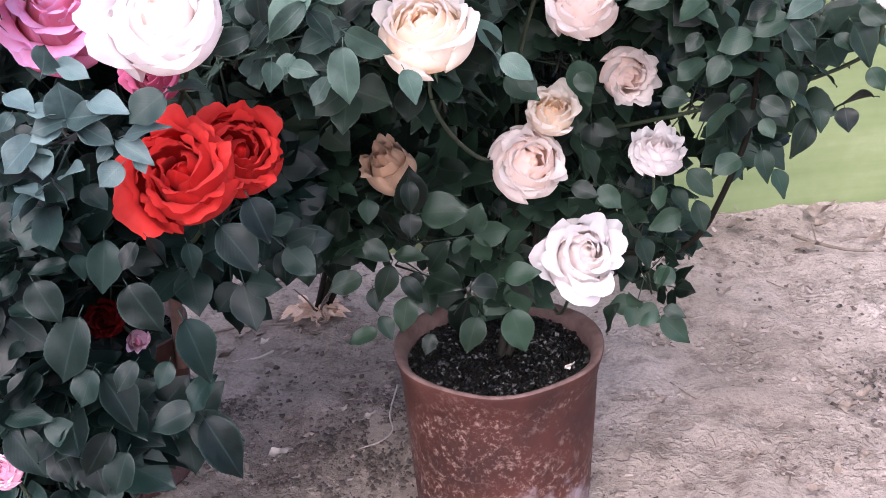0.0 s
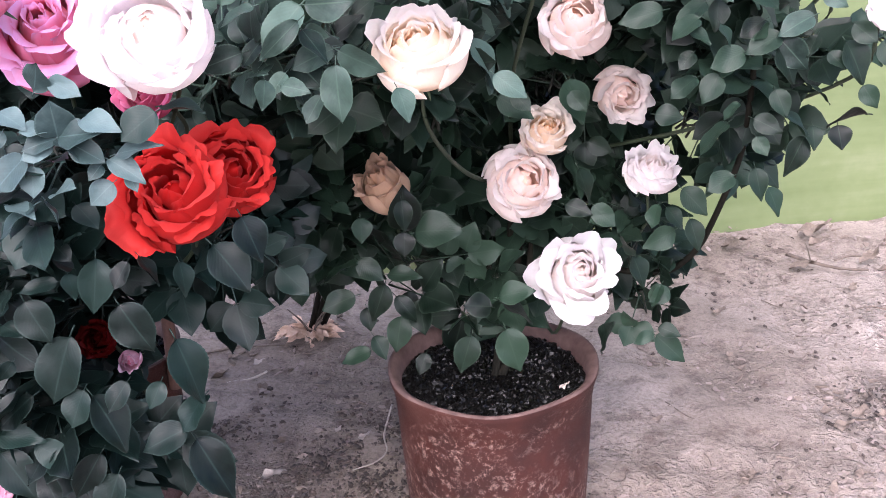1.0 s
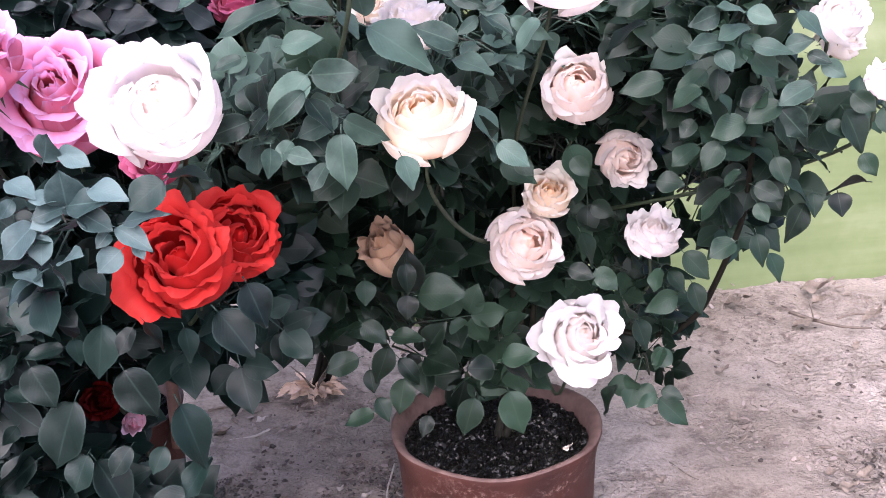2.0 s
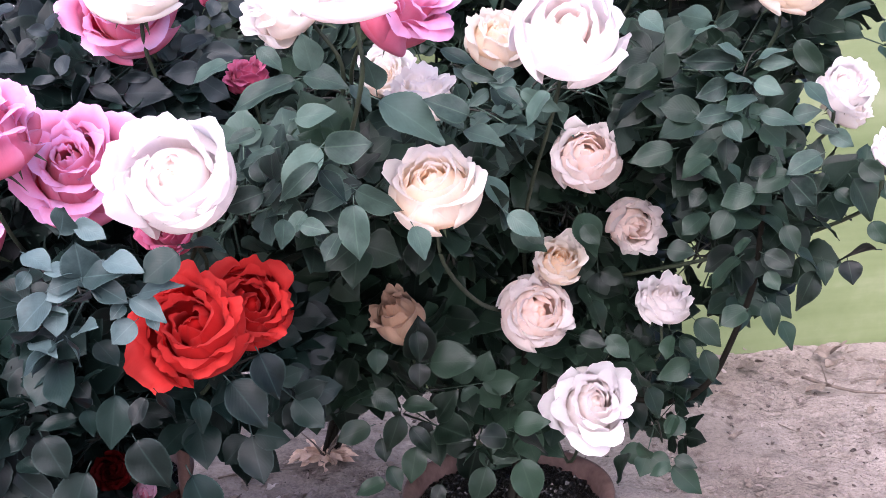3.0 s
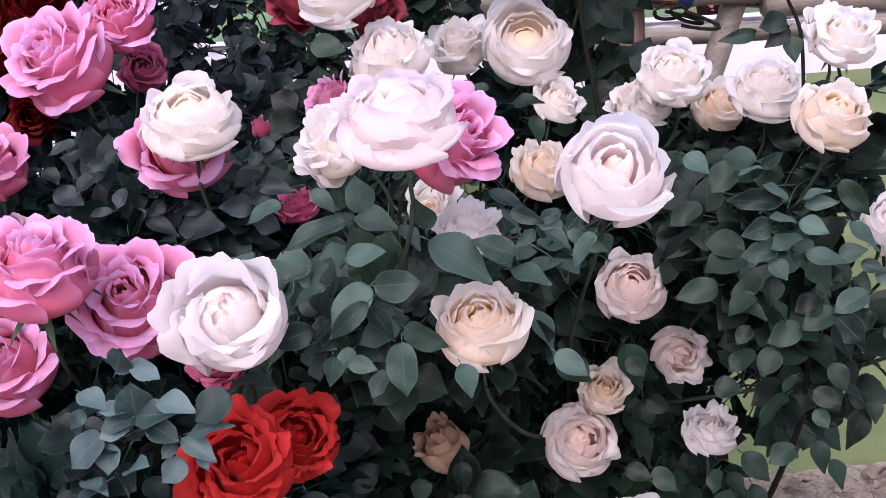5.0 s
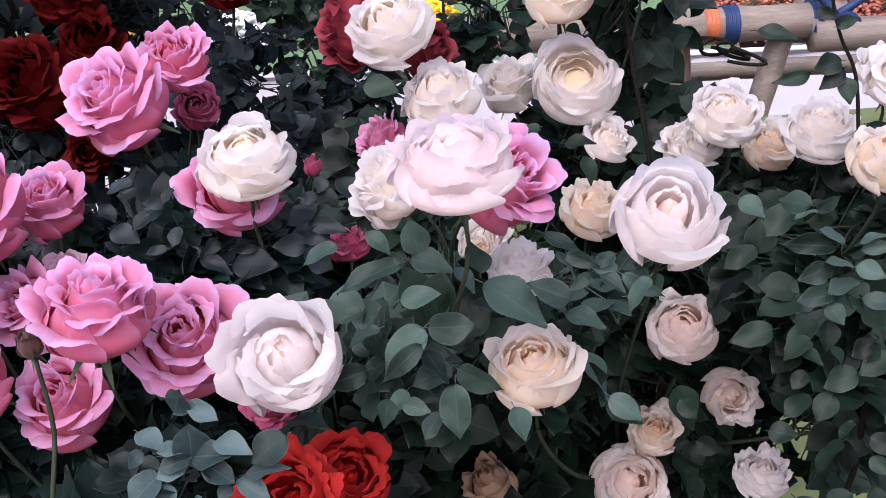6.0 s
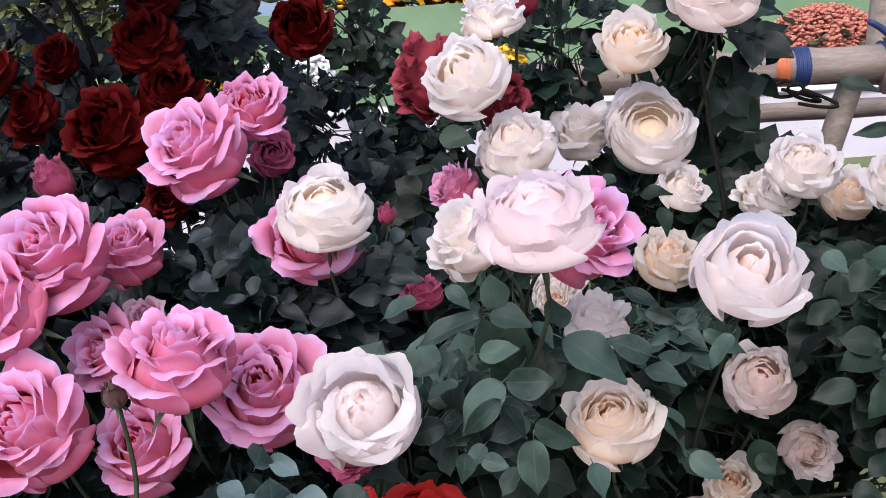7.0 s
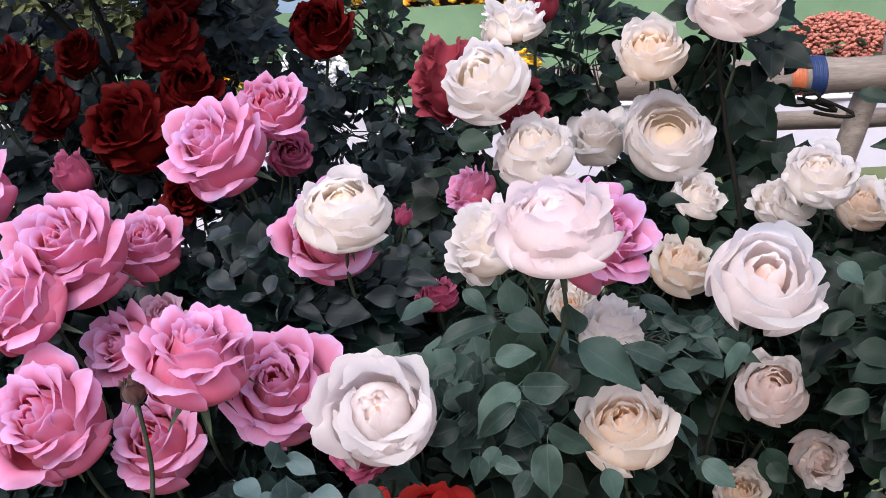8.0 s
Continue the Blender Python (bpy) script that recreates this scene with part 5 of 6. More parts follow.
rose(dark_bush, "darkred", (-0.424, 1.620, 1.175), 0.096, 10, 28, "ruffled", 28, "dark red rose in the shade")
rose(dark_bush, "darkred", (-0.588, 1.500, 0.959), 0.068, 0, 10, "full", 24, "dark red rose under pink ones")
rose(pink_bush, "pink", (-0.782, 1.300, 0.977), 0.121, -15, 37, "classic", 30, "bright pink rose with curled outer petals")
rose(pink_bush, "pink", (-0.873, 1.450, 1.058), 0.079, -10, 42, "full", 26, "pink rose, half hidden")
rose(pink_bush, "pink", (-0.748, 1.180, 0.723), 0.059, -10, 47, "full", 26, "pink rose near a red one")

clump(cream_bush, (0.022, 1.430, 0.349), (0.064, 0.080, 0.032), 2, 0.75)
clump(cream_bush, (-0.079, 1.410, 0.433), (0.072, 0.100, 0.055), 5, 0.92)
clump(cream_bush, (-0.170, 1.490, 0.518), (0.057, 0.100, 0.046), 5, 0.85)
clump(cream_bush, (0.048, 1.510, 0.402), (0.074, 0.080, 0.067), 5, 0.92)
clump(cream_bush, (-0.038, 1.570, 0.494), (0.105, 0.100, 0.083), 11, 0.90)
clump(cream_bush, (0.183, 1.530, 0.436), (0.081, 0.080, 0.067), 9, 0.85)
clump(cream_bush, (0.275, 1.510, 0.424), (0.040, 0.060, 0.059), 4, 0.75)
clump(cream_bush, (0.237, 1.450, 0.389), (0.032, 0.040, 0.032), 2, 0.70)
clump(cream_bush, (0.246, 1.430, 0.335), (0.036, 0.030, 0.014), 1, 0.60)
clump(cream_bush, (0.143, 1.500, 0.624), (0.108, 0.090, 0.087), 18, 0.95)
clump(cream_bush, (-0.095, 1.170, 0.725), (0.055, 0.060, 0.055), 10, 1.00)
clump(cream_bush, (0.002, 1.220, 0.676), (0.052, 0.060, 0.035), 6, 1.00)
clump(cream_bush, (0.345, 1.340, 0.689), (0.066, 0.090, 0.048), 8, 0.90)
clump(cream_bush, (0.434, 1.360, 0.698), (0.030, 0.070, 0.030), 3, 0.85)
clump(cream_bush, (0.291, 1.520, 0.662), (0.028, 0.060, 0.048), 5, 0.80)
clump(cream_bush, (0.326, 1.440, 0.581), (0.034, 0.050, 0.027), 4, 0.85)
clump(pink_bush, (-0.335, 1.050, 0.711), (0.060, 0.060, 0.040), 15, 0.80)
clump(pink_bush, (-0.416, 1.100, 0.548), (0.061, 0.080, 0.061), 18, 1.00)
clump(pink_bush, (-0.409, 1.100, 0.439), (0.055, 0.070, 0.046), 13, 1.05)
clump(pink_bush, (-0.452, 1.080, 0.365), (0.053, 0.060, 0.047), 9, 1.10)
clump(pink_bush, (-0.363, 1.120, 0.381), (0.027, 0.050, 0.024), 4, 1.00)
clump(pink_bush, (-0.381, 1.200, 0.500), (0.052, 0.090, 0.049), 15, 1.00)
clump(pink_bush, (-0.236, 1.220, 0.548), (0.049, 0.080, 0.018), 5, 0.90)
clump(white_bush, (-0.110, 1.130, 0.857), (0.079, 0.060, 0.042), 18, 1.05)
clump(white_bush, (-0.207, 1.140, 0.743), (0.033, 0.050, 0.038), 7, 1.00)
clump(white_bush, (0.028, 1.230, 0.821), (0.075, 0.070, 0.046), 14, 1.00)
clump(white_bush, (0.149, 1.320, 0.830), (0.068, 0.070, 0.043), 12, 0.95)
clump(cream_bush, (0.333, 1.360, 0.818), (0.091, 0.100, 0.067), 17, 0.95)
clump(cream_bush, (0.282, 1.560, 0.794), (0.057, 0.080, 0.085), 11, 0.90)
clump(pink_bush, (-0.359, 1.360, 0.842), (0.124, 0.090, 0.065), 34, 0.80)
clump(pink_bush, (-0.516, 1.450, 0.870), (0.084, 0.100, 0.063), 18, 0.80)
clump(dark_bush, (-0.293, 1.550, 0.919), (0.059, 0.100, 0.066), 12, 0.70)
clump(dark_bush, (-0.503, 1.420, 0.853), (0.100, 0.100, 0.079), 22, 0.80)
clump(dark_bush, (-0.434, 1.750, 1.129), (0.077, 0.120, 0.103), 6, 0.50)
clump(dark_bush, (-0.727, 1.550, 1.001), (0.158, 0.100, 0.047), 20, 0.85)
clump(dark_bush, (-0.985, 1.850, 1.178), (0.086, 0.100, 0.038), 4, 0.80)
clump(dark_bush, (-0.956, 1.950, 1.257), (0.130, 0.100, 0.050), 3, 0.70)
clump(dark_bush, (-0.592, 1.750, 1.172), (0.104, 0.120, 0.096), 10, 0.65)
clump(dark_bush, (-0.760, 1.800, 1.074), (0.183, 0.120, 0.101), 18, 0.85)
clump(back_bush, (-0.068, 1.700, 1.141), (0.072, 0.100, 0.072), 8, 0.80)
clump(back_bush, (0.113, 1.520, 1.145), (0.034, 0.050, 0.024), 5, 0.90)
clump(back_bush, (0.145, 1.660, 1.082), (0.019, 0.050, 0.027), 3, 0.75)
clump(back_bush, (-0.308, 1.850, 0.989), (0.081, 0.120, 0.109), 7, 0.50)
clump(back_bush, (0.047, 1.620, 0.914), (0.084, 0.080, 0.046), 12, 0.85)
clump(back_bush, (-0.209, 1.500, 0.877), (0.109, 0.100, 0.073), 20, 0.90)
clump(back_bush, (0.179, 1.450, 0.916), (0.046, 0.080, 0.027), 5, 0.80)
clump(back_bush, (0.182, 1.550, 0.838), (0.086, 0.080, 0.043), 13, 0.85)
clump(back_bush, (-0.005, 1.450, 0.824), (0.069, 0.060, 0.034), 9, 0.80)
clump(back_bush, (-0.118, 1.640, 0.507), (0.110, 0.080, 0.090), 13, 0.90)
clump(back_bush, (0.084, 1.640, 0.488), (0.150, 0.080, 0.100), 15, 0.90)
clump(back_bush, (0.230, 1.660, 0.554), (0.065, 0.080, 0.089), 9, 0.90)
clump(dark_bush, (-0.244, 1.600, 0.813), (0.153, 0.100, 0.100), 24, 0.90)
clump(dark_bush, (-0.358, 1.500, 0.525), (0.090, 0.100, 0.067), 12, 0.90)
clump(pink_bush, (-0.514, 1.280, 0.379), (0.075, 0.080, 0.122), 18, 0.95)
# Foliage added at and above the view's top edge to shade the dark reds.
clump(dark_bush, (-0.927, 1.750, 1.391), (0.230, 0.250, 0.062), 10, 1.00)
clump(dark_bush, (-0.649, 1.550, 1.401), (0.197, 0.250, 0.061), 11, 1.00)
clump(back_bush, (-0.405, 1.800, 1.206), (0.079, 0.100, 0.070), 7, 0.58)
clump(back_bush, (-0.351, 1.800, 1.055), (0.062, 0.100, 0.079), 5, 0.47)
clump(dark_bush, (-0.487, 1.800, 1.053), (0.054, 0.100, 0.080), 4, 0.47)
clump(dark_bush, (-0.667, 1.850, 1.261), (0.092, 0.120, 0.046), 6, 0.90)
clump(pink_bush, (-0.690, 1.260, 0.677), (0.106, 0.080, 0.060), 16, 0.90)
clump(pink_bush, (-0.579, 1.300, 0.699), (0.108, 0.080, 0.061), 16, 0.90)
clump(pink_bush, (-0.801, 1.360, 0.796), (0.100, 0.080, 0.086), 18, 0.90)
clump(pink_bush, (-0.518, 1.320, 0.749), (0.108, 0.080, 0.067), 16, 0.90)
clump(far_bush, (-1.250, 2.550, 1.500), (0.170, 0.150, 0.110), 16, 1.10)
clump(far_bush, (-0.930, 2.550, 1.480), (0.170, 0.150, 0.110), 16, 1.10)
clump(far_bush, (-0.640, 2.550, 1.520), (0.160, 0.150, 0.090), 13, 1.10)
clump(far_bush, (-1.520, 2.550, 1.500), (0.150, 0.150, 0.110), 10, 1.10)
clump(far_bush, (-1.259, 2.500, 1.309), (0.143, 0.150, 0.104), 14, 1.00)
clump(far_bush, (-1.079, 2.500, 1.310), (0.115, 0.120, 0.077), 8, 1.00)
clump(far_bush, (-1.443, 2.500, 1.307), (0.105, 0.120, 0.105), 8, 1.00)
clump(cream_bush, (0.430, 1.420, 0.855), (0.032, 0.060, 0.032), 4, 0.85)
clump(cream_bush, (0.441, 1.480, 0.938), (0.033, 0.060, 0.026), 4, 0.80)
clump(dark_bush, (-0.880, 1.520, 0.937), (0.103, 0.100, 0.087), 16, 0.85)
clump(dark_bush, (-0.778, 1.400, 0.787), (0.110, 0.100, 0.088), 22, 0.85)
clump(dark_bush, (-0.808, 1.350, 0.681), (0.086, 0.100, 0.072), 14, 0.90)
clump(dark_bush, (-1.018, 1.750, 1.087), (0.091, 0.120, 0.073), 9, 0.90)
clump(dark_bush, (-0.719, 1.500, 0.826), (0.109, 0.100, 0.086), 16, 0.85)
clump(dark_bush, (-0.522, 1.700, 0.922), (0.119, 0.100, 0.085), 16, 0.75)
clump(cream_bush, (0.152, 1.600, 0.944), (0.060, 0.050, 0.035), 6, 0.85)
clump(cream_bush, (0.290, 1.600, 0.854), (0.060, 0.050, 0.035), 7, 0.85)
clump(cream_bush, (0.356, 1.600, 0.840), (0.060, 0.050, 0.035), 8, 0.85)
clump(cream_bush, (0.239, 1.600, 0.853), (0.060, 0.050, 0.035), 6, 0.85)
clump(white_bush, (-0.254, 1.330, 0.667), (0.060, 0.050, 0.036), 9, 0.90)
clump(cream_bush, (-0.206, 1.480, 0.464), (0.060, 0.050, 0.036), 9, 0.90)
clump(cream_bush, (-0.159, 1.450, 0.552), (0.060, 0.050, 0.036), 9, 0.90)
clump(pink_bush, (-0.243, 1.300, 0.558), (0.060, 0.050, 0.034), 5, 0.90)
clump(cream_bush, (-0.203, 1.420, 0.538), (0.060, 0.050, 0.034), 6, 0.90)
clump(cream_bush, (-0.153, 1.460, 0.506), (0.060, 0.050, 0.034), 6, 0.90)
clump(dark_bush, (-0.338, 1.750, 0.961), (0.060, 0.050, 0.034), 6, 0.65)
clump(dark_bush, (-0.268, 1.800, 0.997), (0.060, 0.050, 0.034), 6, 0.65)
clump(dark_bush, (-0.403, 1.700, 1.023), (0.060, 0.050, 0.034), 5, 0.65)
clump(dark_bush, (-0.327, 1.600, 0.908), (0.060, 0.050, 0.034), 7, 0.70)
cane(dark_bush, [(-0.766, 1.780, 0.901), (-0.806, 1.780, 1.113), (-0.884, 1.780, 1.207), (-0.946, 1.780, 1.282), (-0.988, 1.780, 1.347)], 0.007, 0.004)
cane(dark_bush, [(-0.766, 1.800, 0.889), (-0.801, 1.800, 1.103), (-0.826, 1.800, 1.204), (-0.862, 1.800, 1.287), (-0.890, 1.800, 1.360)], 0.006, 0.004)
cane(back_bush, [(-0.398, 1.780, 0.765), (-0.393, 1.780, 0.997), (-0.390, 1.780, 1.153), (-0.377, 1.780, 1.287)], 0.006, 0.004)
cane(back_bush, [(0.157, 1.720, 0.768), (0.133, 1.720, 0.956), (0.120, 1.720, 1.076), (0.115, 1.720, 1.170)], 0.006, 0.004)
cane(dark_bush, [(-0.476, 1.700, 1.089), (-0.562, 1.700, 1.108), (-0.623, 1.700, 1.123), (-0.668, 1.700, 1.115)], 0.003, 0.002)

blade(cream_bush, (0.059, 1.330, 0.660), (0.099, 1.318, 0.636))
blade(cream_bush, (0.137, 1.330, 0.675), (0.157, 1.318, 0.626))
blade(cream_bush, (-0.046, 1.330, 0.502), (0.012, 1.318, 0.510))
blade(cream_bush, (-0.055, 1.330, 0.503), (-0.053, 1.318, 0.559))
blade(cream_bush, (-0.063, 1.330, 0.545), (-0.087, 1.318, 0.564))
blade(cream_bush, (-0.110, 1.300, 0.478), (-0.157, 1.288, 0.462))
blade(cream_bush, (-0.110, 1.300, 0.480), (-0.081, 1.288, 0.458), "", 0.9)
blade(cream_bush, (-0.077, 1.300, 0.461), (-0.037, 1.288, 0.464), "", 0.75)
blade(cream_bush, (-0.081, 1.300, 0.448), (-0.097, 1.288, 0.404), "", 0.8)
blade(cream_bush, (-0.069, 1.300, 0.432), (-0.043, 1.288, 0.401), "", 0.8)
blade(cream_bush, (-0.042, 1.300, 0.512), (0.012, 1.288, 0.521))
blade(cream_bush, (-0.054, 1.300, 0.513), (-0.055, 1.288, 0.486), "", 1.2)
blade(cream_bush, (-0.103, 1.300, 0.533), (-0.101, 1.288, 0.506), "", 1.3)
blade(cream_bush, (-0.055, 1.300, 0.553), (-0.052, 1.288, 0.517), "", 0.8)
blade(cream_bush, (-0.064, 1.300, 0.406), (-0.073, 1.288, 0.362))
blade(cream_bush, (-0.105, 1.300, 0.419), (-0.100, 1.288, 0.393))
blade(cream_bush, (-0.099, 1.300, 0.381), (-0.083, 1.288, 0.356), "", 0.9)
blade(cream_bush, (-0.104, 1.300, 0.362), (-0.140, 1.288, 0.353), "", 0.9)
blade(cream_bush, (-0.037, 1.300, 0.355), (-0.047, 1.288, 0.331))
blade(cream_bush, (0.043, 1.300, 0.413), (0.011, 1.288, 0.423), "", 1.2)
blade(cream_bush, (0.056, 1.300, 0.386), (0.026, 1.288, 0.401), "", 0.9)
blade(cream_bush, (0.012, 1.300, 0.403), (-0.012, 1.288, 0.389))
blade(cream_bush, (0.018, 1.300, 0.376), (0.003, 1.288, 0.331))
blade(cream_bush, (0.059, 1.300, 0.383), (0.076, 1.288, 0.328), "", 0.95)
blade(cream_bush, (0.052, 1.300, 0.426), (0.093, 1.288, 0.440))
blade(cream_bush, (0.053, 1.300, 0.420), (0.094, 1.288, 0.401))
blade(cream_bush, (0.053, 1.300, 0.464), (0.081, 1.288, 0.489))
blade(cream_bush, (-0.117, 1.300, 0.435), (-0.157, 1.288, 0.424))
blade(cream_bush, (-0.177, 1.300, 0.474), (-0.211, 1.288, 0.448), "", 1.2)
blade(cream_bush, (-0.153, 1.300, 0.519), (-0.167, 1.288, 0.493))
blade(cream_bush, (-0.134, 1.300, 0.550), (-0.112, 1.288, 0.545))
blade(cream_bush, (-0.130, 1.300, 0.522), (-0.145, 1.288, 0.485))
blade(cream_bush, (-0.229, 1.300, 0.454), (-0.235, 1.288, 0.434))
blade(cream_bush, (0.263, 1.300, 0.551), (0.292, 1.288, 0.522))
blade(cream_bush, (0.273, 1.300, 0.514), (0.285, 1.288, 0.478), "", 0.9)
blade(cream_bush, (0.246, 1.300, 0.529), (0.265, 1.288, 0.507))
blade(cream_bush, (0.257, 1.300, 0.501), (0.220, 1.288, 0.483))
blade(cream_bush, (0.195, 1.300, 0.496), (0.210, 1.288, 0.472))
blade(cream_bush, (0.237, 1.300, 0.533), (0.226, 1.288, 0.509))
blade(cream_bush, (0.209, 1.300, 0.471), (0.224, 1.288, 0.436), "", 1.1)
blade(cream_bush, (0.243, 1.300, 0.433), (0.228, 1.288, 0.410))
blade(cream_bush, (0.253, 1.300, 0.425), (0.228, 1.288, 0.417))
blade(cream_bush, (0.174, 1.300, 0.350), (0.179, 1.288, 0.394), "", 0.9)
blade(cream_bush, (0.235, 1.300, 0.370), (0.210, 1.288, 0.362), "", 0.8)
blade(cream_bush, (0.238, 1.300, 0.366), (0.274, 1.288, 0.334), "", 0.8)
blade(cream_bush, (0.241, 1.300, 0.377), (0.266, 1.288, 0.371), "", 0.9)
blade(cream_bush, (0.211, 1.300, 0.379), (0.197, 1.288, 0.404), "", 0.9)
blade(cream_bush, (0.163, 1.300, 0.536), (0.187, 1.288, 0.512))
blade(cream_bush, (0.146, 1.300, 0.581), (0.161, 1.288, 0.541), "", 0.9)
blade(cream_bush, (0.137, 1.300, 0.669), (0.154, 1.288, 0.649))
blade(cream_bush, (0.131, 1.300, 0.538), (0.161, 1.288, 0.530))
blade(cream_bush, (0.075, 1.300, 0.672), (0.093, 1.288, 0.652))
blade(cream_bush, (0.327, 1.180, 0.736), (0.344, 1.168, 0.702), "", 1.1)
blade(cream_bush, (0.328, 1.180, 0.747), (0.292, 1.168, 0.735), "", 0.9)
blade(cream_bush, (0.270, 1.180, 0.711), (0.253, 1.168, 0.686))
blade(cream_bush, (0.249, 1.180, 0.709), (0.220, 1.168, 0.694), "", 0.9)
blade(cream_bush, (0.281, 1.180, 0.662), (0.248, 1.168, 0.634))
blade(cream_bush, (0.209, 1.180, 0.674), (0.235, 1.168, 0.673), "", 1.1)
blade(cream_bush, (0.306, 1.180, 0.665), (0.333, 1.168, 0.653))
blade(cream_bush, (0.333, 1.180, 0.671), (0.362, 1.168, 0.652), "", 0.8)
blade(cream_bush, (0.359, 1.180, 0.697), (0.378, 1.168, 0.680))
blade(cream_bush, (0.358, 1.180, 0.644), (0.338, 1.168, 0.606), "", 0.9)
blade(cream_bush, (0.365, 1.180, 0.655), (0.367, 1.168, 0.633))
blade(cream_bush, (0.390, 1.180, 0.654), (0.393, 1.168, 0.632), "", 1.3)
blade(cream_bush, (0.417, 1.180, 0.664), (0.373, 1.168, 0.664), "", 0.7)
blade(cream_bush, (0.311, 1.180, 0.614), (0.317, 1.168, 0.581), "", 0.9)
blade(cream_bush, (0.325, 1.180, 0.592), (0.338, 1.168, 0.565))
blade(cream_bush, (0.310, 1.180, 0.646), (0.319, 1.168, 0.629))
blade(cream_bush, (0.290, 1.180, 0.606), (0.261, 1.168, 0.596))
blade(cream_bush, (0.294, 1.180, 0.732), (0.259, 1.168, 0.721))
blade(cream_bush, (0.249, 1.180, 0.767), (0.220, 1.168, 0.752))
blade(cream_bush, (0.390, 1.180, 0.738), (0.412, 1.168, 0.699), "", 0.9)
blade(cream_bush, (0.397, 1.180, 0.754), (0.417, 1.168, 0.737))
blade(cream_bush, (0.326, 1.180, 0.694), (0.336, 1.168, 0.667), "", 0.9)
blade(cream_bush, (0.316, 1.180, 0.758), (0.301, 1.168, 0.745))
blade(cream_bush, (0.270, 1.180, 0.760), (0.279, 1.168, 0.741))
blade(cream_bush, (0.245, 1.180, 0.734), (0.229, 1.168, 0.721))
blade(cream_bush, (0.363, 1.180, 0.745), (0.350, 1.168, 0.727))
blade(cream_bush, (0.375, 1.180, 0.728), (0.389, 1.168, 0.714))
blade(cream_bush, (0.411, 1.180, 0.693), (0.423, 1.168, 0.673))
blade(cream_bush, (0.291, 1.180, 0.682), (0.273, 1.168, 0.669), "", 0.9)
blade(cream_bush, (0.238, 1.180, 0.756), (0.260, 1.168, 0.747), "", 0.9)
blade(pink_bush, (-0.374, 1.000, 0.582), (-0.354, 0.988, 0.545), "", 1.1)
blade(pink_bush, (-0.340, 1.000, 0.546), (-0.367, 0.988, 0.483), "", 0.80)
blade(pink_bush, (-0.291, 1.000, 0.575), (-0.265, 0.988, 0.531), "", 1.1)
blade(pink_bush, (-0.246, 1.000, 0.539), (-0.224, 0.988, 0.478), "", 0.8)
blade(pink_bush, (-0.228, 1.000, 0.480), (-0.253, 0.988, 0.450))
blade(pink_bush, (-0.249, 1.000, 0.446), (-0.292, 0.988, 0.431), "", 0.9)
blade(pink_bush, (-0.242, 1.000, 0.435), (-0.209, 0.988, 0.372), "", 0.75)
blade(pink_bush, (-0.330, 1.000, 0.485), (-0.298, 0.988, 0.433), "", 0.75)
blade(pink_bush, (-0.337, 1.000, 0.491), (-0.353, 0.988, 0.458))
blade(pink_bush, (-0.385, 1.000, 0.487), (-0.421, 0.988, 0.461))
blade(pink_bush, (-0.428, 1.000, 0.430), (-0.397, 0.988, 0.383), "", 0.95)
blade(pink_bush, (-0.431, 1.000, 0.446), (-0.379, 0.988, 0.450), "", 0.7)
blade(pink_bush, (-0.392, 1.000, 0.435), (-0.354, 0.988, 0.419), "", 0.9)
blade(pink_bush, (-0.333, 1.000, 0.423), (-0.361, 0.988, 0.380), "", 0.8)
blade(pink_bush, (-0.320, 1.000, 0.400), (-0.338, 0.988, 0.358), "", 0.9)
blade(pink_bush, (-0.391, 1.000, 0.403), (-0.379, 0.988, 0.373), "", 0.9)
blade(pink_bush, (-0.396, 1.000, 0.523), (-0.407, 0.988, 0.510), "", 1.1)
blade(pink_bush, (-0.331, 1.000, 0.607), (-0.323, 0.988, 0.587), "", 1.1)
blade(pink_bush, (-0.341, 1.000, 0.600), (-0.374, 0.988, 0.597), "", 0.7)
blade(pink_bush, (-0.325, 1.000, 0.612), (-0.336, 0.988, 0.626))
blade(pink_bush, (-0.304, 1.000, 0.620), (-0.309, 0.988, 0.571), "", 0.8)
blade(pink_bush, (-0.277, 1.000, 0.616), (-0.290, 0.988, 0.595), "", 0.9)
blade(pink_bush, (-0.384, 1.000, 0.593), (-0.401, 0.988, 0.575))
blade(pink_bush, (-0.296, 1.000, 0.498), (-0.315, 0.988, 0.473), "", 0.9)
blade(pink_bush, (-0.338, 1.000, 0.637), (-0.322, 0.988, 0.623))
blade(pink_bush, (-0.353, 1.000, 0.635), (-0.378, 0.988, 0.612))
blade(pink_bush, (-0.385, 1.000, 0.623), (-0.349, 0.988, 0.619), "", 0.9)
blade(pink_bush, (-0.398, 1.000, 0.560), (-0.377, 0.988, 0.554))
blade(pink_bush, (-0.266, 1.000, 0.621), (-0.247, 0.988, 0.598), "", 0.9)
blade(pink_bush, (-0.232, 1.000, 0.614), (-0.224, 0.988, 0.586), "", 0.9)
blade(pink_bush, (-0.201, 1.000, 0.628), (-0.169, 0.988, 0.589), "", 1.1)
blade(pink_bush, (-0.173, 1.000, 0.653), (-0.156, 0.988, 0.615))
blade(pink_bush, (-0.312, 1.000, 0.670), (-0.292, 0.988, 0.653))
blade(pink_bush, (-0.312, 1.000, 0.644), (-0.328, 0.988, 0.639))
blade(pink_bush, (-0.265, 1.000, 0.497), (-0.276, 0.988, 0.474), "", 0.9)
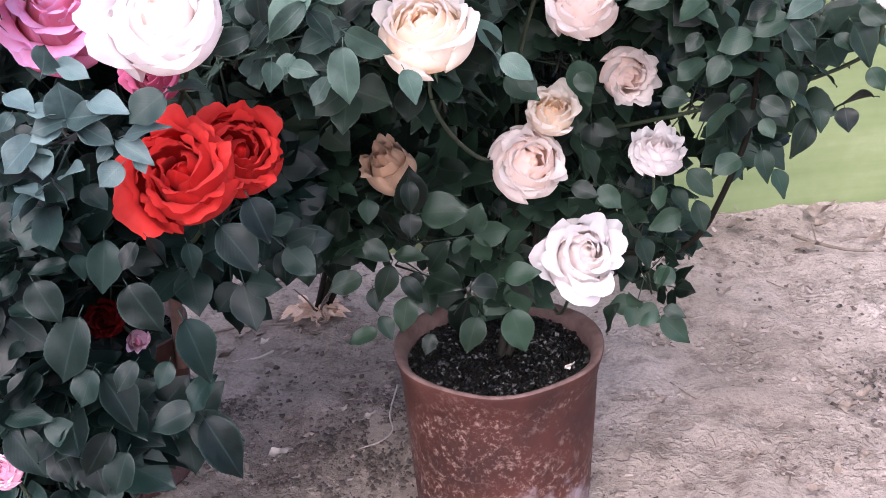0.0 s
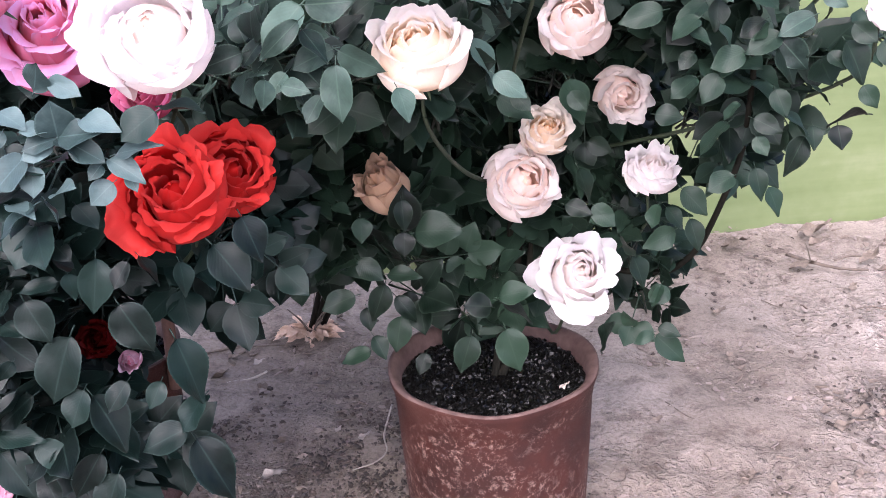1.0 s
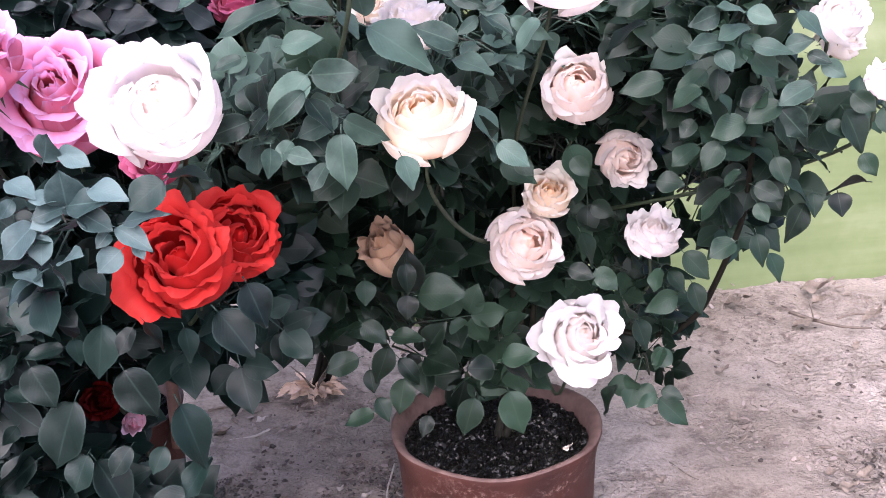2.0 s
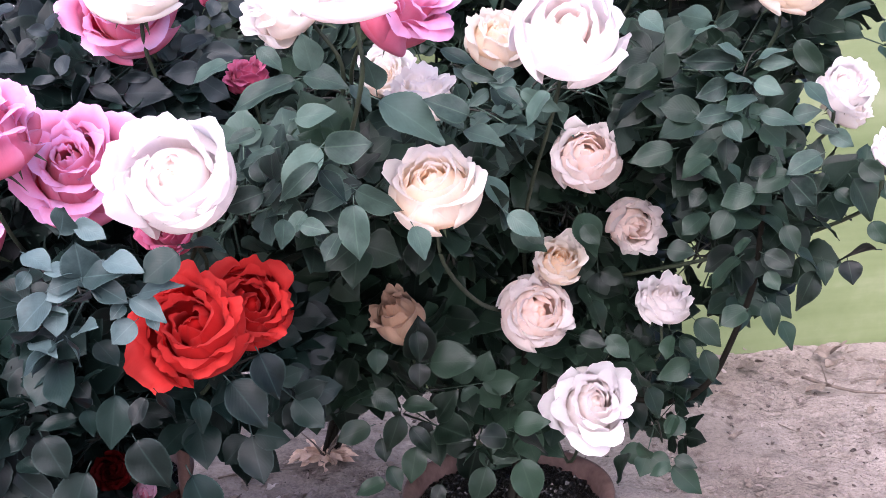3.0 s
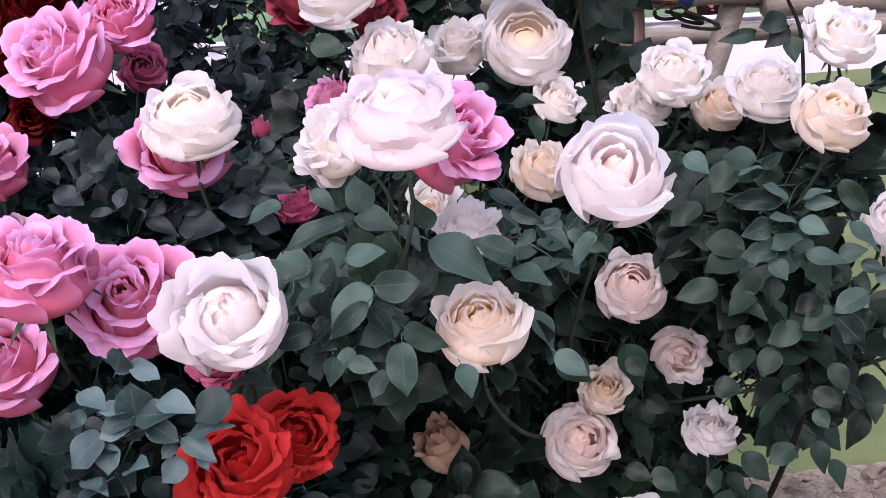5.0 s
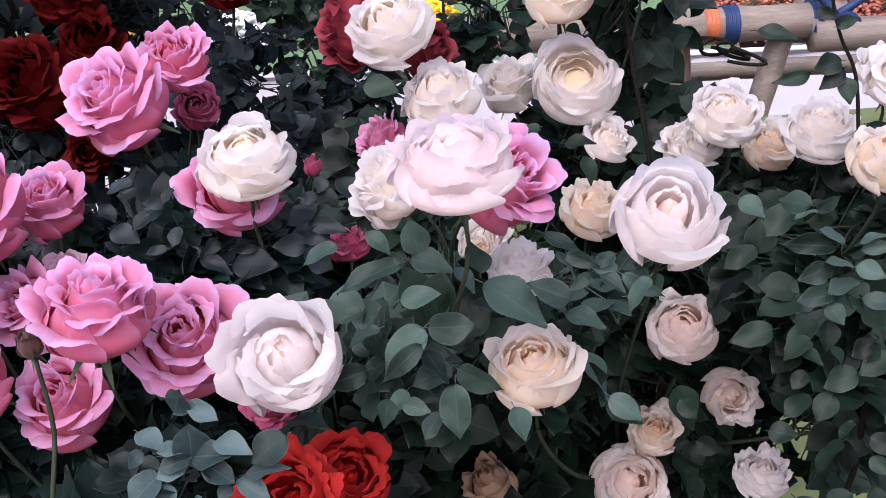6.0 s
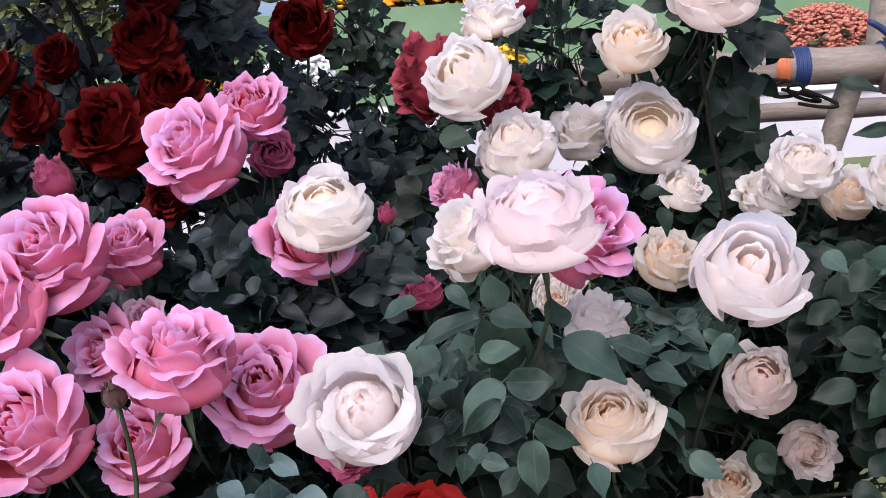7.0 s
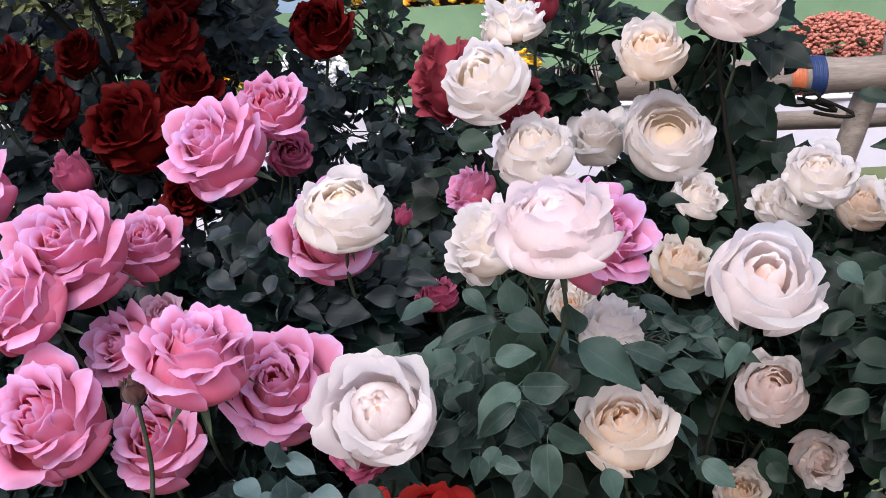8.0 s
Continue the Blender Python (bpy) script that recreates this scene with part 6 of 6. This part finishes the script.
# Foremost upper leaves in the pale copy, their sheen painted as colour.
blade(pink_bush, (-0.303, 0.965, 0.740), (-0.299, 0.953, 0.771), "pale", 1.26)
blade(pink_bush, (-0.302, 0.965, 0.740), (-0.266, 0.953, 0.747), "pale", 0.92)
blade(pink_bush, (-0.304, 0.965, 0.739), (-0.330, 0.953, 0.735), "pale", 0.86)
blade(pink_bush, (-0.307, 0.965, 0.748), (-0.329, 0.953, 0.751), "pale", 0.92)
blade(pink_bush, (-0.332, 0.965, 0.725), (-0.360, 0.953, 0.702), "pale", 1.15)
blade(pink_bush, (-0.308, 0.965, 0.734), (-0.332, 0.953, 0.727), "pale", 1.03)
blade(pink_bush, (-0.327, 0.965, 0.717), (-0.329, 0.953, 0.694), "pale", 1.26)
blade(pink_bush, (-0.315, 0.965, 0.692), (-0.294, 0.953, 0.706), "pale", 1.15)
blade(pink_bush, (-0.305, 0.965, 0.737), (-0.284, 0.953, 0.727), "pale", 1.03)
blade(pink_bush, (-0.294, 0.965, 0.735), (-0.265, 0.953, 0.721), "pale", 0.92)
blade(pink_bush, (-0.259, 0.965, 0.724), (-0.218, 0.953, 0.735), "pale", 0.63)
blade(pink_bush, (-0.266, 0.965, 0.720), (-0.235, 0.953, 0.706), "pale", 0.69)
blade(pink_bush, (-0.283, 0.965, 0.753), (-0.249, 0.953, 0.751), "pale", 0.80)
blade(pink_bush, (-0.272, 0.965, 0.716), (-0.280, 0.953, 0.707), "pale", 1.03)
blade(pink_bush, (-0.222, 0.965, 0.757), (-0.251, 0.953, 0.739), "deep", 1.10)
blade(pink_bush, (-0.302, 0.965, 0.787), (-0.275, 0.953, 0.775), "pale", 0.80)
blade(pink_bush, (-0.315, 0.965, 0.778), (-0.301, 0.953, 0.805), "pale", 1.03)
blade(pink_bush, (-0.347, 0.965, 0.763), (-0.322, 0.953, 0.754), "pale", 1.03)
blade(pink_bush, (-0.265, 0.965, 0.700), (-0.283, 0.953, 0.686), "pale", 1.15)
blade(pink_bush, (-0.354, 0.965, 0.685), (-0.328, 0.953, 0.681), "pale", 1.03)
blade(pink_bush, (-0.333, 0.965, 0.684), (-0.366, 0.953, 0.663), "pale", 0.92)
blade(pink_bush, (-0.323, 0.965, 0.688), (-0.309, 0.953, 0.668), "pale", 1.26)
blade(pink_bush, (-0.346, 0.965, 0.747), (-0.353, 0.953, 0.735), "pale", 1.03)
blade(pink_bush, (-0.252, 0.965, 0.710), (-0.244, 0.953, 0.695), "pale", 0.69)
blade(white_bush, (-0.243, 1.060, 0.737), (-0.203, 1.048, 0.736), "", 1.1)
blade(white_bush, (-0.209, 1.060, 0.769), (-0.159, 1.048, 0.767), "", 0.8)
blade(white_bush, (-0.117, 1.060, 0.805), (-0.152, 1.048, 0.775), "", 0.6)
blade(white_bush, (-0.151, 1.060, 0.756), (-0.151, 1.048, 0.732), "", 1.1)
blade(white_bush, (-0.193, 1.060, 0.797), (-0.166, 1.048, 0.782), "", 0.9)
blade(white_bush, (-0.137, 1.060, 0.750), (-0.111, 1.048, 0.747), "", 0.9)
blade(white_bush, (-0.134, 1.085, 0.875), (-0.195, 1.073, 0.857), "", 0.55)
blade(white_bush, (-0.118, 1.085, 0.882), (-0.122, 1.073, 0.916), "", 1.1)
blade(white_bush, (-0.126, 1.085, 0.878), (-0.087, 1.073, 0.873), "", 0.8)
blade(white_bush, (-0.063, 1.085, 0.863), (-0.068, 1.073, 0.897))
blade(white_bush, (-0.061, 1.085, 0.854), (-0.002, 1.073, 0.820), "", 0.85)
blade(white_bush, (0.017, 1.085, 0.836), (-0.020, 1.073, 0.855), "", 0.8)
blade(white_bush, (-0.117, 1.085, 0.814), (-0.158, 1.073, 0.773), "", 0.85)
blade(white_bush, (-0.113, 1.085, 0.814), (-0.069, 1.073, 0.816), "", 0.9)
blade(white_bush, (-0.091, 1.085, 0.760), (-0.091, 1.073, 0.709), "", 0.85)
blade(white_bush, (-0.137, 1.085, 0.841), (-0.099, 1.073, 0.848), "", 0.8)
blade(white_bush, (-0.118, 1.085, 0.793), (-0.095, 1.073, 0.765), "", 0.9)
blade(white_bush, (0.032, 1.200, 0.754), (0.056, 1.188, 0.707))
blade(white_bush, (-0.192, 1.085, 0.893), (-0.224, 1.073, 0.881), "", 0.9)
blade(white_bush, (-0.172, 1.085, 0.775), (-0.211, 1.073, 0.764), "", 0.8)
blade(white_bush, (-0.158, 1.085, 0.815), (-0.189, 1.073, 0.803), "", 0.8)
blade(white_bush, (-0.173, 1.085, 0.832), (-0.198, 1.073, 0.825), "", 0.8)
blade(white_bush, (-0.136, 1.085, 0.755), (-0.151, 1.073, 0.738))
blade(white_bush, (-0.106, 1.085, 0.733), (-0.122, 1.073, 0.711), "", 0.9)
blade(white_bush, (-0.038, 1.085, 0.737), (-0.026, 1.073, 0.709))
blade(white_bush, (0.049, 1.085, 0.745), (0.077, 1.073, 0.725), "", 0.9)
blade(white_bush, (0.043, 1.085, 0.858), (0.066, 1.073, 0.847), "", 0.7)
blade(white_bush, (0.087, 1.085, 0.854), (0.065, 1.073, 0.827), "", 0.8)
blade(white_bush, (0.013, 1.085, 0.877), (0.042, 1.073, 0.868), "", 0.6)
blade(white_bush, (-0.163, 1.085, 0.905), (-0.142, 1.073, 0.886), "", 0.7)
blade(back_bush, (-0.201, 1.360, 1.030), (-0.161, 1.348, 1.020))
blade(back_bush, (0.022, 1.360, 0.952), (0.056, 1.348, 0.954), "", 0.9)
blade(back_bush, (0.044, 1.360, 0.937), (0.051, 1.348, 0.905), "", 0.8)
blade(back_bush, (-0.001, 1.360, 0.933), (-0.020, 1.348, 0.916), "", 0.9)
blade(back_bush, (-0.005, 1.360, 0.972), (-0.028, 1.348, 0.967), "", 0.9)
cane(cream_bush, [(0.080, 1.500, 0.450), (0.155, 1.480, 0.405), (0.215, 1.455, 0.385), (0.269, 1.420, 0.395), (0.293, 1.400, 0.420), (0.305, 1.380, 0.448), (0.312, 1.360, 0.481), (0.320, 1.340, 0.521), (0.327, 1.320, 0.562), (0.330, 1.300, 0.602), (0.328, 1.280, 0.647), (0.325, 1.260, 0.689), (0.321, 1.250, 0.721)], 0.0044, 0.0030)
blade(cream_bush, (0.297, 1.340, 1.095), (0.274, 1.328, 1.107), "", 0.8)
blade(cream_bush, (0.292, 1.340, 1.084), (0.312, 1.328, 1.072), "", 0.8)
blade(cream_bush, (0.318, 1.340, 1.028), (0.287, 1.328, 1.022), "", 1)
blade(cream_bush, (0.321, 1.340, 1.020), (0.294, 1.328, 1.000), "", 0.9)
blade(cream_bush, (0.286, 1.340, 1.016), (0.246, 1.328, 1.008), "", 0.5)
blade(cream_bush, (0.309, 1.340, 1.113), (0.329, 1.328, 1.099), "", 0.8)
blade(cream_bush, (0.312, 1.340, 1.065), (0.332, 1.328, 1.073), "", 0.8)
blade(cream_bush, (0.321, 1.340, 1.011), (0.326, 1.328, 0.984), "", 0.9)
blade(cream_bush, (0.230, 1.340, 1.065), (0.272, 1.328, 1.057), "", 0.6)
blade(back_bush, (0.221, 1.600, 1.109), (0.192, 1.588, 1.089), "", 0.9)
blade(back_bush, (0.173, 1.600, 1.062), (0.146, 1.588, 1.038), "", 0.9)
blade(back_bush, (0.185, 1.600, 1.075), (0.208, 1.588, 1.045), "", 0.9)
blade(back_bush, (0.140, 1.600, 1.049), (0.164, 1.588, 1.018), "", 0.9)
blade(back_bush, (0.190, 1.600, 0.965), (0.137, 1.588, 0.957), "", 0.9)
blade(back_bush, (0.174, 1.600, 0.935), (0.136, 1.588, 0.931), "", 0.9)
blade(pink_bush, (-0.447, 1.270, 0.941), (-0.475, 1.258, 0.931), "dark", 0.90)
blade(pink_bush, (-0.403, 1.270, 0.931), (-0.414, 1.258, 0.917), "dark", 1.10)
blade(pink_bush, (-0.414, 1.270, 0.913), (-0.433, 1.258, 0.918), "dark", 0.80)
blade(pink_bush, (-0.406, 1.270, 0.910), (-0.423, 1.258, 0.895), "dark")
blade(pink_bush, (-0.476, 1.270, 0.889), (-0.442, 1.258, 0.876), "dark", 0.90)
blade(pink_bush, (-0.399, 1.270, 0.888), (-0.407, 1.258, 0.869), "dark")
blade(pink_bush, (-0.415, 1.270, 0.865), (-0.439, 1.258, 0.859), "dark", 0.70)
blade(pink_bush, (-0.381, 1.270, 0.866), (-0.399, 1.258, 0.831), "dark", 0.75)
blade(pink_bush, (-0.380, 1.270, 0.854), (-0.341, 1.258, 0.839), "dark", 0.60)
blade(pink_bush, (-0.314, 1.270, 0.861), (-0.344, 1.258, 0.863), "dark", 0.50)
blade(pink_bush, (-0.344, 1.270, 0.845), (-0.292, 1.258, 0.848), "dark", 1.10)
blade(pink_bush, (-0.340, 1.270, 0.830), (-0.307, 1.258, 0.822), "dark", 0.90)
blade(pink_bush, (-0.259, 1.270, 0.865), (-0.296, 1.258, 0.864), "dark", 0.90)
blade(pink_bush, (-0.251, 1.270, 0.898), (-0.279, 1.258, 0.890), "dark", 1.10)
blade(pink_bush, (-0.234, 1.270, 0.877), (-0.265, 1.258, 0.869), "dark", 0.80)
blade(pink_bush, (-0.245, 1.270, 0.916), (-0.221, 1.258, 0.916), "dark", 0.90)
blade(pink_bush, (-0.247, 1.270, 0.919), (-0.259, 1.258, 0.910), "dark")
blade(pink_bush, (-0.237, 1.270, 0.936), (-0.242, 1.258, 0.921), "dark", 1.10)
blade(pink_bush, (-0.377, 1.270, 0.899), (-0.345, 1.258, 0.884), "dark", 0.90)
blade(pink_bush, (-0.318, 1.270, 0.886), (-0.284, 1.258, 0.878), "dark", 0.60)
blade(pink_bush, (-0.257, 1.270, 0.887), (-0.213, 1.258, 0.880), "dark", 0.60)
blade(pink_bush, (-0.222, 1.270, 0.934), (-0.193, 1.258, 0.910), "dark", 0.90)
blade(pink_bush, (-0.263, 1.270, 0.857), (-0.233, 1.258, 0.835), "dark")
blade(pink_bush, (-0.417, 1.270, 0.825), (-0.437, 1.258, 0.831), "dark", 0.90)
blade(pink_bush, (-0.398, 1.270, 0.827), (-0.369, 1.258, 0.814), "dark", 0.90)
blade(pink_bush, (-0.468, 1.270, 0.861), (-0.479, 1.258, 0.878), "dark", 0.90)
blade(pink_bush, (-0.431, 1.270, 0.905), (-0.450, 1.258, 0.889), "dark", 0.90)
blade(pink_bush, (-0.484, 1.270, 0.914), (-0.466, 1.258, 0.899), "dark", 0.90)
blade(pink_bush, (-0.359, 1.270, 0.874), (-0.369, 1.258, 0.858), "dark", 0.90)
blade(white_bush, (-0.088, 1.110, 0.865), (-0.068, 1.098, 0.844), "", 0.90)
blade(white_bush, (-0.014, 1.110, 0.846), (0.014, 1.098, 0.825), "", 0.80)
blade(white_bush, (0.011, 1.110, 0.818), (0.049, 1.098, 0.809))
blade(white_bush, (-0.120, 1.110, 0.787), (-0.097, 1.098, 0.783))
blade(white_bush, (-0.095, 1.110, 0.769), (-0.134, 1.098, 0.757), "", 0.80)
blade(white_bush, (-0.090, 1.110, 0.767), (-0.050, 1.098, 0.746), "", 0.90)
blade(white_bush, (-0.006, 1.110, 0.893), (0.036, 1.098, 0.870), "", 0.55)
blade(white_bush, (0.059, 1.110, 0.871), (0.038, 1.098, 0.863), "", 0.80)
blade(white_bush, (0.061, 1.110, 0.857), (0.037, 1.098, 0.863), "", 0.70)
blade(white_bush, (0.065, 1.110, 0.852), (0.101, 1.098, 0.831), "", 0.60)
blade(white_bush, (0.006, 1.110, 0.876), (0.024, 1.098, 0.854), "", 0.80)
blade(white_bush, (-0.157, 1.110, 0.781), (-0.179, 1.098, 0.760), "", 0.80)
blade(white_bush, (0.036, 1.110, 0.854), (0.017, 1.098, 0.841), "", 0.70)
blade(white_bush, (0.028, 1.210, 0.755), (0.058, 1.198, 0.702), "", 0.80)
# Upper leaves take the lighter blue hue to paint their top light.
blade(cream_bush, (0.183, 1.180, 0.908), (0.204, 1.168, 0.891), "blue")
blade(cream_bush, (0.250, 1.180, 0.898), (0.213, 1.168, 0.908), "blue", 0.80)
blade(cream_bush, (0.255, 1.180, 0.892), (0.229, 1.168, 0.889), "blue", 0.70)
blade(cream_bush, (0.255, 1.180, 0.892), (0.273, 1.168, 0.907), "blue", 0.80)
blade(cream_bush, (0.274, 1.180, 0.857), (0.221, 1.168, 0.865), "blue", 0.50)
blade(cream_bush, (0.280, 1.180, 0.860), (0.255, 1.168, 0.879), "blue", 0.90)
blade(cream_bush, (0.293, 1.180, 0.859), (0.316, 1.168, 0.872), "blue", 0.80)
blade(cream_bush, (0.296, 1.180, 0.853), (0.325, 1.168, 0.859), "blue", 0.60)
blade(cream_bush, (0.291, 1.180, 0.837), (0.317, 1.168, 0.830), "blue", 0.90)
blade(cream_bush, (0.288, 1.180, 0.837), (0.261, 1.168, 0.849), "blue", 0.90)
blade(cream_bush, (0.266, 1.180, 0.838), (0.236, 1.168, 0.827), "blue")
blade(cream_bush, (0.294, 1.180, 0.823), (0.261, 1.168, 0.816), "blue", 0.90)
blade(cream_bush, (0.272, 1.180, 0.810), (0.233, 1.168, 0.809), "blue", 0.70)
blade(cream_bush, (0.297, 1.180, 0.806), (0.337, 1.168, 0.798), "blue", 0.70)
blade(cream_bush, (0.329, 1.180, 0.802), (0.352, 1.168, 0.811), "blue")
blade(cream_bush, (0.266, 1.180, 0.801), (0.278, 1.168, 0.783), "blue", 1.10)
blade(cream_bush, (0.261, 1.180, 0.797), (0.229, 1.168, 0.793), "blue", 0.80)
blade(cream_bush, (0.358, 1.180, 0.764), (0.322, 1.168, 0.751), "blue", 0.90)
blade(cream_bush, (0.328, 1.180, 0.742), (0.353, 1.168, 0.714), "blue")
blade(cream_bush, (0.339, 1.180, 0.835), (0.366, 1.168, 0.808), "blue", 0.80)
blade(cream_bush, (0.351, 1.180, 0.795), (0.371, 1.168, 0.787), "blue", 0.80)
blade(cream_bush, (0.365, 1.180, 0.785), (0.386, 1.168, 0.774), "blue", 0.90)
blade(cream_bush, (0.241, 1.200, 0.895), (0.206, 1.188, 0.870), "", 0.90)
blade(cream_bush, (0.305, 1.200, 0.792), (0.327, 1.188, 0.771), "", 1.10)
blade(cream_bush, (0.259, 1.200, 0.779), (0.225, 1.188, 0.752), "", 0.80)
blade(cream_bush, (0.271, 1.200, 0.780), (0.269, 1.188, 0.751), "", 0.90)
blade(cream_bush, (0.333, 1.200, 0.740), (0.298, 1.188, 0.730), "", 0.90)
blade(cream_bush, (0.317, 1.200, 0.758), (0.290, 1.188, 0.745), "", 0.90)
blade(cream_bush, (0.336, 1.200, 0.873), (0.361, 1.188, 0.838), "", 0.70)
blade(cream_bush, (0.405, 1.200, 0.903), (0.367, 1.188, 0.895), "", 0.60)
blade(cream_bush, (0.199, 1.200, 0.830), (0.156, 1.188, 0.809), "", 0.80)
blade(cream_bush, (0.218, 1.200, 0.772), (0.174, 1.188, 0.765), "", 0.80)
blade(cream_bush, (0.202, 1.200, 0.855), (0.167, 1.188, 0.839), "", 0.80)
blade(cream_bush, (0.166, 1.200, 0.815), (0.153, 1.188, 0.795), "", 0.90)
cane(cream_bush, [(0.340, 1.350, 0.930), (0.336, 1.350, 1.010), (0.320, 1.350, 1.053), (0.311, 1.350, 1.095), (0.312, 1.350, 1.142)], 0.0022, 0.0016)
cane(back_bush, [(0.134, 1.520, 0.858), (0.129, 1.520, 0.930), (0.118, 1.520, 0.995), (0.111, 1.520, 1.051), (0.106, 1.520, 1.100), (0.106, 1.520, 1.141)], 0.0034, 0.0028)
for one in (cream_bush, white_bush, pink_bush, back_bush, dark_bush, far_bush):
    foot, crown = np.array(WAYS[one.name]["foot"]), np.array(WAYS[one.name]["crown"])
    for k in range(3):
        side = np.append(rng.normal(size=2) * 0.03, 0)
        cane(one, [foot + side * 0.3, foot * 0.6 + crown * 0.4 + side, crown + side * 1.2 + np.array([0, 0, 0.05])], 0.006, 0.004)
    finish_bush(one)
